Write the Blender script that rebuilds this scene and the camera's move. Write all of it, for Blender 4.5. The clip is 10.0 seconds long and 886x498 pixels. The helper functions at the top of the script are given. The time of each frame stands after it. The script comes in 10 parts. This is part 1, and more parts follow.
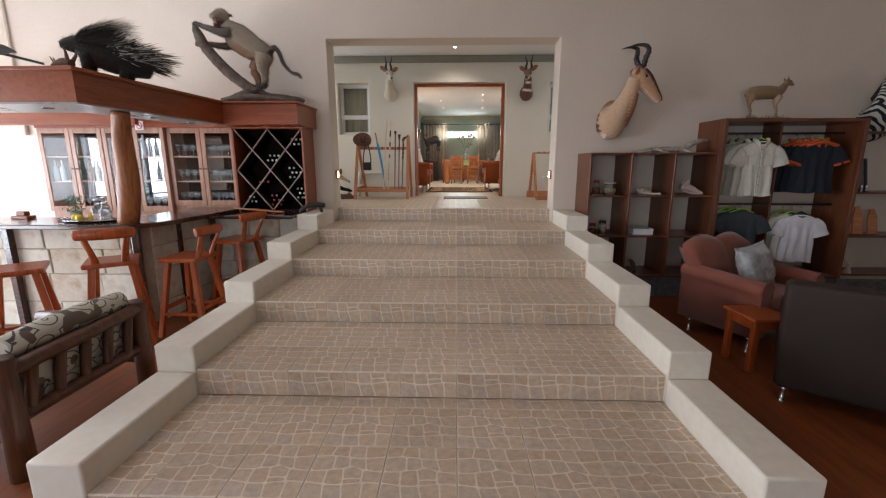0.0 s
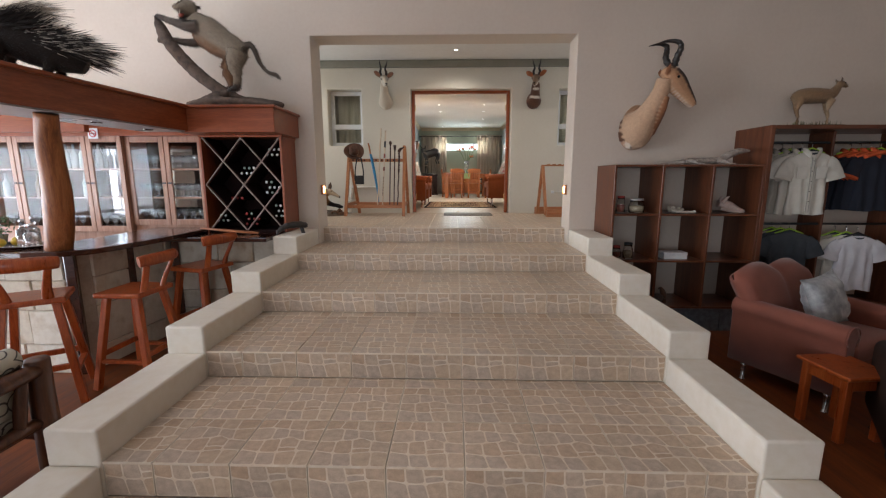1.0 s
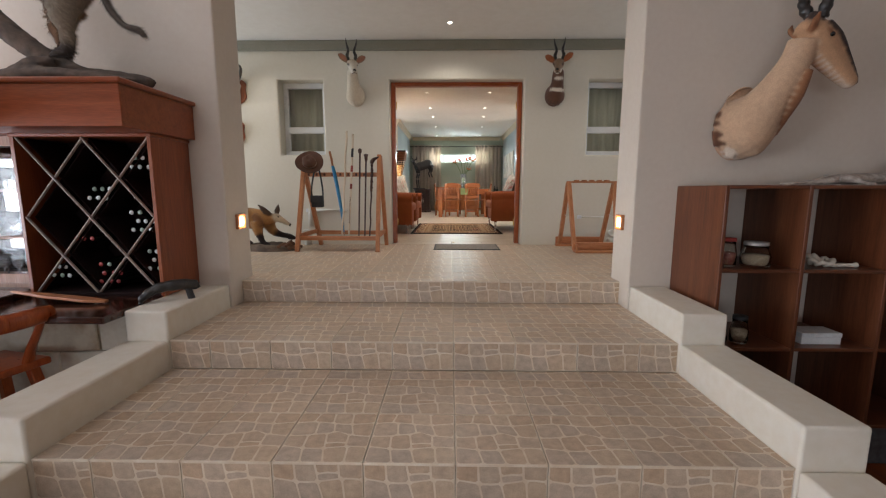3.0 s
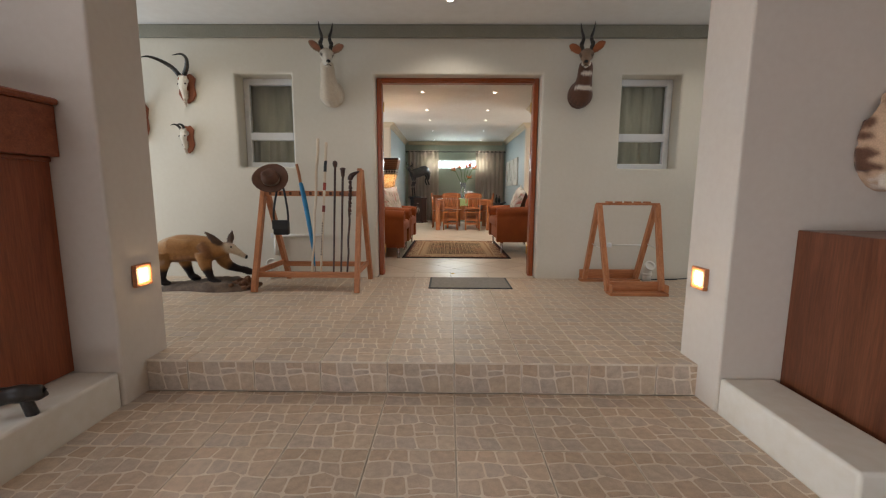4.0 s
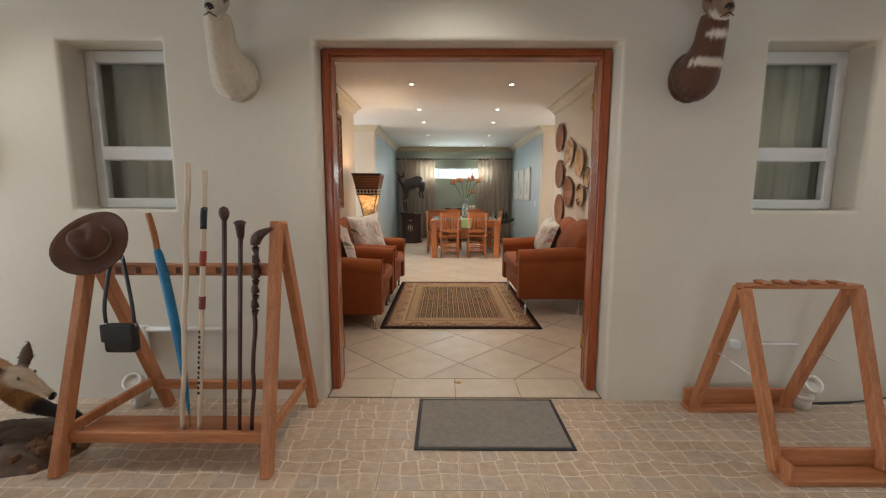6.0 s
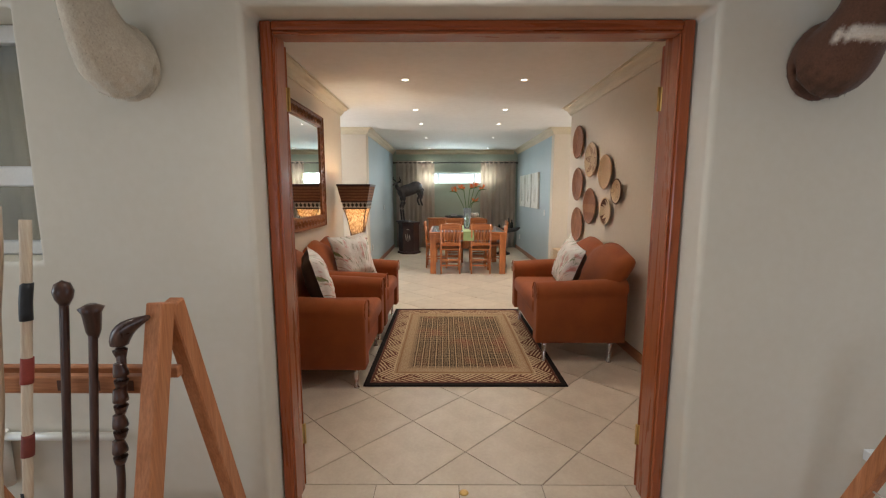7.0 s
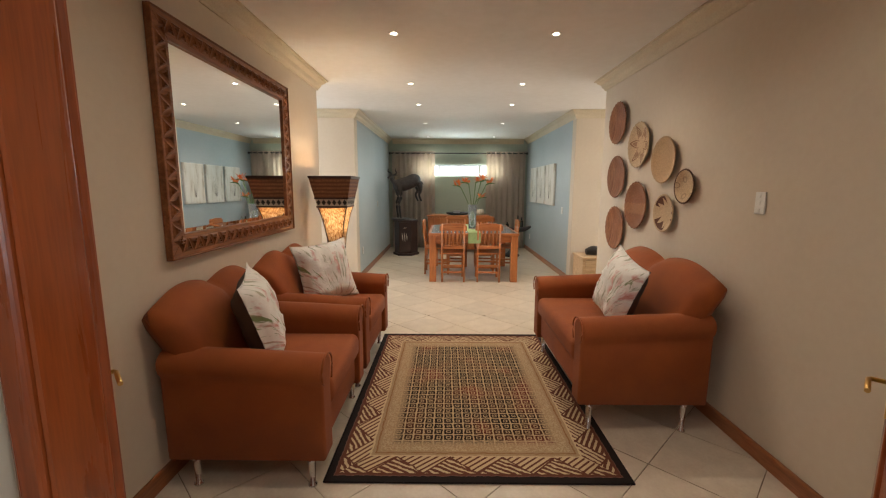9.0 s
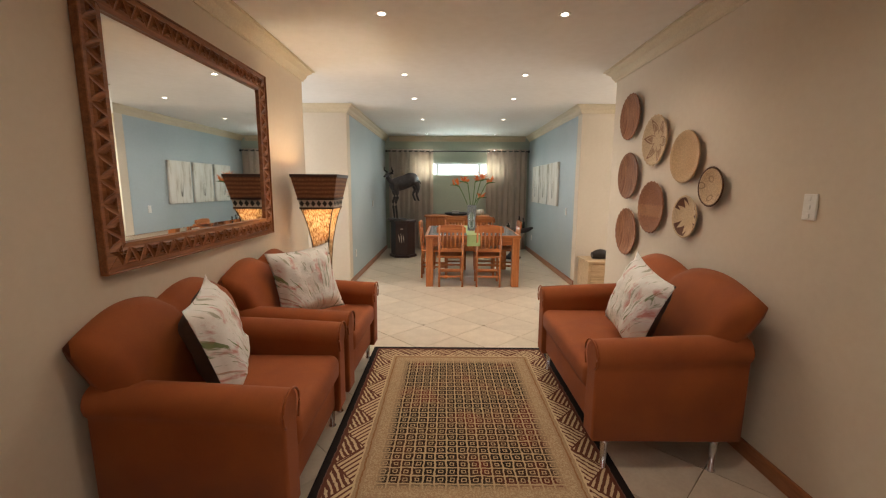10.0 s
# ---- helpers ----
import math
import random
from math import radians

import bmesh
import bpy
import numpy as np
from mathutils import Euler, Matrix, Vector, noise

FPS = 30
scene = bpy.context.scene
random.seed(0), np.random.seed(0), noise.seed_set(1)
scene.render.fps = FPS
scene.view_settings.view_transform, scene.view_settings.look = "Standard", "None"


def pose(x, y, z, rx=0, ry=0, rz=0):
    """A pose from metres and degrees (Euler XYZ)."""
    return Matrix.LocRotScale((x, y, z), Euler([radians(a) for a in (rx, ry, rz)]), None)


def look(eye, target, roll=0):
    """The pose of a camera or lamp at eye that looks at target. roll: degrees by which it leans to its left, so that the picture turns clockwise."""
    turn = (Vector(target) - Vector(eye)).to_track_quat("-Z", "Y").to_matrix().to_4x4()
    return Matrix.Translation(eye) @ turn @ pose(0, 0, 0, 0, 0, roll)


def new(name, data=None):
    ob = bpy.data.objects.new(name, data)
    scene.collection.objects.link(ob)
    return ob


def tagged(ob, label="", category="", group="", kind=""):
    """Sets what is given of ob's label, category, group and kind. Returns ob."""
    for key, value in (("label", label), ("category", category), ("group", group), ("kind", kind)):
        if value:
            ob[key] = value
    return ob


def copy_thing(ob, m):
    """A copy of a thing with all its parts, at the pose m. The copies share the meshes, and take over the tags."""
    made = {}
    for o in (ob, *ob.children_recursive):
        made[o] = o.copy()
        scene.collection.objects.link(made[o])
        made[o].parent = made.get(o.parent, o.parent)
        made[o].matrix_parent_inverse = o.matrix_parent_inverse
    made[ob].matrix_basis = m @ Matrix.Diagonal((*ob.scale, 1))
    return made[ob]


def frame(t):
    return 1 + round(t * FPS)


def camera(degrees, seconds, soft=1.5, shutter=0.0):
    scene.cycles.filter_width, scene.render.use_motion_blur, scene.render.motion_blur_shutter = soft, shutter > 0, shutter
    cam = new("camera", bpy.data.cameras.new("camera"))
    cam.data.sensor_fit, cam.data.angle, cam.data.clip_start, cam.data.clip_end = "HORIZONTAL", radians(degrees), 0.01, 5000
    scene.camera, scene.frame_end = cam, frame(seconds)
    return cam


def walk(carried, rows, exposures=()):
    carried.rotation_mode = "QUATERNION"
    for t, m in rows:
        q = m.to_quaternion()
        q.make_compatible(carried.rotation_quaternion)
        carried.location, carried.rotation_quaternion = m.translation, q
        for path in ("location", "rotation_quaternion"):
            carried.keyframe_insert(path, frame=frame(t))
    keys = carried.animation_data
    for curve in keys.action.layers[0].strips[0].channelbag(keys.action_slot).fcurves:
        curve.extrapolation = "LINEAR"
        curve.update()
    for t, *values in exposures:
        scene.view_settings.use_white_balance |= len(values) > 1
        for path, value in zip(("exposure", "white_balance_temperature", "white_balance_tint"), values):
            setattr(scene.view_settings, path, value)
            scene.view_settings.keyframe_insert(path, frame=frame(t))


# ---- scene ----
cam = camera(94.0, 10.0, 1.2)
PATH = [
    (0, (-0.137, -8.252, 0.598), (-0.193, -6.292, 0.201), -0.0),
    (0.5, (-0.187, -7.92, 0.618), (-0.24, -5.953, 0.258), 0.0),
    (1, (-0.175, -7.512, 0.604), (-0.226, -5.541, 0.268), -0.0),
    (1.5, (-0.169, -7.058, 0.609), (-0.217, -5.084, 0.288), 0.0),
    (2, (-0.178, -6.608, 0.621), (-0.224, -4.634, 0.301), 0.1),
    (2.5, (-0.138, -6.126, 0.649), (-0.178, -4.149, 0.35), 0.0),
    (4, (-0.16, -4.533, 0.914), (-0.181, -2.552, 0.644), 0.3),
    (4.5, (-0.15, -3.996, 1.025), (-0.168, -2.014, 0.756), 0.2),
    (5, (-0.182, -3.457, 1.127), (-0.194, -1.475, 0.858), 0.2),
    (5.5, (-0.191, -2.996, 1.18), (-0.198, -1.013, 0.917), 0.2),
    (7, (-0.188, -1.721, 1.432), (-0.197, 0.262, 1.167), 0.0),
    (7.5, (-0.186, -1.376, 1.452), (-0.194, 0.603, 1.164), -0.0),
    (8, (-0.184, -1.089, 1.448), (-0.194, 0.889, 1.152), 0.1),
    (8.5, (-0.191, -0.83, 1.445), (-0.204, 1.148, 1.149), 0.1),
    (9, (-0.2, -0.63, 1.441), (-0.213, 1.348, 1.147), 0.2),
    (9.5, (-0.18, -0.45, 1.438), (-0.195, 1.528, 1.142), 0.2),
    (10, (-0.158, -0.281, 1.448), (-0.173, 1.697, 1.149), 0.3),
]
walk(cam, [(t, look(eye, target, roll)) for t, eye, target, roll in PATH],
     [(0, 0.12, 6060, 14), (1.5, 0.10, 6060, 14), (2.7, 0.08, 6060, 14), (4.2, -0.08, 6120, 13), (5.5, -0.02, 6150, 13), (7.2, 0.08, 5850, 11), (8.0, 0.12, 5850, 11), (8.8, 0.0, 6250, 12), (10, 0.0, 6350, 13)])

# ---- light ----
world = bpy.data.worlds.new("sky")
scene.world = world
world.use_nodes = True
_n, _l = world.node_tree.nodes, world.node_tree.links
_sky = _n.new("ShaderNodeTexSky")
_sky.sky_type, _sky.sun_disc = "NISHITA", False
_sky.sun_elevation, _sky.sun_rotation = radians(50), radians(-110)
_l.new(_sky.outputs["Color"], _n["Background"].inputs["Color"])
_n["Background"].inputs["Strength"].default_value = 0.12

_sun = new("sun", bpy.data.lights.new("sun", "SUN"))
_sun.data.energy, _sun.data.angle, _sun.data.color = 3.0, radians(0.5), (1.0, 0.95, 0.88)
_sun.matrix_basis = look((-6, 3, 12), (0, 0, 0))


def window_light(name, eye, target, w, h, power, color):
    """Area lamp at one opening: daylight at the windows, an added fill overhead."""
    lamp = new(name, bpy.data.lights.new(name, "AREA"))
    lamp.data.shape, lamp.data.size, lamp.data.size_y = "RECTANGLE", w, h
    lamp.data.energy, lamp.data.color = power, color
    lamp.matrix_basis = look(eye, target)
    return lamp


DAY = (0.88, 0.95, 1.0)
window_light("daylight_west", (-7.78, -5.9, 0.75), (0, -5.9, 0.70), 5.3, 3.4, 690, DAY)
window_light("daylight_south", (-3.5, -14.9, 0.5), (-3.5, 0, 0.3), 6.0, 2.4, 175, DAY)
# added fill over the bar, no known source; lifts the upper west wall
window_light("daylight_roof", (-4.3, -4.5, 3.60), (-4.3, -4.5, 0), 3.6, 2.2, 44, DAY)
COOL = (0.80, 0.92, 1.0)
window_light("daylight_landing_west", (-5.45, -1.2, 1.25), (0, -1.2, 1.0), 1.6, 2.0, 54, COOL)
window_light("daylight_landing_east", (5.45, -1.2, 1.25), (0, -1.2, 1.0), 1.6, 2.0, 26, COOL)
window_light("daylight_passage", (-3.75, 4.8, 1.5), (0, 4.8, 1.2), 1.2, 1.4, 45, DAY)
window_light("daylight_passage_east", (3.75, 4.8, 1.5), (0, 4.8, 1.2), 1.2, 1.4, 30, (1.0, 0.95, 0.86))
window_light("daylight_dining", (0.13, 9.40, 1.84), (0.13, 0, 0.9), 1.9, 0.26, 34, (0.84, 1.0, 0.94))

# ---- mesh helpers ----
def tube(bm, pts, radii, seg=10, flat=1.0, mi=0, up=(0, 0, 1), caps=True):
    """A swept tube through pts. radii: one number or (wide, high) a point."""
    pts = [Vector(p) for p in pts]
    rings = []
    for i, p in enumerate(pts):
        d = (pts[min(i + 1, len(pts) - 1)] - pts[max(i - 1, 0)]).normalized()
        side = d.cross(Vector(up))
        if side.length < 1e-4:
            side = d.cross(Vector((1, 0, 0)))
        side.normalize()
        top = side.cross(d).normalized()
        r = radii[i] if isinstance(radii, (list, tuple)) else radii
        a, b = r if isinstance(r, (list, tuple)) else (r, r * flat)
        rings.append([bm.verts.new(p + side * a * math.cos(k * math.tau / seg) + top * b * math.sin(k * math.tau / seg)) for k in range(seg)])
    made = []
    for u, v in zip(rings, rings[1:]):
        for k in range(seg):
            made.append(bm.faces.new((u[k], u[(k + 1) % seg], v[(k + 1) % seg], v[k])))
    if caps:
        made.append(bm.faces.new(rings[0][::-1]))
        made.append(bm.faces.new(rings[-1]))
    for f in made:
        f.smooth, f.material_index = len(f.verts) == 4, mi
    return bm


def spline(pts, n=6):
    """Points along a smooth curve through pts (any number of values each)."""
    out = []
    for i in range(len(pts) - 1):
        p0, p1, p2, p3 = pts[max(i - 1, 0)], pts[i], pts[i + 1], pts[min(i + 2, len(pts) - 1)]
        for k in range(n):
            t = k / n
            out.append(tuple(0.5 * (2 * b + (c - a) * t + (2 * a - 5 * b + 4 * c - d) * t * t + (3 * b - a - 3 * c + d) * t ** 3)
                             for a, b, c, d in zip(p0, p1, p2, p3)))
    out.append(tuple(pts[-1]))
    return out


def limb(bm, rows, seg=12, n=4, mi=0, up=(0, 0, 1)):
    """A smooth tapered form through rows of (x, y, z, radius) or (x, y, z, wide, high)."""
    s = spline(rows, n)
    if len(rows[0]) == 4:
        return tube(bm, [r[:3] for r in s], [max(r[3], 0.0008) for r in s], seg, 1.0, mi, up)
    return tube(bm, [r[:3] for r in s], [(max(r[3], 0.0008), max(r[4], 0.0008)) for r in s], seg, 1.0, mi, up)


def box(bm, x0, x1, y0, y1, z0, z1, bevel=0.0, mi=0, seg=1, m=None):
    tmp = bmesh.new()
    bmesh.ops.create_cube(tmp, size=1)
    bmesh.ops.transform(tmp, matrix=Matrix.Translation(((x0 + x1) / 2, (y0 + y1) / 2, (z0 + z1) / 2)) @ Matrix.Diagonal((x1 - x0, y1 - y0, z1 - z0, 1)), verts=tmp.verts)
    if bevel:
        bmesh.ops.bevel(tmp, geom=list(tmp.edges), offset=bevel, segments=seg, profile=0.5, affect="EDGES")
    join(bm, tmp, mi, m)
    return bm


def join(bm, tmp, mi=0, m=None, smooth=None):
    """Adds the mesh tmp to bm and frees it."""
    if m is not None:
        bmesh.ops.transform(tmp, matrix=m, verts=tmp.verts)
    vs = {v: bm.verts.new(v.co) for v in tmp.verts}
    for f in tmp.faces:
        g = bm.faces.new([vs[v] for v in f.verts])
        g.material_index, g.smooth = (mi if mi else f.material_index), (f.smooth if smooth is None else smooth)
    tmp.free()
    return bm


def lathe(bm, prof, seg=20, at=(0, 0, 0), mi=0, m=None, smooth=True):
    """A turned form: prof is rows of (radius, height) from bottom to top."""
    tmp = bmesh.new()
    rings = [[tmp.verts.new((at[0] + max(r, 0.0004) * math.cos(k * math.tau / seg), at[1] + max(r, 0.0004) * math.sin(k * math.tau / seg), at[2] + z)) for k in range(seg)] for r, z in prof]
    for u, v in zip(rings, rings[1:]):
        for k in range(seg):
            tmp.faces.new((u[k], u[(k + 1) % seg], v[(k + 1) % seg], v[k])).smooth = smooth
    tmp.faces.new(rings[0][::-1])
    tmp.faces.new(rings[-1])
    return join(bm, tmp, mi, m)


def prism(bm, outline, z0, z1, bevel=0.0, mi=0, m=None, seg=2):
    """A flat outline of (x, y) raised from z0 to z1."""
    tmp = bmesh.new()
    lo = [tmp.verts.new((x, y, z0)) for x, y in outline]
    hi = [tmp.verts.new((x, y, z1)) for x, y in outline]
    n = len(outline)
    tmp.faces.new(lo[::-1])
    tmp.faces.new(hi)
    for k in range(n):
        tmp.faces.new((lo[k], lo[(k + 1) % n], hi[(k + 1) % n], hi[k]))
    bmesh.ops.recalc_face_normals(tmp, faces=tmp.faces)
    if bevel:
        bmesh.ops.bevel(tmp, geom=list(tmp.edges), offset=bevel, segments=seg, profile=0.5, affect="EDGES", clamp_overlap=True)
    return join(bm, tmp, mi, m)


def soft_box(bm, x0, x1, y0, y1, z0, z1, r, seg=4, mi=0, m=None, puff=0.0):
    """An upholstered block: rounded edges and swollen faces."""
    tmp = bmesh.new()
    bmesh.ops.create_cube(tmp, size=1)
    bmesh.ops.transform(tmp, matrix=Matrix.Translation(((x0 + x1) / 2, (y0 + y1) / 2, (z0 + z1) / 2)) @ Matrix.Diagonal((x1 - x0, y1 - y0, z1 - z0, 1)), verts=tmp.verts)
    bmesh.ops.bevel(tmp, geom=list(tmp.edges), offset=r, segments=seg, profile=0.5, affect="EDGES")
    if puff:
        big = [f for f in tmp.faces if f.calc_area() > 0.02]
        bmesh.ops.poke(tmp, faces=big, offset=puff)
    return join(bm, tmp, mi, m, True)


def mesh_of(name, bm, mats):
    me = bpy.data.meshes.new(name)
    bm.normal_update()
    bm.to_mesh(me)
    bm.free()
    for m in (mats if isinstance(mats, (list, tuple)) else [mats]):
        me.materials.append(m)
    return me


def part(name, bm, mat, parent, label="", m=None):
    ob = new(name, mesh_of(name, bm, mat))
    ob.parent = parent
    if m is not None:
        ob.matrix_basis = m
    return tagged(ob, label)


def thing(name, label, category, m=None, group="", kind=""):
    ob = new(name)
    ob.empty_display_size = 0.1
    if m is not None:
        ob.matrix_basis = m
    return tagged(ob, label, category, group, kind)


def solid(name, bm, mats, label, category, m=None, group="", kind=""):
    ob = new(name, mesh_of(name, bm, mats))
    if m is not None:
        ob.matrix_basis = m
    return tagged(ob, label, category, group, kind)


def wall(name, u0, u1, v0, v1, thick, holes, mat, m, bevel=0.0, label="", category="wall"):
    """A wall in the local x-z plane, its front at y = 0 and its body behind; holes are (u0, u1, v0, v1)."""
    us = sorted({u0, u1, *(h[0] for h in holes), *(h[1] for h in holes)})
    vs = sorted({v0, v1, *(h[2] for h in holes), *(h[3] for h in holes)})
    inside = lambda a, b: any(h[0] - 1e-6 < a < h[1] + 1e-6 and h[2] - 1e-6 < b < h[3] + 1e-6 for h in holes)
    bm = bmesh.new()
    grid = {}

    def vert(i, j, k):
        key = (i, j, k)
        if key not in grid:
            grid[key] = bm.verts.new((us[i], thick * k, vs[j]))
        return grid[key]

    full = {(i, j) for i in range(len(us) - 1) for j in range(len(vs) - 1) if not inside((us[i] + us[i + 1]) / 2, (vs[j] + vs[j + 1]) / 2)}
    for i, j in full:
        bm.faces.new((vert(i, j, 0), vert(i + 1, j, 0), vert(i + 1, j + 1, 0), vert(i, j + 1, 0)))
        bm.faces.new((vert(i, j, 1), vert(i, j + 1, 1), vert(i + 1, j + 1, 1), vert(i + 1, j, 1)))
        for a, b, p, q in ((i - 1, j, (i, j), (i, j + 1)), (i + 1, j, (i + 1, j), (i + 1, j + 1)), (i, j - 1, (i, j), (i + 1, j)), (i, j + 1, (i, j + 1), (i + 1, j + 1))):
            if (a, b) not in full:
                bm.faces.new((vert(*p, 0), vert(*q, 0), vert(*q, 1), vert(*p, 1)))
    bmesh.ops.recalc_face_normals(bm, faces=bm.faces)
    if bevel:
        sharp = [e for e in bm.edges if len(e.link_faces) == 2 and e.calc_face_angle(0) > 1]
        bmesh.ops.bevel(bm, geom=sharp, offset=bevel, segments=3, profile=0.5, affect="EDGES")
        for f in bm.faces:
            f.smooth = f.calc_area() < 0.12
    return solid(name, bm, mat, label, category, m, kind="structure")


# ---- materials ----
def nodes_of(name):
    m = bpy.data.materials.new(name)
    m.use_nodes = True
    return m, m.node_tree.nodes, m.node_tree.links, m.node_tree.nodes["Principled BSDF"]


def ramp(n, l, fac, stops):
    r = n.new("ShaderNodeValToRGB")
    while len(r.color_ramp.elements) < len(stops):
        r.color_ramp.elements.new(0.5)
    for e, (p, c) in zip(r.color_ramp.elements, stops):
        e.position, e.color = p, (*c, 1)
    l.new(fac, r.inputs[0])
    return r.outputs[0]


def mixed(n, l, fac, a, b, mode="MIX"):
    x = n.new("ShaderNodeMix")
    x.data_type, x.blend_type = "RGBA", mode
    for sock, v in ((x.inputs[0], fac), (x.inputs[6], a), (x.inputs[7], b)):
        if isinstance(v, (int, float)):
            sock.default_value = v
        elif isinstance(v, tuple):
            sock.default_value = (*v, 1)
        else:
            l.new(v, sock)
    return x.outputs[2]


def calc(n, l, op, a, b=0.0, clamp=False):
    x = n.new("ShaderNodeMath")
    x.operation, x.use_clamp = op, clamp
    for sock, v in zip(x.inputs, (a, b)):
        if isinstance(v, (int, float)):
            sock.default_value = v
        else:
            l.new(v, sock)
    return x.outputs[0]


def coords(n, l, scale=(1, 1, 1), kind="Object", rot=(0, 0, 0)):
    c, mp = n.new("ShaderNodeTexCoord"), n.new("ShaderNodeMapping")
    mp.inputs["Scale"].default_value, mp.inputs["Rotation"].default_value = scale, rot
    l.new(c.outputs[kind], mp.inputs["Vector"])
    return mp.outputs[0]


def noisy(n, l, vec, scale, detail=4.0, rough=0.55, dist=0.0):
    t = n.new("ShaderNodeTexNoise")
    t.inputs["Scale"].default_value, t.inputs["Detail"].default_value = scale, detail
    t.inputs["Roughness"].default_value, t.inputs["Distortion"].default_value = rough, dist
    if vec is not None:
        l.new(vec, t.inputs["Vector"])
    return t.outputs["Fac"]


def bumped(n, l, bsdf, height, strength, dist=0.002):
    b = n.new("ShaderNodeBump")
    b.inputs["Strength"].default_value, b.inputs["Distance"].default_value = strength, dist
    l.new(height, b.inputs["Height"])
    l.new(b.outputs[0], bsdf.inputs["Normal"])


def surf(name, c1, c2, scale=6.0, rough=0.6, bump=0.2, fine=120.0, metal=0.0, spec=0.5, sheen=0.0, lo=0.35, hi=0.65, rvar=0.12, stretch=(1, 1, 1), fleck=0.16):
    """A surface of two tones in soft patches, with fine grain."""
    m, n, l, b = nodes_of(name)
    v = coords(n, l, stretch)
    big, small = noisy(n, l, v, scale), noisy(n, l, v, fine, 3.0)
    col = ramp(n, l, big, [(lo, c1), (hi, c2)])
    col = mixed(n, l, fleck, col, ramp(n, l, small, [(0.3, (0.25, 0.25, 0.25)), (0.7, (0.75, 0.75, 0.75))]), "OVERLAY")
    l.new(col, b.inputs["Base Color"])
    r = n.new("ShaderNodeMapRange")
    r.inputs["To Min"].default_value, r.inputs["To Max"].default_value = max(rough - rvar, 0.03), min(rough + rvar, 1)
    l.new(big, r.inputs[0])
    l.new(r.outputs[0], b.inputs["Roughness"])
    b.inputs["Metallic"].default_value, b.inputs["Specular IOR Level"].default_value = metal, spec
    if sheen:
        b.inputs["Sheen Weight"].default_value, b.inputs["Sheen Roughness"].default_value = sheen, 0.4
    if bump:
        bumped(n, l, b, small, bump)
    return m


def wood(name, c1, c2, c3, rough=0.4, grain=9.0, axis=2, coat=0.0, bump=0.15):
    """Wood with its grain along one local axis."""
    m, n, l, b = nodes_of(name)
    st = [grain, grain, grain]
    st[axis] = grain * 0.07
    v = coords(n, l, tuple(st))
    inf = n.new("ShaderNodeObjectInfo")
    add = n.new("ShaderNodeVectorMath")
    l.new(v, add.inputs[0])
    l.new(inf.outputs["Random"], add.inputs[1])
    g = noisy(n, l, add.outputs[0], 3.0, 6.0, 0.6, 0.6)
    f = noisy(n, l, add.outputs[0], 22.0, 3.0)
    col = ramp(n, l, g, [(0.3, c1), (0.5, c2), (0.72, c3)])
    col = mixed(n, l, 0.25, col, ramp(n, l, f, [(0.35, (0.2, 0.2, 0.2)), (0.65, (0.7, 0.7, 0.7))]), "OVERLAY")
    l.new(col, b.inputs["Base Color"])
    r = n.new("ShaderNodeMapRange")
    r.inputs["To Min"].default_value, r.inputs["To Max"].default_value = max(rough - 0.12, 0.05), min(rough + 0.15, 1)
    l.new(g, r.inputs[0])
    l.new(r.outputs[0], b.inputs["Roughness"])
    b.inputs["Specular IOR Level"].default_value = 0.35
    b.inputs["Coat Weight"].default_value, b.inputs["Coat Roughness"].default_value = coat, 0.18
    bumped(n, l, b, f, bump, 0.001)
    return m


def plain(name, c, rough=0.5, metal=0.0, emit=0.0, ecol=None, alpha=1.0, trans=0.0):
    m, n, l, b = nodes_of(name)
    b.inputs["Base Color"].default_value = (*c, 1)
    b.inputs["Roughness"].default_value, b.inputs["Metallic"].default_value = rough, metal
    b.inputs["Transmission Weight"].default_value = trans
    if emit:
        b.inputs["Emission Color"].default_value, b.inputs["Emission Strength"].default_value = (*(ecol or c), 1), emit
    return m


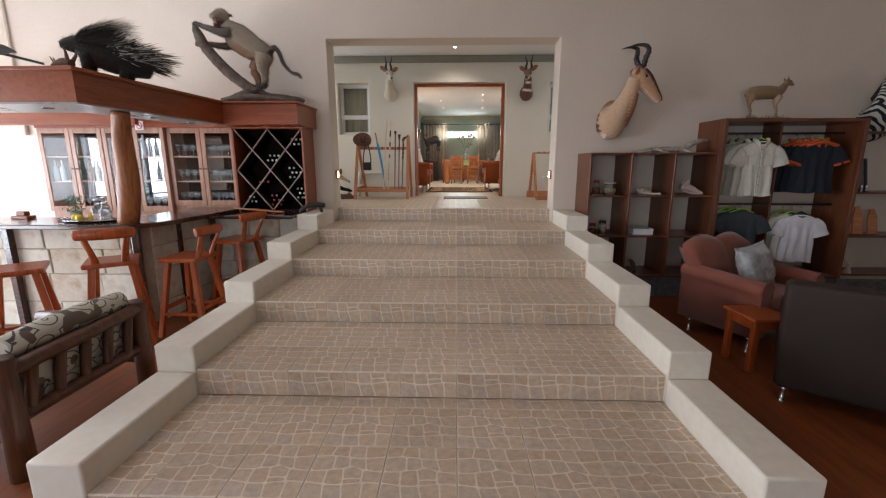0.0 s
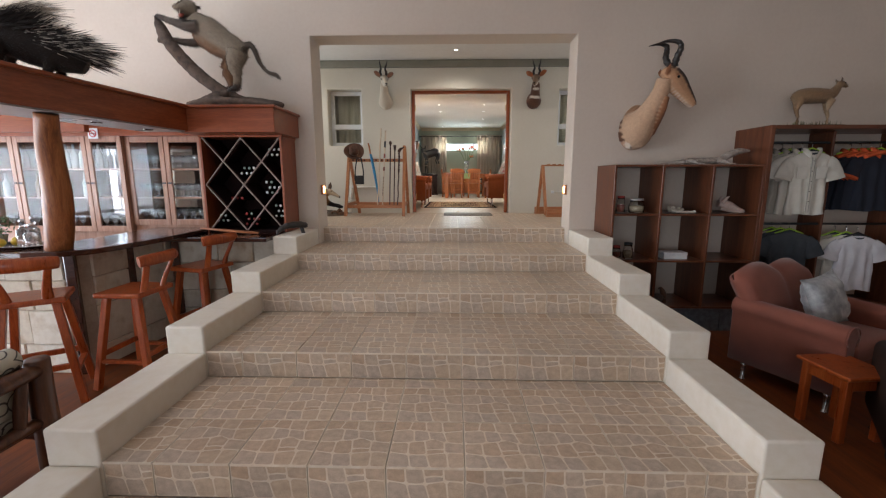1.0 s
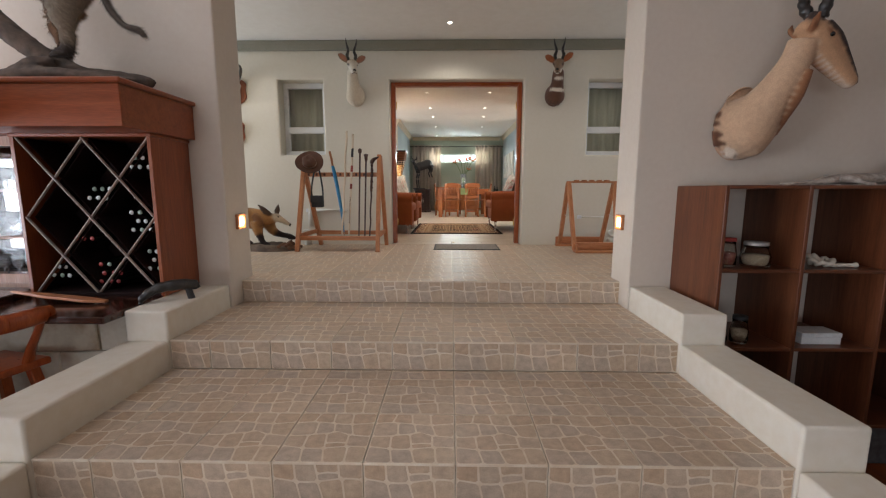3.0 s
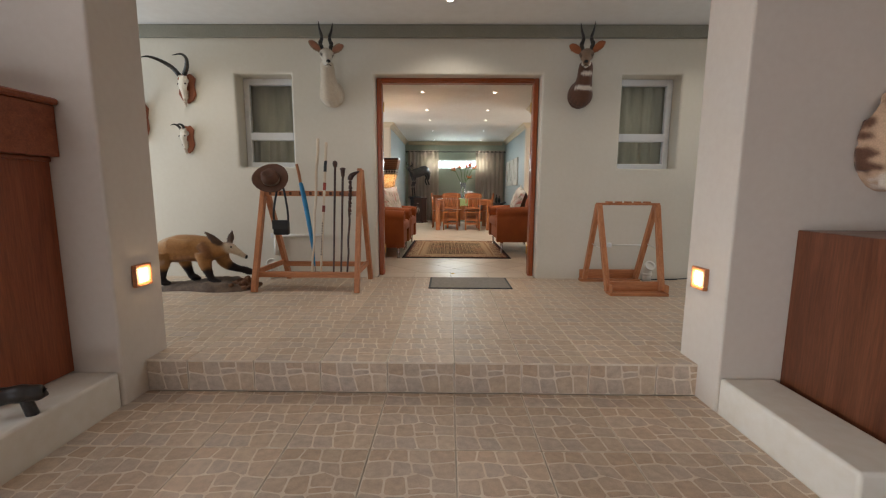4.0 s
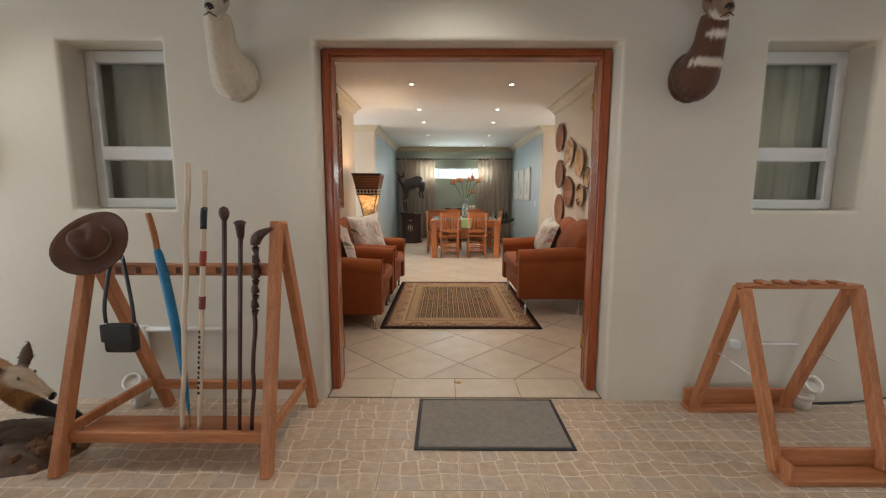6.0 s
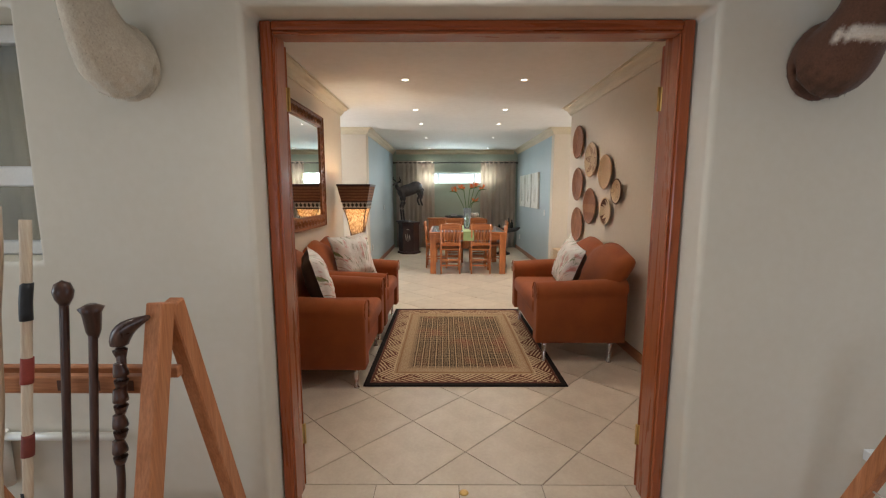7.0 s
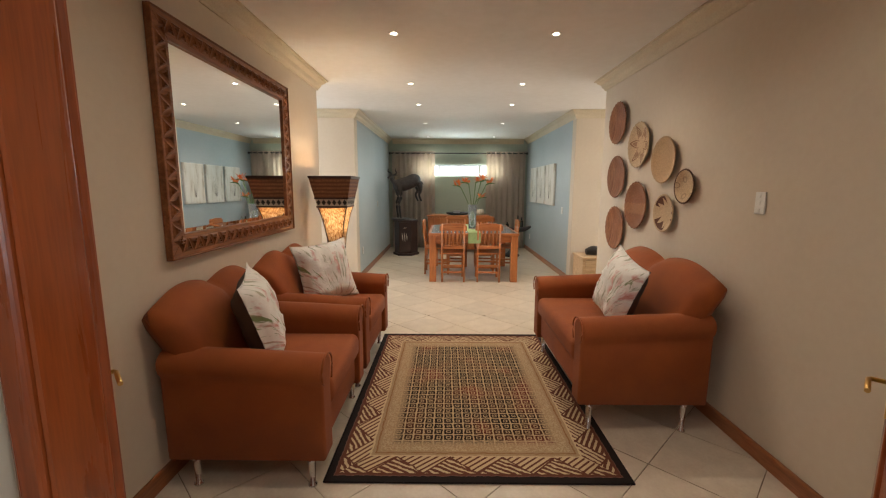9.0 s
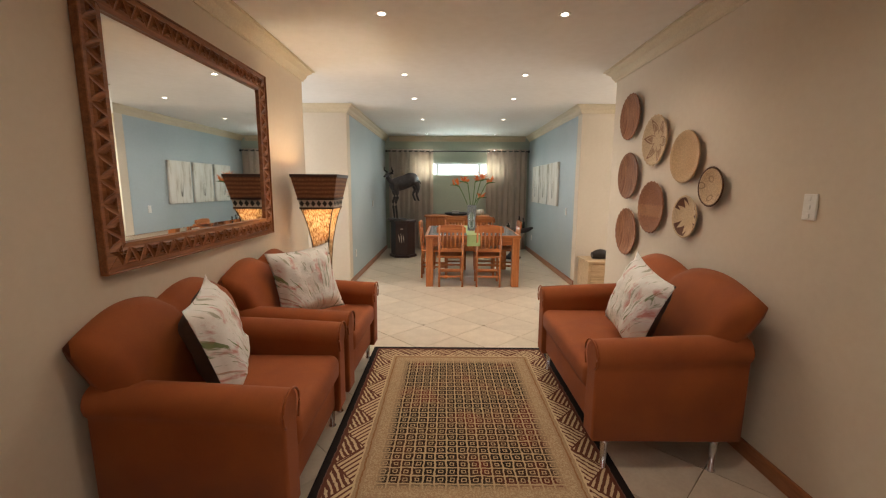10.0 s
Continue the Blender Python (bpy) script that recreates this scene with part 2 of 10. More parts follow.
def glaze(name, tones, rough, cloud_scale=26.0, tint=0.16):
    """Glazed ceramic print: one tone for each printed stone, softly clouded, with a slight drift from tile to tile."""
    m, n, l, b = nodes_of(name)
    v = coords(n, l)
    geo, inf = n.new("ShaderNodeNewGeometry"), n.new("ShaderNodeObjectInfo")
    off = n.new("ShaderNodeVectorMath")
    off.operation = "MULTIPLY_ADD"
    l.new(inf.outputs["Random"], off.inputs[0])
    off.inputs[1].default_value = (7.3, 3.1, 0)
    l.new(v, off.inputs[2])
    tone = ramp(n, l, geo.outputs["Random Per Island"], tones)
    cloud, grain = noisy(n, l, off.outputs[0], cloud_scale, 5), noisy(n, l, off.outputs[0], 190, 3)
    tone = mixed(n, l, 0.40, tone, ramp(n, l, cloud, [(0.25, (0.26, 0.25, 0.24)), (0.75, (0.76, 0.75, 0.74))]), "OVERLAY")
    tone = mixed(n, l, 0.16, tone, ramp(n, l, grain, [(0.3, (0.25, 0.25, 0.25)), (0.7, (0.75, 0.75, 0.75))]), "OVERLAY")
    hs = n.new("ShaderNodeHueSaturation")
    l.new(tone, hs.inputs["Color"])
    val = n.new("ShaderNodeMapRange")
    val.inputs["To Min"].default_value, val.inputs["To Max"].default_value = 1 - tint / 2, 1 + tint / 2
    l.new(inf.outputs["Random"], val.inputs[0])
    l.new(val.outputs[0], hs.inputs["Value"])
    l.new(hs.outputs[0], b.inputs["Base Color"])
    rg = n.new("ShaderNodeMapRange")
    rg.inputs["To Min"].default_value, rg.inputs["To Max"].default_value = rough - 0.08, rough + 0.10
    l.new(cloud, rg.inputs[0])
    l.new(rg.outputs[0], b.inputs["Roughness"])
    bumped(n, l, b, cloud, 0.18, 0.0015)
    return m


def floor_tile(name):
    """Pale cream glazed floor tile, faintly clouded, each a little different."""
    m, n, l, b = nodes_of(name)
    v = coords(n, l)
    inf = n.new("ShaderNodeObjectInfo")
    c = noisy(n, l, v, 7, 5)
    f = noisy(n, l, v, 60, 4)
    col = ramp(n, l, c, [(0.3, (0.56, 0.47, 0.36)), (0.7, (0.66, 0.57, 0.45))])
    col = mixed(n, l, 0.15, col, ramp(n, l, f, [(0.3, (0.3, 0.3, 0.3)), (0.7, (0.7, 0.7, 0.7))]), "OVERLAY")
    hs = n.new("ShaderNodeHueSaturation")
    l.new(col, hs.inputs["Color"])
    val = n.new("ShaderNodeMapRange")
    val.inputs["To Min"].default_value, val.inputs["To Max"].default_value = 0.93, 1.05
    l.new(inf.outputs["Random"], val.inputs[0])
    l.new(val.outputs[0], hs.inputs["Value"])
    l.new(hs.outputs[0], b.inputs["Base Color"])
    r = n.new("ShaderNodeMapRange")
    r.inputs["To Min"].default_value, r.inputs["To Max"].default_value = 0.24, 0.38
    l.new(c, r.inputs[0])
    l.new(r.outputs[0], b.inputs["Roughness"])
    bumped(n, l, b, f, 0.05, 0.001)
    return m


PLASTER = surf("plaster_beige", (0.62, 0.535, 0.445), (0.65, 0.565, 0.47), 1.3, 0.85, 0.10, 26, rvar=0.05, fleck=0.06)
PLASTER_CREAM = surf("plaster_cream", (0.675, 0.625, 0.52), (0.705, 0.655, 0.55), 1.3, 0.82, 0.11, 26, rvar=0.05, fleck=0.06)
CURB_PLASTER = surf("plaster_curb", (0.70, 0.63, 0.52), (0.76, 0.69, 0.58), 2.0, 0.75, 0.25, 18, rvar=0.05)
ROOM_CREAM = surf("paint_warm_cream", (0.62, 0.53, 0.41), (0.66, 0.57, 0.45), 1.0, 0.7, 0.05, 26, rvar=0.05, fleck=0.05)
ROOM_SAGE = surf("paint_sage", (0.37, 0.42, 0.34), (0.41, 0.46, 0.38), 1.0, 0.6, 0.06, 26, rvar=0.05, fleck=0.05)
ROOM_BLUE = surf("paint_pale_blue", (0.385, 0.45, 0.475), (0.425, 0.49, 0.515), 1.0, 0.6, 0.06, 26, rvar=0.05, fleck=0.05)
CEILING = surf("ceiling_white", (0.76, 0.74, 0.70), (0.80, 0.78, 0.74), 1.0, 0.8, 0.06, 12, rvar=0.04)
CORNICE = surf("cornice_sand", (0.56, 0.47, 0.32), (0.61, 0.52, 0.37), 2.0, 0.6, 0.08, 80)
GREY_BAND = surf("band_grey_green", (0.23, 0.22, 0.17), (0.27, 0.255, 0.205), 3.0, 0.6, 0.08, 80)
MOSAIC = glaze("tile_print_stones", [(0.0, (0.46, 0.32, 0.205)), (0.25, (0.52, 0.39, 0.275)), (0.5, (0.485, 0.39, 0.305)), (0.75, (0.545, 0.42, 0.30)), (1.0, (0.495, 0.355, 0.24))], 0.33)
TILE_JOINT = glaze("tile_print_joints", [(0.0, (0.66, 0.55, 0.425)), (1.0, (0.70, 0.595, 0.465))], 0.40, 18.0)
GROUT = surf("grout_pale", (0.58, 0.50, 0.405), (0.66, 0.575, 0.475), 30, 0.9, 0.3, 120)
CREAM_TILE = floor_tile("cream_floor_tile")
GROUT_BROWN = surf("grout_brown", (0.17, 0.115, 0.066), (0.22, 0.155, 0.095), 12, 0.9, 0.4, 150)
MAHOGANY = wood("mahogany", (0.20, 0.043, 0.012), (0.255, 0.060, 0.018), (0.30, 0.080, 0.026), 0.34, 8, 2, 0.3)
MAHOGANY_X = wood("mahogany_level", (0.20, 0.043, 0.012), (0.255, 0.060, 0.018), (0.30, 0.080, 0.026), 0.34, 8, 0, 0.3)
MAHOGANY_Y = wood("mahogany_deep", (0.20, 0.043, 0.012), (0.255, 0.060, 0.018), (0.30, 0.080, 0.026), 0.34, 8, 1, 0.3)
SHELF_WOOD = wood("shelf_wood", (0.090, 0.027, 0.011), (0.135, 0.042, 0.017), (0.18, 0.062, 0.026), 0.34, 7, 0, 0.2)
SHELF_WOOD_Z = wood("shelf_wood_upright", (0.090, 0.027, 0.011), (0.135, 0.042, 0.017), (0.18, 0.062, 0.026), 0.34, 7, 2, 0.2)
ORANGE_WOOD = wood("orange_wood", (0.33, 0.095, 0.025), (0.45, 0.15, 0.042), (0.55, 0.21, 0.07), 0.32, 9, 2, 0.35)
ORANGE_WOOD_X = wood("orange_wood_level", (0.33, 0.095, 0.025), (0.45, 0.15, 0.042), (0.55, 0.21, 0.07), 0.32, 9, 0, 0.35)
STOOL_WOOD = wood("stool_wood", (0.23, 0.038, 0.007), (0.34, 0.066, 0.012), (0.43, 0.105, 0.024), 0.3, 9, 2, 0.2)
RACK_WOOD = wood("rack_wood", (0.37, 0.135, 0.048), (0.48, 0.19, 0.078), (0.57, 0.255, 0.118), 0.45, 9, 2, 0.1)
RACK_WOOD_X = wood("rack_wood_level", (0.37, 0.135, 0.048), (0.48, 0.19, 0.078), (0.57, 0.255, 0.118), 0.45, 9, 0, 0.1)
FLOOR_WOOD = wood("floor_red_brown", (0.125, 0.030, 0.008), (0.195, 0.050, 0.012), (0.25, 0.070, 0.019), 0.45, 5, 1, 0.08)
STEEL = plain("steel", (0.62, 0.62, 0.62), 0.22, 1.0)
BRASS = plain("brass", (0.70, 0.48, 0.17), 0.3, 1.0)
BLACK = surf("black", (0.012, 0.012, 0.013), (0.022, 0.022, 0.024), 8, 0.5, 0.1)
WHITE_PVC = surf("white_pvc", (0.74, 0.75, 0.76), (0.79, 0.80, 0.80), 3, 0.3, 0.02)
GLASS = plain("window_glass", (0.95, 0.98, 0.97), 0.02, 0.0, trans=1.0)
BLIND_TAN = surf("blind_tan", (0.46, 0.34, 0.21), (0.54, 0.41, 0.27), 4, 0.9, 0.3, 200)
_n, _l = BLIND_TAN.node_tree.nodes, BLIND_TAN.node_tree.links
_t, _x = _n.new("ShaderNodeBsdfTranslucent"), _n.new("ShaderNodeMixShader")
_t.inputs["Color"].default_value, _x.inputs[0].default_value = (0.62, 0.47, 0.30, 1), 0.55
_l.new(_n["Principled BSDF"].outputs[0], _x.inputs[1])
_l.new(_t.outputs[0], _x.inputs[2])
_l.new(_x.outputs[0], _n["Material Output"].inputs["Surface"])
TERRACOTTA = surf("terracotta_fabric", (0.27, 0.062, 0.011), (0.33, 0.084, 0.016), 5, 0.85, 0.3, 420, sheen=0.05)
MAROON = surf("maroon_fabric", (0.20, 0.060, 0.036), (0.245, 0.078, 0.048), 5, 0.85, 0.3, 420, sheen=0.25)
DARK_LEATHER = surf("dark_brown_leather", (0.019, 0.011, 0.008), (0.030, 0.018, 0.013), 3, 0.6, 0.4, 160, spec=0.3)


# ---- mounted animals: fused bodies with short hair ----
def hide_material():
    m, n, l, b = nodes_of("animal_hide")
    at = n.new("ShaderNodeAttribute")
    at.attribute_name = "coat"
    v = coords(n, l)
    big, small = noisy(n, l, v, 34, 4.0), noisy(n, l, v, 160, 3.0)
    c = mixed(n, l, 0.22, at.outputs["Color"], ramp(n, l, big, [(0.3, (0.30, 0.30, 0.30)), (0.7, (0.68, 0.66, 0.63))]), "OVERLAY")
    c = mixed(n, l, 0.25, c, ramp(n, l, small, [(0.3, (0.25, 0.25, 0.25)), (0.7, (0.75, 0.75, 0.75))]), "OVERLAY")
    l.new(c, b.inputs["Base Color"])
    b.inputs["Roughness"].default_value, b.inputs["Specular IOR Level"].default_value = 0.78, 0.25
    b.inputs["Sheen Weight"].default_value, b.inputs["Sheen Roughness"].default_value = 0.15, 0.5
    bumped(n, l, b, small, 0.6)
    return m


HIDE = hide_material()


def fused(bm, voxel, smooth=4):
    """Melts the overlapping closed forms of bm into one skin."""
    me = bpy.data.meshes.new("form")
    bm.to_mesh(me)
    ob = new("form", me)
    r = ob.modifiers.new("skin", "REMESH")
    r.mode, r.voxel_size = "VOXEL", voxel
    s = ob.modifiers.new("relax", "SMOOTH")
    s.factor, s.iterations = 0.5, smooth
    deps = bpy.context.evaluated_depsgraph_get()
    out = ob.evaluated_get(deps).to_mesh()
    vs = [v.co.copy() for v in out.vertices]
    fs = [tuple(p.vertices) for p in out.polygons]
    ns = [v.normal.copy() for v in out.vertices]
    ob.evaluated_get(deps).to_mesh_clear()
    bpy.data.objects.remove(ob)
    bpy.data.meshes.remove(me)
    return vs, fs, ns


def beast(name, bm, palette, parent, voxel=0.011, blur=3, hairs=5000, length=0.02, flow=(0, 0, -1), lift=0.35, seed=1, label="", wide=0.0016):
    """One skin from the forms in bm; each face's slot picks a colour of the coat."""
    from_kd = [(f.calc_center_median(), f.material_index) for f in bm.faces]
    grid = {}
    cell = 0.04
    for c, i in from_kd:
        grid.setdefault((int(c.x // cell), int(c.y // cell), int(c.z // cell)), []).append((c, i))
    vs, fs, ns = fused(bm, voxel)
    bm.free()
    cols = []
    for v in vs:
        k = (int(v.x // cell), int(v.y // cell), int(v.z // cell))
        best, bi = 9.0, 0
        for a in (-1, 0, 1):
            for b in (-1, 0, 1):
                for c in (-1, 0, 1):
                    for q, i in grid.get((k[0] + a, k[1] + b, k[2] + c), ()):
                        d = (q - v).length_squared
                        if d < best:
                            best, bi = d, i
        cols.append(np.array(palette[bi], float))
    cols = np.array(cols)
    es = np.array([(f[k], f[(k + 1) % len(f)]) for f in fs for k in range(len(f))])
    for _ in range(blur):
        acc, cnt = cols.copy(), np.ones(len(cols))
        np.add.at(acc, es[:, 0], cols[es[:, 1]])
        np.add.at(acc, es[:, 1], cols[es[:, 0]])
        np.add.at(cnt, es[:, 0], 1)
        np.add.at(cnt, es[:, 1], 1)
        cols = acc / cnt[:, None]
    rnd = random.Random(seed)
    flow = Vector(flow)
    verts, faces, coat = list(vs), list(fs), [tuple(c) for c in cols]
    for _ in range(hairs):
        f = fs[rnd.randrange(len(fs))]
        i, j = f[rnd.randrange(len(f))], f[rnd.randrange(len(f))]
        u = rnd.random()
        p, n = vs[i].lerp(vs[j], u), ns[i]
        d = flow + Vector((rnd.gauss(0, 0.25), rnd.gauss(0, 0.25), rnd.gauss(0, 0.25)))
        d -= n * d.dot(n)
        if d.length < 0.05:
            continue
        d.normalize()
        s = d.cross(n).normalized() * wide
        ln = length * rnd.uniform(0.6, 1.4)
        tip = p + (d + n * lift * rnd.uniform(0.5, 1.5)).normalized() * ln
        k = len(verts)
        verts += [p - s - n * 0.002, p + s - n * 0.002, tip]
        faces.append((k, k + 1, k + 2))
        g = rnd.uniform(0.84, 1.18)
        c = tuple(cols[i] * g)
        coat += [c, c, c]
    me = bpy.data.meshes.new(name)
    me.from_pydata(verts, [], faces)
    me.materials.append(HIDE)
    me.polygons.foreach_set("use_smooth", [True] * len(me.polygons))
    a = me.attributes.new("coat", "FLOAT_COLOR", "POINT")
    a.data.foreach_set("color", np.hstack([np.array(coat), np.ones((len(coat), 1))]).ravel())
    me.update()
    ob = new(name, me)
    ob.parent = parent
    return tagged(ob, label)

# ---- structure ----
LOW = -1.06                      # lower floor
RISE = 0.1767
NOSE = [-6.66, -5.81, -4.955, -4.115, -3.26, -2.39]   # front edges of the steps, bottom to top
SX0, SX1 = -1.82, 1.205          # the stair between its kerbs
WALL_Y, BACK_Y = -2.56, -2.215    # the wide opening's wall
DOOR_Y = -0.14                   # face of the wall with the double door
ROOM_H = 2.57


def slab(name, x0, x1, y0, y1, z0, z1, mat, label, category, bevel=0.0):
    return solid(name, box(bmesh.new(), x0, x1, y0, y1, z0, z1, bevel), mat, label, category, kind="structure")


slab("floor", -7.85, 7.2, -15.2, BACK_Y, LOW - 0.2, LOW, FLOOR_WOOD, "polished red-brown floor of the bar lounge", "floor")
wall("wall_arch", -7.6, 7.0, LOW, 3.5, BACK_Y - WALL_Y, [(SX0 + 0.015, SX1 - 0.008, LOW, 2.19)], PLASTER, pose(0, WALL_Y, 0), 0.012,
     "beige plastered wall with a wide square opening")
wall("wall_west", -15.0, BACK_Y, LOW, 3.5, 0.25, [(-8.6, -3.2, -1.0, 2.5)], PLASTER, pose(-7.6, 0, 0, 0, 0, 90), 0.01, "beige plastered wall with a wide window opening")
wall("wall_south", -7.6, 7.0, LOW, 3.5, 0.25, [(-6.5, -0.5, -0.7, 1.7)], PLASTER, pose(0, -15.25, 0), 0.01, "beige plastered wall with a window opening")
wall("wall_east", -15.0, BACK_Y, LOW, 3.5, 0.25, [], PLASTER, pose(7.25, 0, 0, 0, 0, 90), 0.01, "plain beige plastered wall")
# the opening is invented, only to hold the overhead fill lamp
wall("ceiling", -7.85, 7.25, -15.25, BACK_Y, 0.15, [(-6.2, -2.4, -5.7, -3.3)], CEILING, pose(0, 0, 3.65, -90, 0, 0), 0, "white ceiling of the bar lounge with an added opening for a fill lamp", "ceiling")

# cover over the invented opening, out of view; shuts out sky and sun
slab("roof_light", -6.3, -2.3, -5.8, -3.2, 3.66, 3.70, CEILING, "white cover added above the overhead fill lamp, out of view", "roof light")

# glazed doors of the west wall, half covered by blinds
west = thing("window_4", "wide white-framed glazed doors with tan blinds partly lowered", "window", kind="structure")
for k in range(7):
    y = -8.6 + k * 0.9
    part("window_frame", box(bmesh.new(), -7.70, -7.65, max(y - 0.035, -8.599), min(y + 0.035, -3.201), -0.999, 2.499, 0.004), WHITE_PVC, west)
for z in (-0.999, -0.12, 2.43):
    part("window_rail", box(bmesh.new(), -7.698, -7.652, -8.56, -3.24, z, z + 0.06, 0.004), WHITE_PVC, west)
for k in range(6):
    y = -8.6 + k * 0.9
    b = bmesh.new()
    for j in range(5):
        z = 1.42 + j * 0.2
        box(b, -7.635 + 0.008 * (j % 2), -7.632 + 0.008 * (j % 2), y + 0.05, y + 0.85, z, z + 0.205)
    box(b, -7.66, -7.60, y + 0.04, y + 0.86, 2.40, 2.48, 0.005)
    solid("roman_blind", b, BLIND_TAN, "tan cloth roman blind lowered a third of the way", "blind", group="blinds of the glazed doors")

# stair body, steps under the tiles
bm = bmesh.new()
for k, y in enumerate(NOSE):
    box(bm, SX0, SX1, y + 0.010, BACK_Y + 0.02, LOW + RISE * k + 0.001, LOW + RISE * (k + 1) - 0.010)
stair = solid("stair", bm, GROUT, "broad stair of six shallow tiled steps", "stair", kind="structure")

# stepped kerbs on both sides
for side, (x0, x1) in (("west", (-2.075, SX0)), ("east", (SX1, 1.47))):
    for k, y in enumerate(NOSE[:-1]):
        b = bmesh.new()
        top = LOW + RISE * (k + 2) + 0.004 * k - 0.012
        box(b, x0, x1, y - 0.012, (NOSE[k + 1] - 0.012 if k < 4 else WALL_Y), LOW, top, 0.014, seg=3)
        for f in b.faces:
            f.smooth = f.calc_area() < 0.02
        solid("stair_kerb", b, CURB_PLASTER, "cream plastered stepped kerb beside the stair", "kerb", group="kerbs of the stair", kind="structure")

# landing
landing = slab("landing_floor", -5.6, 5.6, NOSE[5] + 0.010 + 0.11, DOOR_Y, -0.25, -0.010, GROUT, "landing floor of patterned tiles in pale joints", "floor")
W1, W2 = (-2.345, -1.765, 1.17, 2.106), (1.605, 2.205, 1.17, 2.106)
DO = (-0.922, 0.796, -0.02, 2.106)
wall("wall_door", -5.6, 5.6, -0.02, 2.62, 0.30, [W1, W2, DO], PLASTER_CREAM, pose(0, DOOR_Y, 0), 0.022, "cream plastered wall with a double doorway and two windows")
wall("wall_landing_west", BACK_Y, DOOR_Y, -0.02, 2.62, 0.2, [(-2.0, -0.4, 0.25, 2.25)], PLASTER_CREAM, pose(-5.4, 0, 0, 0, 0, 90), 0.01, "cream plastered end wall with a window opening")
wall("wall_landing_east", BACK_Y, DOOR_Y, -0.02, 2.62, 0.2, [(-2.0, -0.4, 0.25, 2.25)], PLASTER_CREAM, pose(5.6, 0, 0, 0, 0, 90), 0.01, "cream plastered end wall with a window opening")
slab("ceiling_landing", -5.6, 5.6, BACK_Y, DOOR_Y + 0.3, 2.565, 2.75, CEILING, "white ceiling over the landing", "ceiling")
b = box(bmesh.new(), -5.4, 5.4, DOOR_Y - 0.05, DOOR_Y - 0.001, 2.445, 2.563, 0.006)
solid("trim_landing", b, GREY_BAND, "grey-green painted cornice band under the landing ceiling", "cornice", kind="structure")

# room behind the double door
slab("floor_room", -4.0, 4.0, DOOR_Y + 0.035, 9.6, -0.2, -0.006, GROUT_BROWN, "floor of large cream tiles laid diagonally", "floor")
slab("ceiling_room", -4.0, 4.0, 0.16, 9.6, ROOM_H, ROOM_H + 0.12, CEILING, "white ceiling with recessed spotlights", "ceiling")
LX, RX, LBX, RBX = -1.575, 1.485, -1.56, 1.72
wall("wall_room_west", 0.16, 3.93, -0.02, ROOM_H, 0.2, [], ROOM_CREAM, pose(LX, 0, 0, 0, 0, 90), 0.008, "warm cream painted wall")
wall("wall_room_east", 0.16, 3.93, -0.02, ROOM_H, 0.2, [], ROOM_CREAM, pose(RX + 0.2, 0, 0, 0, 0, 90), 0.008, "warm cream painted wall")
wall("wall_dining_west", 5.86, 9.35, -0.02, ROOM_H, 0.2, [], ROOM_BLUE, pose(LBX, 0, 0, 0, 0, 90), 0.004, "pale blue painted wall")
wall("wall_dining_east", 5.86, 9.35, -0.02, ROOM_H, 0.2, [], ROOM_BLUE, pose(RBX + 0.2, 0, 0, 0, 0, 90), 0.004, "pale blue painted wall")
wall("wall_passage_west", -3.8, LBX, -0.02, ROOM_H, 0.18, [], ROOM_CREAM, pose(0, 5.68, 0), 0.008, "cream painted wall end at the passage")
wall("wall_passage_east", RBX, 3.8, -0.02, ROOM_H, 0.18, [], ROOM_CREAM, pose(0, 5.68, 0), 0.008, "cream painted wall end at the passage")
WIN = (-0.86, 1.12, 1.70, 1.985)
wall("wall_dining_north", -1.8, 2.0, -0.02, ROOM_H, 0.2, [WIN], ROOM_SAGE, pose(0, 9.35, 0), 0.006, "sage green painted wall with a wide low window")
wall("wall_passage_end_west", 3.7, 5.86, -0.02, ROOM_H, 0.15, [(4.2, 5.4, 0.8, 2.2)], ROOM_CREAM, pose(-3.65, 0, 0, 0, 0, 90), 0.006, "cream painted wall with a window opening")
wall("wall_passage_end_east", 3.7, 5.86, -0.02, ROOM_H, 0.15, [(4.2, 5.4, 0.8, 2.2)], ROOM_CREAM, pose(3.8, 0, 0, 0, 0, 90), 0.006, "cream painted wall with a window opening")
wall("wall_passage_back_west", -3.8, LX - 0.2, -0.02, ROOM_H, 0.15, [], ROOM_CREAM, pose(0, 3.78, 0), 0.006, "cream painted wall")
wall("wall_passage_back_east", RX + 0.2, 3.8, -0.02, ROOM_H, 0.15, [], ROOM_CREAM, pose(0, 3.78, 0), 0.006, "cream painted wall")


def moulding(name, pts, mat, label, prof):
    """A moulding along a level line of (x, y) points; the profile is (out, up), out to the left of the line."""
    bm = bmesh.new()
    rows = []
    n = len(pts)
    for i, p in enumerate(pts):
        p = Vector((*p, 0))
        d0 = (p - Vector((*pts[i - 1], 0))).normalized() if i else None
        d1 = (Vector((*pts[i + 1], 0)) - p).normalized() if i < n - 1 else None
        a = (d0 or d1) + (d1 or d0)
        a.normalize()
        nrm = Vector((-a.y, a.x, 0))
        k = 1 / max(0.3, nrm.dot(Vector((-(d1 or d0).y, (d1 or d0).x, 0))))
        rows.append([bm.verts.new(p + nrm * (o * k) + Vector((0, 0, z))) for o, z in prof])
    for u, v in zip(rows, rows[1:]):
        for k in range(len(prof) - 1):
            bm.faces.new((u[k], u[k + 1], v[k + 1], v[k]))
    for e in (rows[0], rows[-1]):
        bm.faces.new(e)
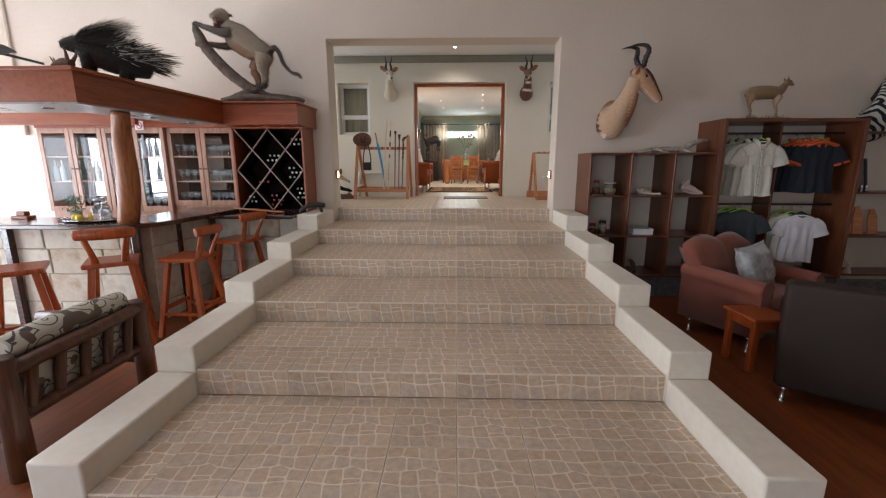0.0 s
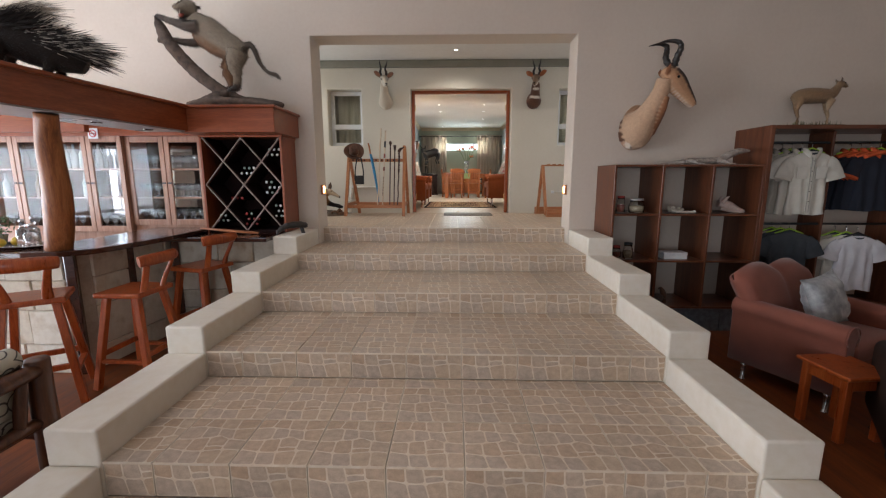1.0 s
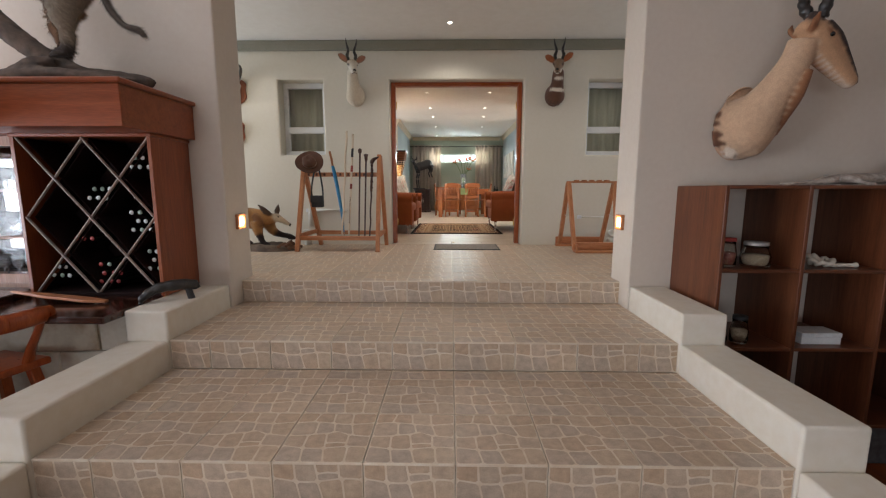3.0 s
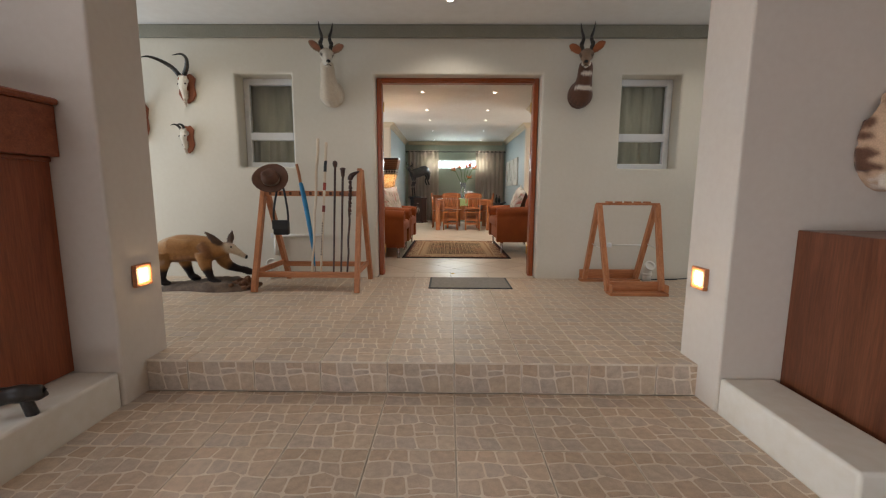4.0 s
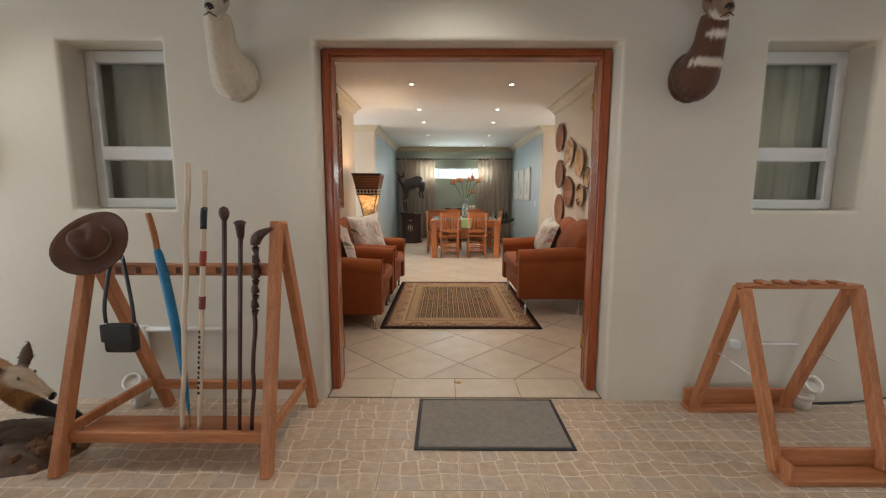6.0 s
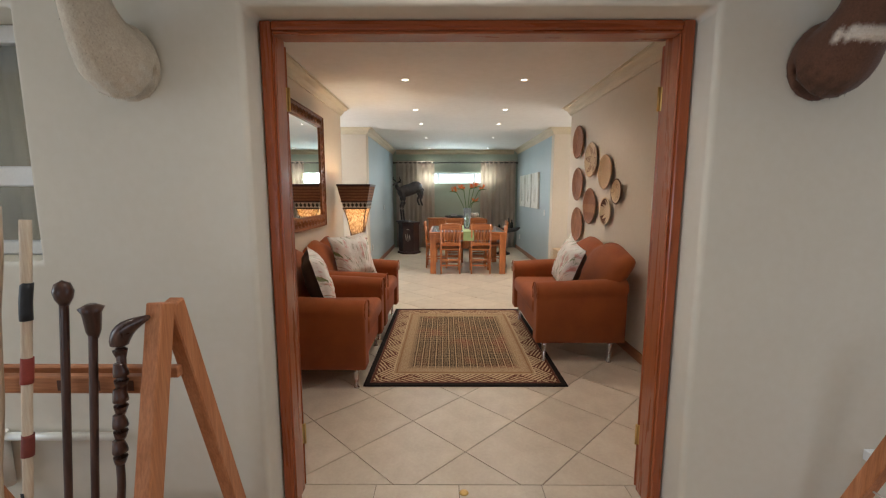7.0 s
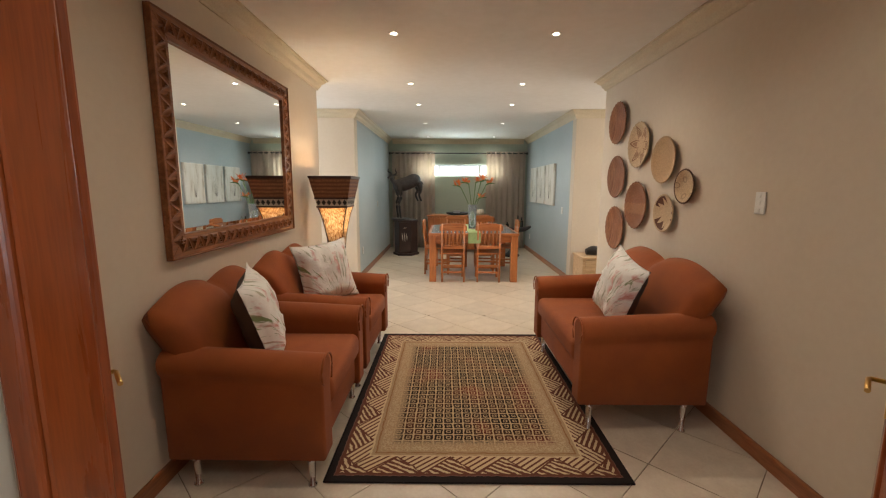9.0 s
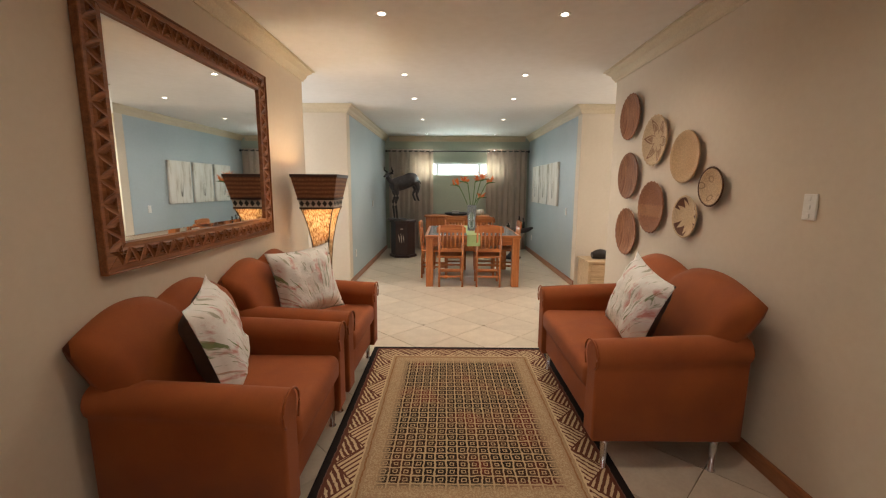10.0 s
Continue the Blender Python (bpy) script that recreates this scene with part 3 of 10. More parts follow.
    bmesh.ops.recalc_face_normals(bm, faces=bm.faces)
    return solid(name, bm, mat, label, "moulding", kind="structure")


H = ROOM_H
CP = [(0.0, H - 0.115), (0.012, H - 0.115), (0.016, H - 0.10), (0.03, H - 0.085), (0.042, H - 0.055), (0.075, H - 0.03), (0.082, H - 0.014), (0.10, H - 0.012), (0.10, H - 0.002), (0.0, H - 0.002)]
moulding("trim_room_west", [(-3.65, 3.931), (LX + 0.001, 3.931), (LX + 0.001, 0.165)], CORNICE, "sand-coloured ceiling cornice", CP)
moulding("trim_room_east", [(RX - 0.001, 0.165), (RX - 0.001, 3.931), (3.65, 3.931)], CORNICE, "sand-coloured ceiling cornice", CP)
moulding("trim_dining_west", [(LBX + 0.001, 9.349), (LBX + 0.001, 5.679), (-3.65, 5.679)], CORNICE, "sand-coloured ceiling cornice", CP)
moulding("trim_dining_east", [(3.65, 5.679), (RBX - 0.001, 5.679), (RBX - 0.001, 9.349)], CORNICE, "sand-coloured ceiling cornice", CP)
moulding("trim_dining_north", [(RBX - 0.101, 9.349), (LBX + 0.101, 9.349)], CORNICE, "sand-coloured ceiling cornice", CP)
BP = [(0.0, 0.0), (0.016, 0.0), (0.016, 0.075), (0.010, 0.085), (0.0, 0.085)]
SKIRT = wood("skirting_wood", (0.24, 0.085, 0.032), (0.31, 0.115, 0.045), (0.37, 0.15, 0.065), 0.35, 9, 1, 0.2)
moulding("baseboard_room_west", [(LX + 0.001, 3.93), (LX + 0.001, 0.17)], SKIRT, "varnished red-brown wooden skirting", BP)
moulding("baseboard_room_east", [(RX - 0.001, 0.17), (RX - 0.001, 3.93)], SKIRT, "varnished red-brown wooden skirting", BP)
moulding("baseboard_dining_west", [(LBX + 0.001, 9.349), (LBX + 0.001, 5.68)], SKIRT, "varnished red-brown wooden skirting", BP)
moulding("baseboard_dining_east", [(RBX - 0.001, 5.68), (RBX - 0.001, 9.349)], SKIRT, "varnished red-brown wooden skirting", BP)

# ---- the room: doorway ----
DOORWOOD = wood("door_wood", (0.26, 0.052, 0.011), (0.31, 0.068, 0.015), (0.35, 0.085, 0.021), 0.28, 6, 2, 0.5, 0.06)
frame_door = thing("door_1", "varnished red-brown double door standing open inward", "door", kind="structure")
FX0, FX1, FTOP = -0.916, 0.788, 2.103
for x0, x1, s in ((FX0, FX0 + 0.046, 1), (FX1 - 0.046, FX1, -1)):
    b = box(bmesh.new(), x0, x1, -0.012, 0.13, 0.0, FTOP, 0.007, seg=2)
    box(b, *((x1 - 0.002, x1 + 0.007) if s > 0 else (x0 - 0.007, x0 + 0.002)), 0.0, 0.06, 0.0, FTOP - 0.047, 0.004)
    part("door_jamb", b, DOORWOOD, frame_door)
b = box(bmesh.new(), FX0 + 0.047, FX1 - 0.047, -0.012, 0.13, FTOP - 0.036, FTOP, 0.007, seg=2)
box(b, FX0 + 0.047, FX1 - 0.047, 0.0, 0.06, FTOP - 0.046, FTOP - 0.034, 0.004)
part("door_head", b, wood("door_wood_level", (0.26, 0.052, 0.011), (0.31, 0.068, 0.015), (0.35, 0.085, 0.021), 0.28, 6, 0, 0.5, 0.06), frame_door)


def leaf(hinge, ang, s):
    """One door leaf, swung inward by ang degrees; s = 1 for the west leaf."""
    L, T = 0.80, 0.044
    m = pose(hinge[0], hinge[1], 0.008, 0, 0, ang)
    sgn = s
    b = bmesh.new()
    y0, y1 = (0.0, T) if sgn > 0 else (-T, 0.0)
    for x0, x1, z0, z1 in ((0, 0.11, 0, 2.05), (L - 0.11, L, 0, 2.05), (0.11, L - 0.11, 0, 0.2), (0.11, L - 0.11, 0.92, 1.06), (0.11, L - 0.11, 1.92, 2.05)):
        box(b, x0, x1, y0, y1, z0, z1, 0.003)
    box(b, 0.11, L - 0.11, y0 + 0.012, y1 - 0.012, 0.2, 0.92)
    box(b, 0.11, L - 0.11, y0 + 0.012, y1 - 0.012, 1.06, 1.92)
    lf = part("door_leaf", b, DOORWOOD, frame_door, "varnished red-brown panelled leaf", m)
    for yy in (y0, y1):
        o = 1 if yy == y1 else -1
        b = box(bmesh.new(), L - 0.085, L - 0.045, min(yy, yy + o * 0.006), max(yy, yy + o * 0.006), 0.68, 0.87, 0.002)
        tube(b, [(L - 0.065, yy, 0.80), (L - 0.065, yy + o * 0.05, 0.80), (L - 0.075, yy + o * 0.055, 0.80), (L - 0.18, yy + o * 0.055, 0.795)], 0.008, 8)
        part("door_handle", b, BRASS, lf, "brass lever handle on a long plate")
    b = box(bmesh.new(), L - 0.001, L + 0.001, (y0 + y1) / 2 - 0.011, (y0 + y1) / 2 + 0.011, 0.68, 0.89)
    part("lock_plate", b, BRASS, lf)
    for z in (0.22, 1.78):
        b = tube(bmesh.new(), [(-0.006, 0, z), (-0.006, 0, z + 0.10)], 0.006, 8)
        box(b, -0.002, -0.0005, min(0, sgn * 0.036), max(0, sgn * 0.036), z, z + 0.10)
        part("hinge", b, BRASS, lf)


leaf((FX0 + 0.045, 0.150), 134, 1)
leaf((FX1 - 0.045, 0.150), 44, -1)

solid("floor_bolt_plate", lathe(bmesh.new(), [(0.0, 0.0005), (0.022, 0.0005), (0.022, 0.004), (0.012, 0.005), (0.0, 0.005)], 14), BRASS, "small round brass bolt plate let into the threshold", "bolt plate", pose(-0.095, 0.10, 0.0))

# windows in the landing wall
BLIND = surf("window_cloth", (0.40, 0.37, 0.27), (0.50, 0.46, 0.34), 3, 0.9, 0.2, 200, stretch=(6, 1, 0.6))


def cloth(x0, x1, z0, z1, amp, pitch, thick=0.006, seed=1, gather=0.0):
    """A hanging cloth with folds, in the local x-z plane."""
    rnd = random.Random(seed)
    bm = bmesh.new()
    nx, nz = max(12, int((x1 - x0) / pitch * 8)), 10
    ph = [rnd.uniform(0, 6.28) for _ in range(4)]
    front, back = [], []
    for j in range(nz + 1):
        v = j / nz
        fr, bk = [], []
        for i in range(nx + 1):
            u = i / nx
            x = x0 + (x1 - x0) * u
            w = amp * (0.55 + 0.45 * (1 - v) + 0.1 * math.sin(ph[0] + 5 * v))
            y = w * math.sin(x / pitch * math.tau + 0.7 * math.sin(ph[1] + x * 9) + 0.25 * math.sin(ph[2] + v * 4)) + 0.3 * w * math.sin(x / pitch * 2.3 * math.tau + ph[3])
            fr.append(bm.verts.new((x, y, z0 + (z1 - z0) * v)))
            bk.append(bm.verts.new((x, y + thick, z0 + (z1 - z0) * v)))
        front.append(fr)
        back.append(bk)
    for j in range(nz):
        for i in range(nx):
            bm.faces.new((front[j][i], front[j][i + 1], front[j + 1][i + 1], front[j + 1][i])).smooth = True
            bm.faces.new((back[j][i], back[j + 1][i], back[j + 1][i + 1], back[j][i + 1])).smooth = True
    for j in range(nz):
        bm.faces.new((front[j][0], front[j + 1][0], back[j + 1][0], back[j][0]))
        bm.faces.new((front[j][nx], back[j][nx], back[j + 1][nx], front[j + 1][nx]))
    for i in range(nx):
        bm.faces.new((front[0][i], back[0][i], back[0][i + 1], front[0][i + 1]))
        bm.faces.new((front[nz][i], front[nz][i + 1], back[nz][i + 1], back[nz][i]))
    return bm


for k, (x0, x1, z0, z1) in enumerate((W1, W2)):
    wn = thing("window_%d" % (k + 1), "white plastic two-pane window in a deep plaster recess", "window", kind="structure")
    ya, yb, zc = 0.03, 0.085, z0 + 0.335
    b = box(bmesh.new(), x0 + 0.001, x0 + 0.062, ya, yb, z0 + 0.002, z1 - 0.002, 0.006)
    box(b, x1 - 0.062, x1 - 0.001, ya, yb, z0 + 0.002, z1 - 0.002, 0.006)
    for a, c in ((z0 + 0.002, z0 + 0.062), (zc - 0.042, zc + 0.042), (z1 - 0.07, z1 - 0.002)):
        box(b, x0 + 0.058, x1 - 0.058, ya - 0.001, yb - 0.002, a, c, 0.006)
    part("window_frame", b, WHITE_PVC, wn)
    for a, c in ((z0 + 0.058, zc - 0.038), (zc + 0.038, z1 - 0.066)):
        g = part("pane", box(bmesh.new(), x0 + 0.06, x1 - 0.06, ya + 0.03, ya + 0.036, a, c), GLASS, wn)
        g.visible_shadow = False
    c = solid("curtain", cloth(x0 - 0.05, x1 + 0.05, z0 - 0.1, z1 + 0.1, 0.02, 0.13, seed=k + 3), BLIND, "drab olive curtain drawn behind a window", "curtain", pose(0, 0.2, 0), "olive curtains")
wall("wall_behind_windows", -5.6, -1.78, -0.02, 2.6, 0.1, [], ROOM_CREAM, pose(0, 0.9, 0), 0, "plain wall of the side room")
wall("wall_behind_windows_east", 1.69, 5.6, -0.02, 2.6, 0.1, [], ROOM_CREAM, pose(0, 0.9, 0), 0, "plain wall of the side room")
slab("ceiling_side_rooms", -5.6, -1.78, 0.165, 1.0, 2.6, 2.7, CEILING, "plain ceiling of the side room", "ceiling")
slab("ceiling_side_rooms_east", 1.69, 5.6, 0.165, 1.0, 2.6, 2.7, CEILING, "plain ceiling of the side room", "ceiling")
wall("wall_side_end_west", 0.16, 1.0, -0.02, 2.6, 0.1, [], ROOM_CREAM, pose(-5.5, 0, 0, 0, 0, 90), 0, "plain wall of the side room")
wall("wall_side_end_east", 0.16, 1.0, -0.02, 2.6, 0.1, [], ROOM_CREAM, pose(5.6, 0, 0, 0, 0, 90), 0, "plain wall of the side room")


# ---- seats with rolled arms and a two-humped back ----
def settee(name, label, w, mat, category="armchair", m=None, group="", lift=0.05):
    """Local: back at x = 0, front to +x, width along y, feet on z = 0."""
    t = root = thing(name, label, category, m, group)
    h = w / 2
    b = soft_box(bmesh.new(), 0.02, 0.735, -h + 0.05, h - 0.05, 0.10, 0.335, 0.03)
    lift_up = pose(0, 0, lift)
    part("base", b, mat, t, m=lift_up)
    part("seat_cushion", soft_box(bmesh.new(), 0.17, 0.775, -h + 0.135, h - 0.135, 0.30, 0.455, 0.05, 5, puff=0.018), mat, t, m=lift_up)
    for s in (-1, 1):
        prof = []
        for k in range(13):                       # rolled top
            a = math.pi * (-0.25 + 1.35 * k / 12)
            prof.append((0.082 + 0.082 * math.cos(a), 0.535 + 0.075 * math.sin(a)))
        prof += [(0.018, 0.46), (0.012, 0.10), (0.135, 0.10), (0.140, 0.46)]
        rows = []
        bm = bmesh.new()
        for i in range(7):
            u = i / 6
            x = 0.01 + 0.76 * u
            rise, fat = 0.035 * (1 - u) ** 2 + 0.012 * math.sin(u * 3.1), 1.0 + 0.06 * u
            rows.append([bm.verts.new((x, s * (h - 0.165 + 0.012 + (py - 0.075) * fat + 0.075), pz + (rise if pz > 0.3 else 0))) for py, pz in prof])
        n = len(prof)
        for u, v in zip(rows, rows[1:]):
            for k in range(n):
                bm.faces.new((u[k], u[(k + 1) % n], v[(k + 1) % n], v[k])).smooth = True
        for r in (rows[0], rows[-1]):
            bm.faces.new(r)
        bmesh.ops.recalc_face_normals(bm, faces=bm.faces)
        ends = [e for e in bm.edges if len(e.link_faces) == 2 and max(len(f.verts) for f in e.link_faces) > 6]
        bmesh.ops.bevel(bm, geom=ends, offset=0.014, segments=3, profile=0.5, affect="EDGES")
        arm = part("arm", bm, mat, t, m=lift_up)
        cord = [(0.775, s * (h - 0.165 + 0.012 + (py - 0.075) * 1.06 + 0.075), pz + 0.004) for py, pz in prof[:-3]]
        part("piping", tube(bmesh.new(), cord, 0.005, 6), mat, arm)
    # the back: a swollen shell whose top edge has two humps and flares at the sides
    def edge(y):
        hump = abs(math.sin((0.5 + y / 2) * math.pi * 2)) ** 0.75
        return 0.815 + 0.072 * hump * (1 if abs(y) < 0.5 else 0.6 + 0.4 * hump) + 0.045 * (1 - abs(y))
    bm = bmesh.new()
    ny, nz, hb = 36, 14, h + 0.03
    faces = []
    for side in (1, -1):
        grid = []
        for j in range(nz + 1):
            v = j / nz
            row = []
            for i in range(ny + 1):
                y = -1 + 2 * i / ny
                half_w = (h - 0.09) + (hb - (h - 0.09)) * max(0, (v - 0.2) / 0.8) ** 0.9
                z = 0.27 + (edge(y) - 0.27) * v
                lean = 0.225 - 0.20 * v - 0.085 * max(0, v - 0.55) ** 1.5
                round_v = math.sqrt(max(0, 1 - max(0, (v - 0.80) / 0.20) ** 2))
                round_y = math.sqrt(max(0, 1 - max(0, (abs(y) - 0.86) / 0.14) ** 2))
                t = 0.082 * round_v * round_y * (1 + 0.12 * math.cos(y * math.pi) ** 2)
                row.append(bm.verts.new((lean + side * t, y * half_w, z)))
            grid.append(row)
        for j in range(nz):
            for i in range(ny):
                q = (grid[j][i], grid[j][i + 1], grid[j + 1][i + 1], grid[j + 1][i])
                bm.faces.new(q).smooth = True
    bmesh.ops.remove_doubles(bm, verts=bm.verts, dist=0.0006)
    bmesh.ops.holes_fill(bm, edges=bm.edges)
    bmesh.ops.recalc_face_normals(bm, faces=bm.faces)
    part("backrest", bm, mat, root, m=lift_up)
    t = root
    for x in (0.13, 0.69):
        for y in (-h + 0.05, h - 0.05):
            part("leg", lathe(bmesh.new(), [(0.022, 0.0), (0.022, 0.006), (0.013, 0.012), (0.019, 0.07 + lift), (0.024, 0.101 + lift)], 14, (x, y, 0)), STEEL, t, "chrome tapered leg")
    return t


SOFT = TERRACOTTA
ac = settee("armchair", "terracotta fabric armchair with rolled arms and chrome legs", 0.95, SOFT, "armchair", pose(-1.535, 1.625, 0.0), "terracotta seats in the room")
copy_thing(ac, pose(-1.52, 2.66, 0.0, 0, 0, -1.5))
settee("loveseat", "terracotta fabric loveseat with a two-humped back and chrome legs", 1.27, SOFT, "sofa", pose(1.350, 2.265, 0.0, 0, 0, 180), "terracotta seats in the room", 0.08)


def print_fabric(name):
    """Off-white cotton printed with sprays of pink and green that fan out from the lower edge."""
    m, n, l, b = nodes_of(name)
    v = coords(n, l)
    c = n.new("ShaderNodeTexCoord")
    sp = n.new("ShaderNodeSeparateXYZ")
    l.new(c.outputs["Object"], sp.inputs[0])
    yy = calc(n, l, "ADD", sp.outputs[1], 0.34)
    xx = calc(n, l, "SUBTRACT", sp.outputs[0], 0.05)
    fan, far = calc(n, l, "ARCTAN2", xx, yy), calc(n, l, "SQRT", calc(n, l, "ADD", calc(n, l, "POWER", xx, 2.0), calc(n, l, "POWER", yy, 2.0)))

    def strokes(a, r, seed, lo, hi, detail=4):
        cm = n.new("ShaderNodeCombineXYZ")
        l.new(calc(n, l, "MULTIPLY", fan, a), cm.inputs[0])
        l.new(calc(n, l, "MULTIPLY", far, r), cm.inputs[1])
        cm.inputs[2].default_value = seed
        mr = n.new("ShaderNodeMapRange")
        mr.inputs["From Min"].default_value, mr.inputs["From Max"].default_value = lo, hi
        l.new(noisy(n, l, cm.outputs[0], 1.0, detail, 0.6, 0.5), mr.inputs[0])
        return mr.outputs[0]

    col = ramp(n, l, noisy(n, l, v, 14), [(0.3, (0.74, 0.71, 0.65)), (0.7, (0.83, 0.81, 0.76))])
    col = mixed(n, l, strokes(26, 6, 3.1, 0.60, 0.64), col, (0.42, 0.42, 0.32))
    col = mixed(n, l, strokes(17, 5, 7.7, 0.60, 0.65), col, (0.20, 0.25, 0.11))
    col = mixed(n, l, calc(n, l, "MULTIPLY", strokes(9, 9, 1.3, 0.54, 0.68, 8), 0.85), col, (0.56, 0.20, 0.16))
    l.new(col, b.inputs["Base Color"])
    b.inputs["Roughness"].default_value = 0.85
    bumped(n, l, b, calc(n, l, "ADD", calc(n, l, "MULTIPLY", noisy(n, l, coords(n, l, (1, 2.2, 1)), 22, 3), 4.0), noisy(n, l, v, 380, 2)), 0.35, 0.0025)
    return m


PRINT = print_fabric("floral_cotton")
PILLOW_BROWN = surf("pillow_brown", (0.065, 0.045, 0.032), (0.085, 0.06, 0.045), 8, 0.9, 0.3, 300)


def pillow(label, size, m, mats, group="cushions", thick=0.09, seed=0):
    rnd = random.Random(seed)
    bm = bmesh.new()
    n = 26
    sheets = []
    for s in (1, -1):
        rows = []
        for j in range(n + 1):
            row = []
            for i in range(n + 1):
                u, v = 2 * i / n - 1, 2 * j / n - 1
                pinch = 1 - 0.10 * (1 - u * u) * abs(v) ** 3, 1 - 0.10 * (1 - v * v) * abs(u) ** 3
                fu, fv = min(1, abs(u) / 0.9), min(1, abs(v) / 0.9)
                z = s * thick * ((1 - fu ** 4) * (1 - fv ** 4)) ** 0.6 + s * 0.002 + 0.010 * math.sin(9 * u + 13 * v + seed) * max(0, max(abs(u), abs(v)) - 0.86) / 0.14 + (0.016 * noise.noise((u * 2.2, v * 2.2, s + seed)) + 0.012 * noise.noise((u * 5 + v * 2, v * 5 - u, s + seed * 3)) + 0.005 * math.sin(17 * (u + v * 0.3) + seed) * (max(abs(u), abs(v)) ** 3)) * max(0, 1 - (max(abs(u), abs(v)) / 0.9) ** 6)
                edge = abs(u) > 0.999 or abs(v) > 0.999
                if edge and s < 0:
                    row.append(sheets[0][j][i])
                else:
                    row.append(bm.verts.new((u * size / 2 * pinch[1], v * size / 2 * pinch[0], 0 if edge else z)))
            rows.append(row)
        sheets.append(rows)
        for j in range(n):
            for i in range(n):
                q = (rows[j][i], rows[j][i + 1], rows[j + 1][i + 1], rows[j + 1][i])
                f = bm.faces.new(q if s > 0 else q[::-1])
                f.smooth, f.material_index = True, (0 if s > 0 else 1)
    bmesh.ops.recalc_face_normals(bm, faces=bm.faces)
    return solid("cushion", bm, mats, label, "cushion", m, group)


def aimed(loc, normal, roll=0):
    """A pose whose z axis is the normal and whose y axis points up, turned by roll degrees."""
    z = Vector(normal).normalized()
    x = Vector((0, 0, 1)).cross(z).normalized()
    y = z.cross(x)
    m = Matrix((x, y, z)).transposed().to_4x4()
    return Matrix.Translation(loc) @ m @ pose(0, 0, 0, 0, 0, roll)


pillow("square floral print cushion with a brown back, on an armchair", 0.50, aimed((-1.21, 1.54, 0.75), (1, 0.34, 0.32), 6), [PRINT, PILLOW_BROWN], "floral cushions", seed=1)
pillow("square floral print cushion leaning on an armchair's back", 0.50, aimed((-1.16, 2.62, 0.77), (0.72, -0.66, 0.30), 4), [PRINT, PILLOW_BROWN], "floral cushions", seed=2)
pillow("square floral print cushion leaning on a loveseat's back", 0.48, aimed((0.965, 2.09, 0.775), (-0.97, -0.06, 0.27), -14), [PRINT, PILLOW_BROWN], "floral cushions", seed=3)


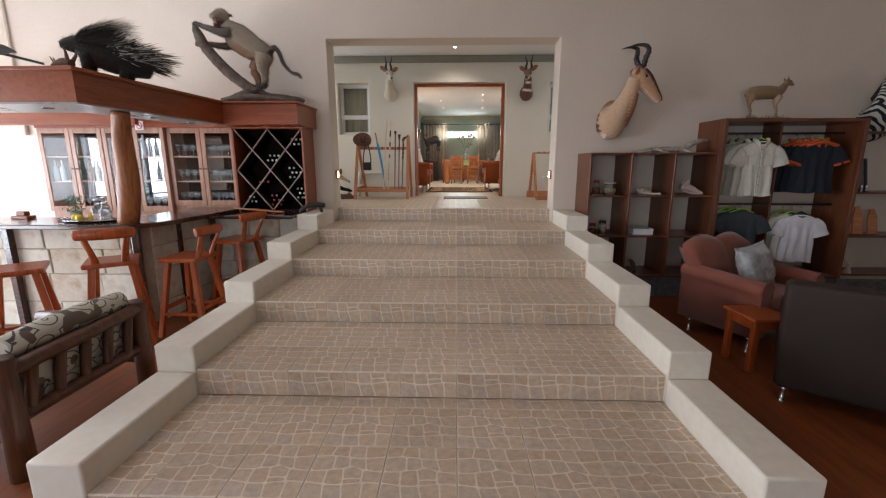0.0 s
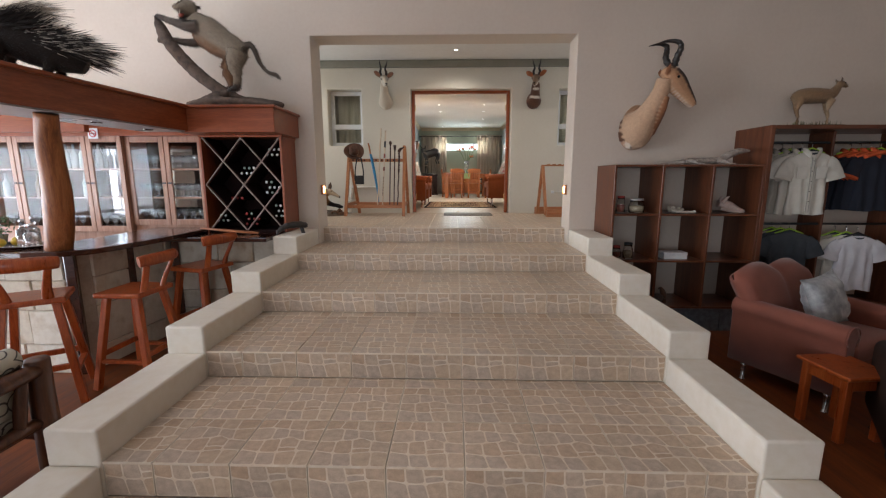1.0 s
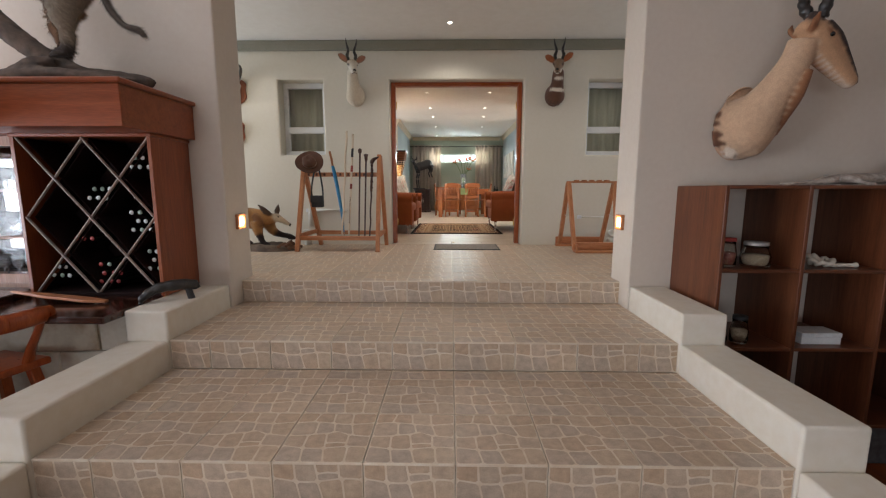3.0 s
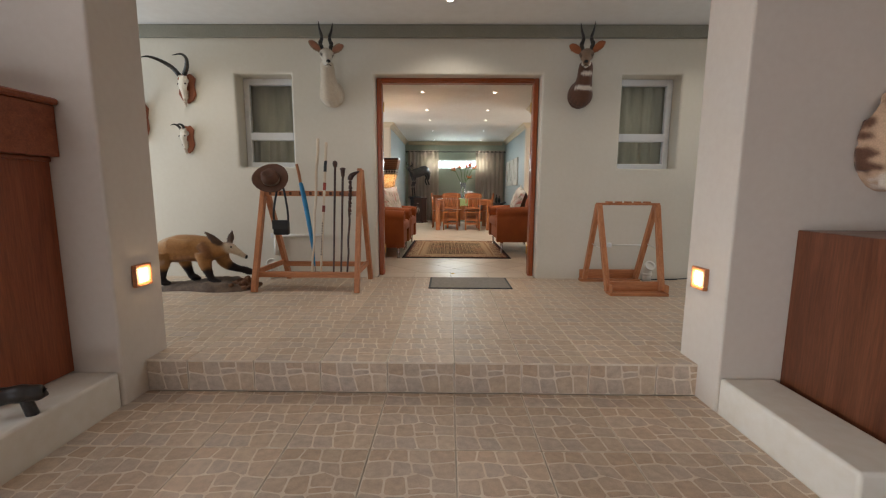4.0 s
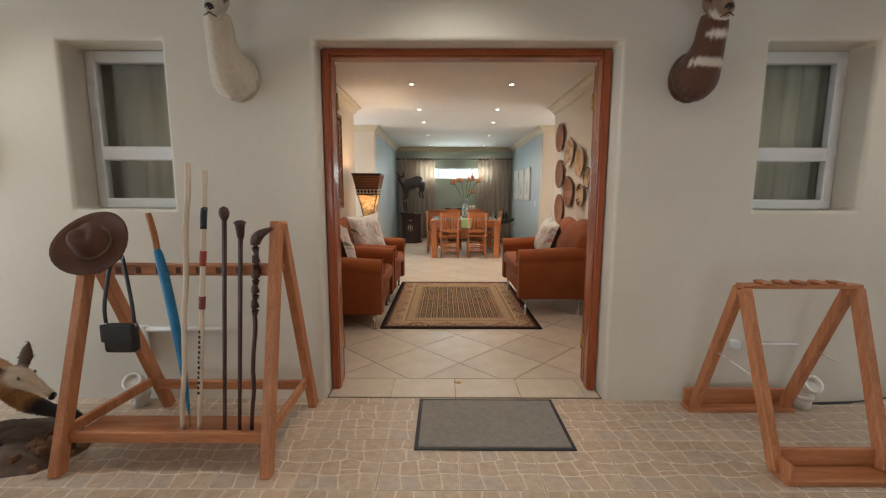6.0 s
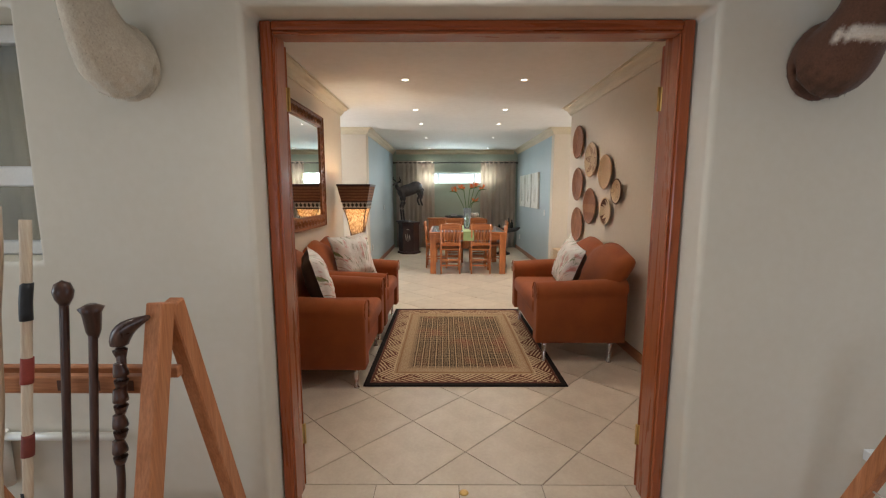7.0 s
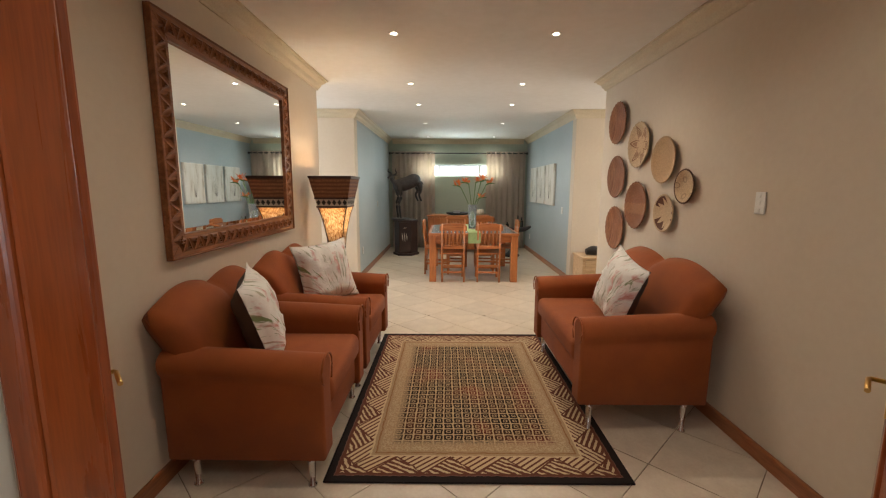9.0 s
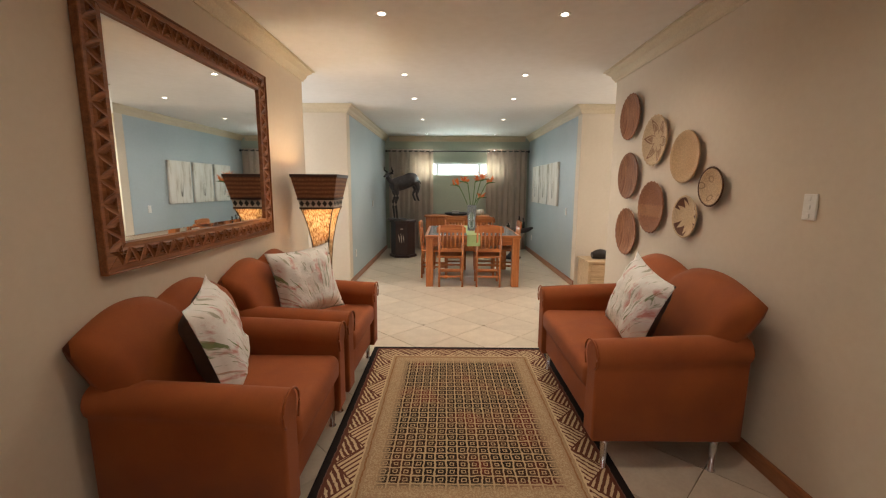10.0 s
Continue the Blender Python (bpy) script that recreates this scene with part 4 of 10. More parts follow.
# ---- rug ----
def rug_material():
    m, n, l, b = nodes_of("woven_rug")
    c = n.new("ShaderNodeTexCoord")
    sp = n.new("ShaderNodeSeparateXYZ")
    l.new(c.outputs["Object"], sp.inputs[0])
    wob = noisy(n, l, c.outputs["Object"], 30, 2)
    X = calc(n, l, "ADD", sp.outputs[0], calc(n, l, "MULTIPLY", calc(n, l, "SUBTRACT", wob, 0.5), 0.019))
    Y = calc(n, l, "ADD", sp.outputs[1], calc(n, l, "MULTIPLY", calc(n, l, "SUBTRACT", wob, 0.5), 0.019))
    ax, ay = calc(n, l, "ABSOLUTE", X), calc(n, l, "ABSOLUTE", Y)
    dx, dy = calc(n, l, "SUBTRACT", 0.768, ax), calc(n, l, "SUBTRACT", 1.04, ay)
    d = calc(n, l, "MINIMUM", dx, dy)
    onx = calc(n, l, "LESS_THAN", dx, dy)                       # nearer a long side
    along = n.new("ShaderNodeMix")
    l.new(onx, along.inputs[0])
    l.new(X, along.inputs[2])
    l.new(Y, along.inputs[3])
    al = along.outputs[0]
    # zigzag of two rows of triangles, each filled with slanted cream bars on brown
    zig = calc(n, l, "ADD", calc(n, l, "MULTIPLY", calc(n, l, "PINGPONG", al, 0.14), 0.93), 0.062)
    inside = calc(n, l, "GREATER_THAN", d, zig)
    lean_in = calc(n, l, "PINGPONG", calc(n, l, "ADD", calc(n, l, "MULTIPLY", al, 0.75), calc(n, l, "MULTIPLY", d, -0.9)), 0.0165)
    lean_out = calc(n, l, "PINGPONG", calc(n, l, "ADD", calc(n, l, "MULTIPLY", al, 0.55), d), 0.0165)
    bar_in = calc(n, l, "GREATER_THAN", lean_in, 0.0065)
    bar_out = calc(n, l, "MULTIPLY", calc(n, l, "GREATER_THAN", lean_out, 0.0092), calc(n, l, "GREATER_THAN", d, 0.064))
    pick = n.new("ShaderNodeMix")
    l.new(inside, pick.inputs[0])
    l.new(bar_out, pick.inputs[2])
    l.new(bar_in, pick.inputs[3])
    bar = calc(n, l, "MULTIPLY", pick.outputs[0], calc(n, l, "GREATER_THAN", calc(n, l, "ABSOLUTE", calc(n, l, "SUBTRACT", d, zig)), 0.0065))
    brown, cream, dark, tan = (0.125, 0.043, 0.026), (0.54, 0.40, 0.24), (0.020, 0.015, 0.014), (0.35, 0.235, 0.135)
    border = mixed(n, l, bar, brown, cream)
    border = mixed(n, l, calc(n, l, "GREATER_THAN", d, 0.196), border, cream)
    # field of small squares within squares
    cell = 0.0585
    px, py = calc(n, l, "PINGPONG", X, cell / 2), calc(n, l, "PINGPONG", Y, cell / 2)
    cx, cy = calc(n, l, "SUBTRACT", cell / 2, px), calc(n, l, "SUBTRACT", cell / 2, py)
    rr = calc(n, l, "MAXIMUM", cx, cy)
    ring = calc(n, l, "MULTIPLY", calc(n, l, "GREATER_THAN", rr, 0.0125), calc(n, l, "LESS_THAN", rr, 0.0248))
    dot = calc(n, l, "LESS_THAN", rr, 0.0075)
    sq = calc(n, l, "MAXIMUM", ring, dot)
    speck = noisy(n, l, c.outputs["Object"], 120, 2)
    fade = n.new("ShaderNodeMapRange")
    fade.inputs["From Min"].default_value, fade.inputs["From Max"].default_value = 0.29, 0.35
    l.new(calc(n, l, "ADD", d, calc(n, l, "MULTIPLY", calc(n, l, "SUBTRACT", speck, 0.5), 0.11)), fade.inputs[0])
    sp2 = calc(n, l, "GREATER_THAN", speck, calc(n, l, "ADD", 0.45, calc(n, l, "MULTIPLY", fade.outputs[0], -0.26)))
    tint = ramp(n, l, noisy(n, l, c.outputs["Object"], 3.5, 1), [(0.40, (0.022, 0.014, 0.010)), (0.55, (0.060, 0.026, 0.014)), (0.66, (0.13, 0.03, 0.018))])
    field = mixed(n, l, calc(n, l, "MULTIPLY", calc(n, l, "MULTIPLY", sq, sp2), fade.outputs[0]), mixed(n, l, fade.outputs[0], tan, (0.45, 0.32, 0.185)), tint)
    flecks = calc(n, l, "MULTIPLY", calc(n, l, "GREATER_THAN", speck, 0.53), calc(n, l, "MULTIPLY", calc(n, l, "GREATER_THAN", d, 0.245), calc(n, l, "SUBTRACT", 1.0, fade.outputs[0])))
    field = mixed(n, l, calc(n, l, "MULTIPLY", flecks, 0.55), field, (0.55, 0.42, 0.26))
    line = calc(n, l, "MULTIPLY", calc(n, l, "GREATER_THAN", d, 0.222), calc(n, l, "LESS_THAN", d, 0.231))
    inner = calc(n, l, "GREATER_THAN", d, 0.205)
    col = mixed(n, l, inner, border, field)
    col = mixed(n, l, line, col, (0.26, 0.13, 0.055))
    col = mixed(n, l, calc(n, l, "LESS_THAN", d, 0.048), col, (0.16, 0.075, 0.055))
    col = mixed(n, l, calc(n, l, "LESS_THAN", d, 0.043), col, dark)
    col = mixed(n, l, 0.35, col, ramp(n, l, noisy(n, l, c.outputs["Object"], 260, 2), [(0.3, (0.25, 0.25, 0.25)), (0.7, (0.75, 0.75, 0.75))]), "OVERLAY")
    l.new(col, b.inputs["Base Color"])
    b.inputs["Roughness"].default_value = 0.95
    b.inputs["Specular IOR Level"].default_value = 0.1
    bumped(n, l, b, noisy(n, l, c.outputs["Object"], 300, 2), 0.6, 0.002)
    return m


solid("rug", box(bmesh.new(), -0.768, 0.768, -1.04, 1.04, 0.0005, 0.012, 0.004), rug_material(), "woven rug with a brown zigzag border and small squares", "rug", pose(-0.032, 2.245, 0.0))

# ---- mirror ----
mirror = thing("wall_mirror", "large mirror in a carved dark wood frame, on a cream wall", "mirror", pose(LX + 0.001, 0, 0))
CARVE = wood("carved_wood", (0.17, 0.06, 0.02), (0.27, 0.10, 0.036), (0.36, 0.145, 0.055), 0.42, 9, 1, 0.2)
Y0, Y1, Z0, Z1, FW = 1.37, 3.005, 1.085, 2.26, 0.115
for nm, pts in (("south", [(Y0, Z0), (Y0, Z1), (Y0 + FW, Z1 - FW), (Y0 + FW, Z0 + FW)]), ("north", [(Y1, Z0), (Y1 - FW, Z0 + FW), (Y1 - FW, Z1 - FW), (Y1, Z1)]),
                ("low", [(Y0, Z0), (Y0 + FW, Z0 + FW), (Y1 - FW, Z0 + FW), (Y1, Z0)]), ("top", [(Y0, Z1), (Y1, Z1), (Y1 - FW, Z1 - FW), (Y0 + FW, Z1 - FW)])):
    b = bmesh.new()
    prism(b, pts, 0.0, 0.026, 0.003, m=Matrix(((0, 0, 1, 0), (1, 0, 0, 0), (0, 1, 0, 0), (0, 0, 0, 1))))
    vert = nm in ("south", "north")
    c0, c1 = (Z0 + 0.06, Z1 - 0.06) if vert else (Y0 + 0.06, Y1 - 0.06)
    mid = {"south": Y0 + FW / 2, "north": Y1 - FW / 2, "low": Z0 + FW / 2, "top": Z1 - FW / 2}[nm]
    n = int((c1 - c0) / 0.048)
    for k in range(n):
        a = c0 + (k + 0.5) * (c1 - c0) / n
        s = 1 if k % 2 else -1
        for sc, hh in ((1.0, 0.033), (0.45, 0.037)):
            tri = [(a - 0.040 * sc, mid - s * 0.036 * sc), (a + 0.040 * sc, mid - s * 0.036 * sc), (a, mid + s * 0.038 * sc)]
            tri = [(q, p) if vert else (p, q) for p, q in tri]
            inner = [((p[0] - sum(t[0] for t in tri) / 3) * 0.62 + sum(t[0] for t in tri) / 3, (p[1] - sum(t[1] for t in tri) / 3) * 0.62 + sum(t[1] for t in tri) / 3) for p in tri]
            for i in range(3):
                j = (i + 1) % 3
                vs = [b.verts.new((0.0262 if o else hh, p[0], p[1])) for p, o in ((tri[i], 1), (tri[j], 1), (inner[j], 0), (inner[i], 0))]
                b.faces.new(vs)
                vs2 = [b.verts.new((hh if o else 0.0262, p[0], p[1])) for p, o in ((inner[i], 1), (inner[j], 1), ((inner[j][0] * 0.75 + sum(t[0] for t in tri) / 12, inner[j][1] * 0.75 + sum(t[1] for t in tri) / 12), 0), ((inner[i][0] * 0.75 + sum(t[0] for t in tri) / 12, inner[i][1] * 0.75 + sum(t[1] for t in tri) / 12), 0))]
                b.faces.new(vs2)
    bmesh.ops.recalc_face_normals(b, faces=b.faces)
    part("frame_side", b, CARVE, mirror, "carved with rows of triangles")
part("rim", box(box(box(box(bmesh.new(), 0.0, 0.036, Y0 - 0.008, Y0, Z0 - 0.008, Z1 + 0.008, 0.003), 0.0, 0.036, Y1, Y1 + 0.008, Z0 - 0.008, Z1 + 0.008, 0.003), 0.0, 0.0362, Y0, Y1, Z0 - 0.008, Z0, 0.003), 0.0, 0.0362, Y0, Y1, Z1, Z1 + 0.008, 0.003), CARVE, mirror)
b = bmesh.new()
outer = [(Y0 + FW, Z0 + FW), (Y1 - FW, Z0 + FW), (Y1 - FW, Z1 - FW), (Y0 + FW, Z1 - FW)]
inner = [(Y0 + FW + 0.025, Z0 + FW + 0.025), (Y1 - FW - 0.025, Z0 + FW + 0.025), (Y1 - FW - 0.025, Z1 - FW - 0.025), (Y0 + FW + 0.025, Z1 - FW - 0.025)]
vo = [b.verts.new((0.010, *p)) for p in outer]
vi = [b.verts.new((0.0125, *p)) for p in inner]
b.faces.new(vi)
for i in range(4):
    b.faces.new((vo[i], vo[(i + 1) % 4], vi[(i + 1) % 4], vi[i]))
vb = [b.verts.new((0.002, *p)) for p in outer]
b.faces.new(vb[::-1])
for i in range(4):
    b.faces.new((vb[i], vb[(i + 1) % 4], vo[(i + 1) % 4], vo[i]))
bmesh.ops.recalc_face_normals(b, faces=b.faces)
part("glass", b, plain("mirror_silver", (0.93, 0.94, 0.93), 0.015, 1.0), mirror, "bevelled mirror glass")

# ---- floor lamp ----
lamp = thing("floor_lamp", "tall flared floor lamp of woven reed with a lit shade", "lamp", pose(-1.275, 3.42, 0.0) @ Matrix.Diagonal((0.80, 0.80, 1.0, 1)))


def reed(name, c1, c2, glow=0.0):
    m, n, l, b = nodes_of(name)
    v = coords(n, l, (60, 60, 3))
    f = noisy(n, l, v, 3.0, 3)
    w = n.new("ShaderNodeTexWave")
    w.bands_direction = "Z"
    w.inputs["Scale"].default_value, w.inputs["Distortion"].default_value = 9, 1.5
    l.new(coords(n, l), w.inputs["Vector"])
    col = mixed(n, l, w.outputs["Fac"], ramp(n, l, f, [(0.3, c1), (0.7, c2)]), c1)
    l.new(col, b.inputs["Base Color"])
    b.inputs["Roughness"].default_value = 0.7
    bumped(n, l, b, f, 0.6, 0.003)
    if glow:
        g = ramp(n, l, noisy(n, l, coords(n, l, (42, 42, 11)), 2.2, 5, 0.65), [(0.36, (0.07, 0.035, 0.015)), (0.46, (0.36, 0.24, 0.13)), (0.56, (0.82, 0.70, 0.50)), (0.68, (1.0, 0.95, 0.82))])
        l.new(g, b.inputs["Emission Color"])
        b.inputs["Emission Strength"].default_value = glow
        tr = n.new("ShaderNodeBsdfTranslucent")
        l.new(g, tr.inputs["Color"])
        mx = n.new("ShaderNodeMixShader")
        mx.inputs[0].default_value = 0.6
        l.new(b.outputs[0], mx.inputs[1])
        l.new(tr.outputs[0], mx.inputs[2])
        l.new(mx.outputs[0], n["Material Output"].inputs["Surface"])
    return m


REED, REED_LIT, REED_DARK = reed("reed_brown", (0.13, 0.045, 0.018), (0.36, 0.17, 0.07)), reed("reed_lit", (0.20, 0.10, 0.04), (0.42, 0.24, 0.10), 0.05), surf("dark_lacquer", (0.03, 0.014, 0.010), (0.05, 0.022, 0.014), 6, 0.35)


def flare(bm, z0, r0, z1, r1, t=0.008, mi=0, n=1):
    """Four flat tapering sides of a square shade."""
    for k in range(4):
        m = Matrix.Rotation(k * math.pi / 2, 4, "Z")
        q = [Vector((-r0, -r0, z0)), Vector((r0, -r0, z0)), Vector((r1, -r1, z1)), Vector((-r1, -r1, z1))]
        i = [Vector((-r0 + t, -r0 + t, z0)), Vector((r0 - t, -r0 + t, z0)), Vector((r1 - t, -r1 + t, z1)), Vector((-r1 + t, -r1 + t, z1))]
        a, c = [bm.verts.new(m @ p) for p in q], [bm.verts.new(m @ p) for p in i]
        for f in ((a[0], a[1], a[2], a[3]), (c[3], c[2], c[1], c[0]), (a[1], a[0], c[0], c[1]), (a[3], a[2], c[2], c[3])):
            bm.faces.new(f).material_index = mi
    return bm


part("foot", flare(box(bmesh.new(), -0.15, 0.15, -0.15, 0.15, 0.0, 0.03, 0.005), 0.03, 0.12, 0.62, 0.072), REED, lamp)
for k in range(4):
    m, rows = Matrix.Rotation(k * math.pi / 2, 4, "Z"), []
    b = bmesh.new()
    for t in (0.0, 0.010):
        rows.append([[b.verts.new(m @ Vector((s * (r - t), -r + t, z))) for s in (-1, 1)] for z, r in ((0.62, 0.066), (0.80, 0.075), (0.96, 0.093), (1.10, 0.121), (1.19, 0.146), (1.26, 0.174))])
    for o in rows:
        for u, v in zip(o, o[1:]):
            b.faces.new((u[0], u[1], v[1], v[0])).smooth = True
    part("shade_panel", b, REED_LIT, lamp, "lit reed panel")
    part("corner_strip", tube(bmesh.new(), [m @ Vector((r, -r, z)) for z, r in ((0.62, 0.067), (0.80, 0.076), (0.96, 0.094), (1.10, 0.122), (1.19, 0.147), (1.26, 0.175))], 0.0055, 6), REED_DARK, lamp, "dark corner strip")
b = flare(bmesh.new(), 1.26, 0.178, 1.335, 0.192)
WHITE_BAND = surf("band_ivory", (0.55, 0.50, 0.42), (0.65, 0.6, 0.5), 20, 0.6)
band = part("patterned_band", b, WHITE_BAND, lamp, "ivory band with black diamonds")
b = bmesh.new()
for k in range(4):
    m = Matrix.Rotation(k * math.pi / 2, 4, "Z")
    for i in range(6):
        u = (i + 0.5) / 6 * 2 - 1
        c = Vector((u * 0.185, -0.1865, 1.2975))
        vs = [b.verts.new(m @ (c + Vector(o))) for o in ((-0.026, -0.001, 0), (0, 0.0035, -0.028), (0.026, -0.001, 0), (0, -0.0085, 0.028))]
        b.faces.new(vs)
part("diamond_inlay", b, BLACK, band)
for z, r in ((1.255, 0.182), (1.335, 0.198)):
    part("strip", flare(bmesh.new(), z - 0.006, r, z + 0.010, r + 0.003, 0.014), REED_DARK, lamp)
part("wicker_collar", flare(flare(bmesh.new(), 1.345, 0.196, 1.44, 0.222), 1.44, 0.222, 1.525, 0.243), REED, lamp)
part("top_rim", flare(bmesh.new(), 1.52, 0.248, 1.545, 0.252, 0.02), REED_DARK, lamp)
bulb = new("lamp_glow", bpy.data.lights.new("lamp_glow", "POINT"))
bulb.data.energy, bulb.data.color, bulb.data.shadow_soft_size = 11.0, (1.0, 0.66, 0.32), 0.05
bulb.matrix_basis = pose(-1.275, 3.42, 1.36)
low_bulb = new("lamp_bulb", bpy.data.lights.new("lamp_bulb", "POINT"))
low_bulb.data.energy, low_bulb.data.color, low_bulb.data.shadow_soft_size = 17.0, (1.0, 0.87, 0.66), 0.03
low_bulb.matrix_basis = pose(-1.275, 3.42, 1.14)

# ---- recessed spotlights ----
SPOTS = [(-0.592, 2.63), (0.612, 2.635), (-0.592, 4.13), (0.635, 4.13), (-0.58, 5.28), (0.70, 5.28), (-0.57, 6.95), (0.80, 6.95), (-0.59, 8.95), (0.885, 8.95)]
LENS = plain("spot_lens", (1, 0.95, 0.85), 0.4, 0, 14.0, (1.0, 0.86, 0.64))
RIM = surf("spot_rim", (0.75, 0.75, 0.73), (0.8, 0.8, 0.78), 8, 0.35)


def downlight(m, z, power, color=(1.0, 0.86, 0.68), size=150, group="ceiling spotlights"):
    t = thing("ceiling_spotlight", "small round white recessed spotlight, switched on", "spotlight", pose(*m, z), group)
    part("rim", lathe(bmesh.new(), [(0.024, -0.001), (0.038, -0.006), (0.042, -0.001), (0.042, 0.0)], 20), RIM, t)
    part("lens", lathe(bmesh.new(), [(0.0235, -0.003), (0.0235, -0.0015)], 16), LENS, t)
    if power:
        s = new("spot_beam", bpy.data.lights.new("spot_beam", "SPOT"))
        s.data.energy, s.data.color, s.data.spot_size, s.data.spot_blend, s.data.shadow_soft_size = power, color, radians(size), 0.9, 0.035
        s.matrix_basis = pose(m[0], m[1], z - 0.012)


for i, p in enumerate(SPOTS):
    downlight(p, ROOM_H, (40, 36, 36, 34, 14)[i // 2])
# near pair added out of view to brighten the door end of the room
downlight((-0.6, 0.95), ROOM_H, 22)
downlight((0.6, 0.95), ROOM_H, 22)


# ---- woven baskets on the wall ----
def basket_material(name, base, mark, style, R=0.2):
    """Coiled grass: rings of the coil, and the pattern woven into it."""
    m, n, l, b = nodes_of(name)
    c = n.new("ShaderNodeTexCoord")
    sp = n.new("ShaderNodeSeparateXYZ")
    l.new(c.outputs["Object"], sp.inputs[0])
    r = calc(n, l, "SQRT", calc(n, l, "ADD", calc(n, l, "POWER", sp.outputs[0], 2.0), calc(n, l, "POWER", sp.outputs[1], 2.0)))
    ang = calc(n, l, "ARCTAN2", sp.outputs[1], sp.outputs[0])
    coil = calc(n, l, "PINGPONG", r, 0.005)
    fib = noisy(n, l, coords(n, l), 110, 3)
    if style == "streaked":
        k = noisy(n, l, coords(n, l, (2.5, 46, 2.5)), 1.6, 4, 0.6)
        fac = calc(n, l, "MULTIPLY", calc(n, l, "SUBTRACT", k, 0.40), 4.0, True)
    elif style == "banded":
        zz = calc(n, l, "ADD", sp.outputs[0], calc(n, l, "MULTIPLY", calc(n, l, "PINGPONG", sp.outputs[1], 0.02), 0.8))
        band = calc(n, l, "LESS_THAN", calc(n, l, "ABSOLUTE", calc(n, l, "ADD", zz, 0.02)), 0.045)
        fac = calc(n, l, "ADD", calc(n, l, "MULTIPLY", band, 0.55), calc(n, l, "MULTIPLY", fib, 0.55), True)
    elif style == "star":
        tip = calc(n, l, "PINGPONG", calc(n, l, "ADD", ang, 3.3), math.pi / 6)
        edge = calc(n, l, "SUBTRACT", r, calc(n, l, "ADD", calc(n, l, "MULTIPLY", tip, R * 1.15), R * 0.28))
        line = calc(n, l, "LESS_THAN", calc(n, l, "ABSOLUTE", edge), 0.010)
        patch = calc(n, l, "MULTIPLY", calc(n, l, "LESS_THAN", edge, -0.022), calc(n, l, "GREATER_THAN", r, R * 0.42))
        fac = calc(n, l, "MAXIMUM", line, calc(n, l, "MULTIPLY", patch, 0.75))
    elif style == "triangles":
        tip = calc(n, l, "PINGPONG", calc(n, l, "ADD", ang, 3.6), math.pi / 9)
        tooth = calc(n, l, "GREATER_THAN", r, calc(n, l, "ADD", calc(n, l, "MULTIPLY", tip, R * 1.1), R * 0.46))
        gap = calc(n, l, "GREATER_THAN", calc(n, l, "SINE", calc(n, l, "MULTIPLY", ang, 3.0)), -0.25)
        fac = calc(n, l, "MULTIPLY", calc(n, l, "MULTIPLY", tooth, gap), calc(n, l, "LESS_THAN", r, R * 0.93))
    else:
        dots = n.new("ShaderNodeTexVoronoi")
        dots.voronoi_dimensions = "2D"
        dots.inputs["Scale"].default_value, dots.inputs["Randomness"].default_value = 11.0, 0.6
        l.new(c.outputs["Object"], dots.inputs["Vector"])
        ringed = calc(n, l, "LESS_THAN", calc(n, l, "ABSOLUTE", calc(n, l, "SUBTRACT", dots.outputs["Distance"], 0.20)), 0.045)
        rim = calc(n, l, "GREATER_THAN", r, R * 0.94)
        fac = calc(n, l, "MAXIMUM", rim, calc(n, l, "MULTIPLY", ringed, 0.45)) if style == "marked" else calc(n, l, "MULTIPLY", fib, 0.5)
    col = mixed(n, l, fac, base, mark)
    col = mixed(n, l, 0.45, col, ramp(n, l, fib, [(0.3, (0.26, 0.26, 0.26)), (0.7, (0.74, 0.74, 0.74))]), "OVERLAY")
    l.new(col, b.inputs["Base Color"])
    b.inputs["Roughness"].default_value = 0.7
    bumped(n, l, b, calc(n, l, "ADD", calc(n, l, "MULTIPLY", coil, 120.0), calc(n, l, "MULTIPLY", fib, 0.5)), 0.7, 0.003)
    return m


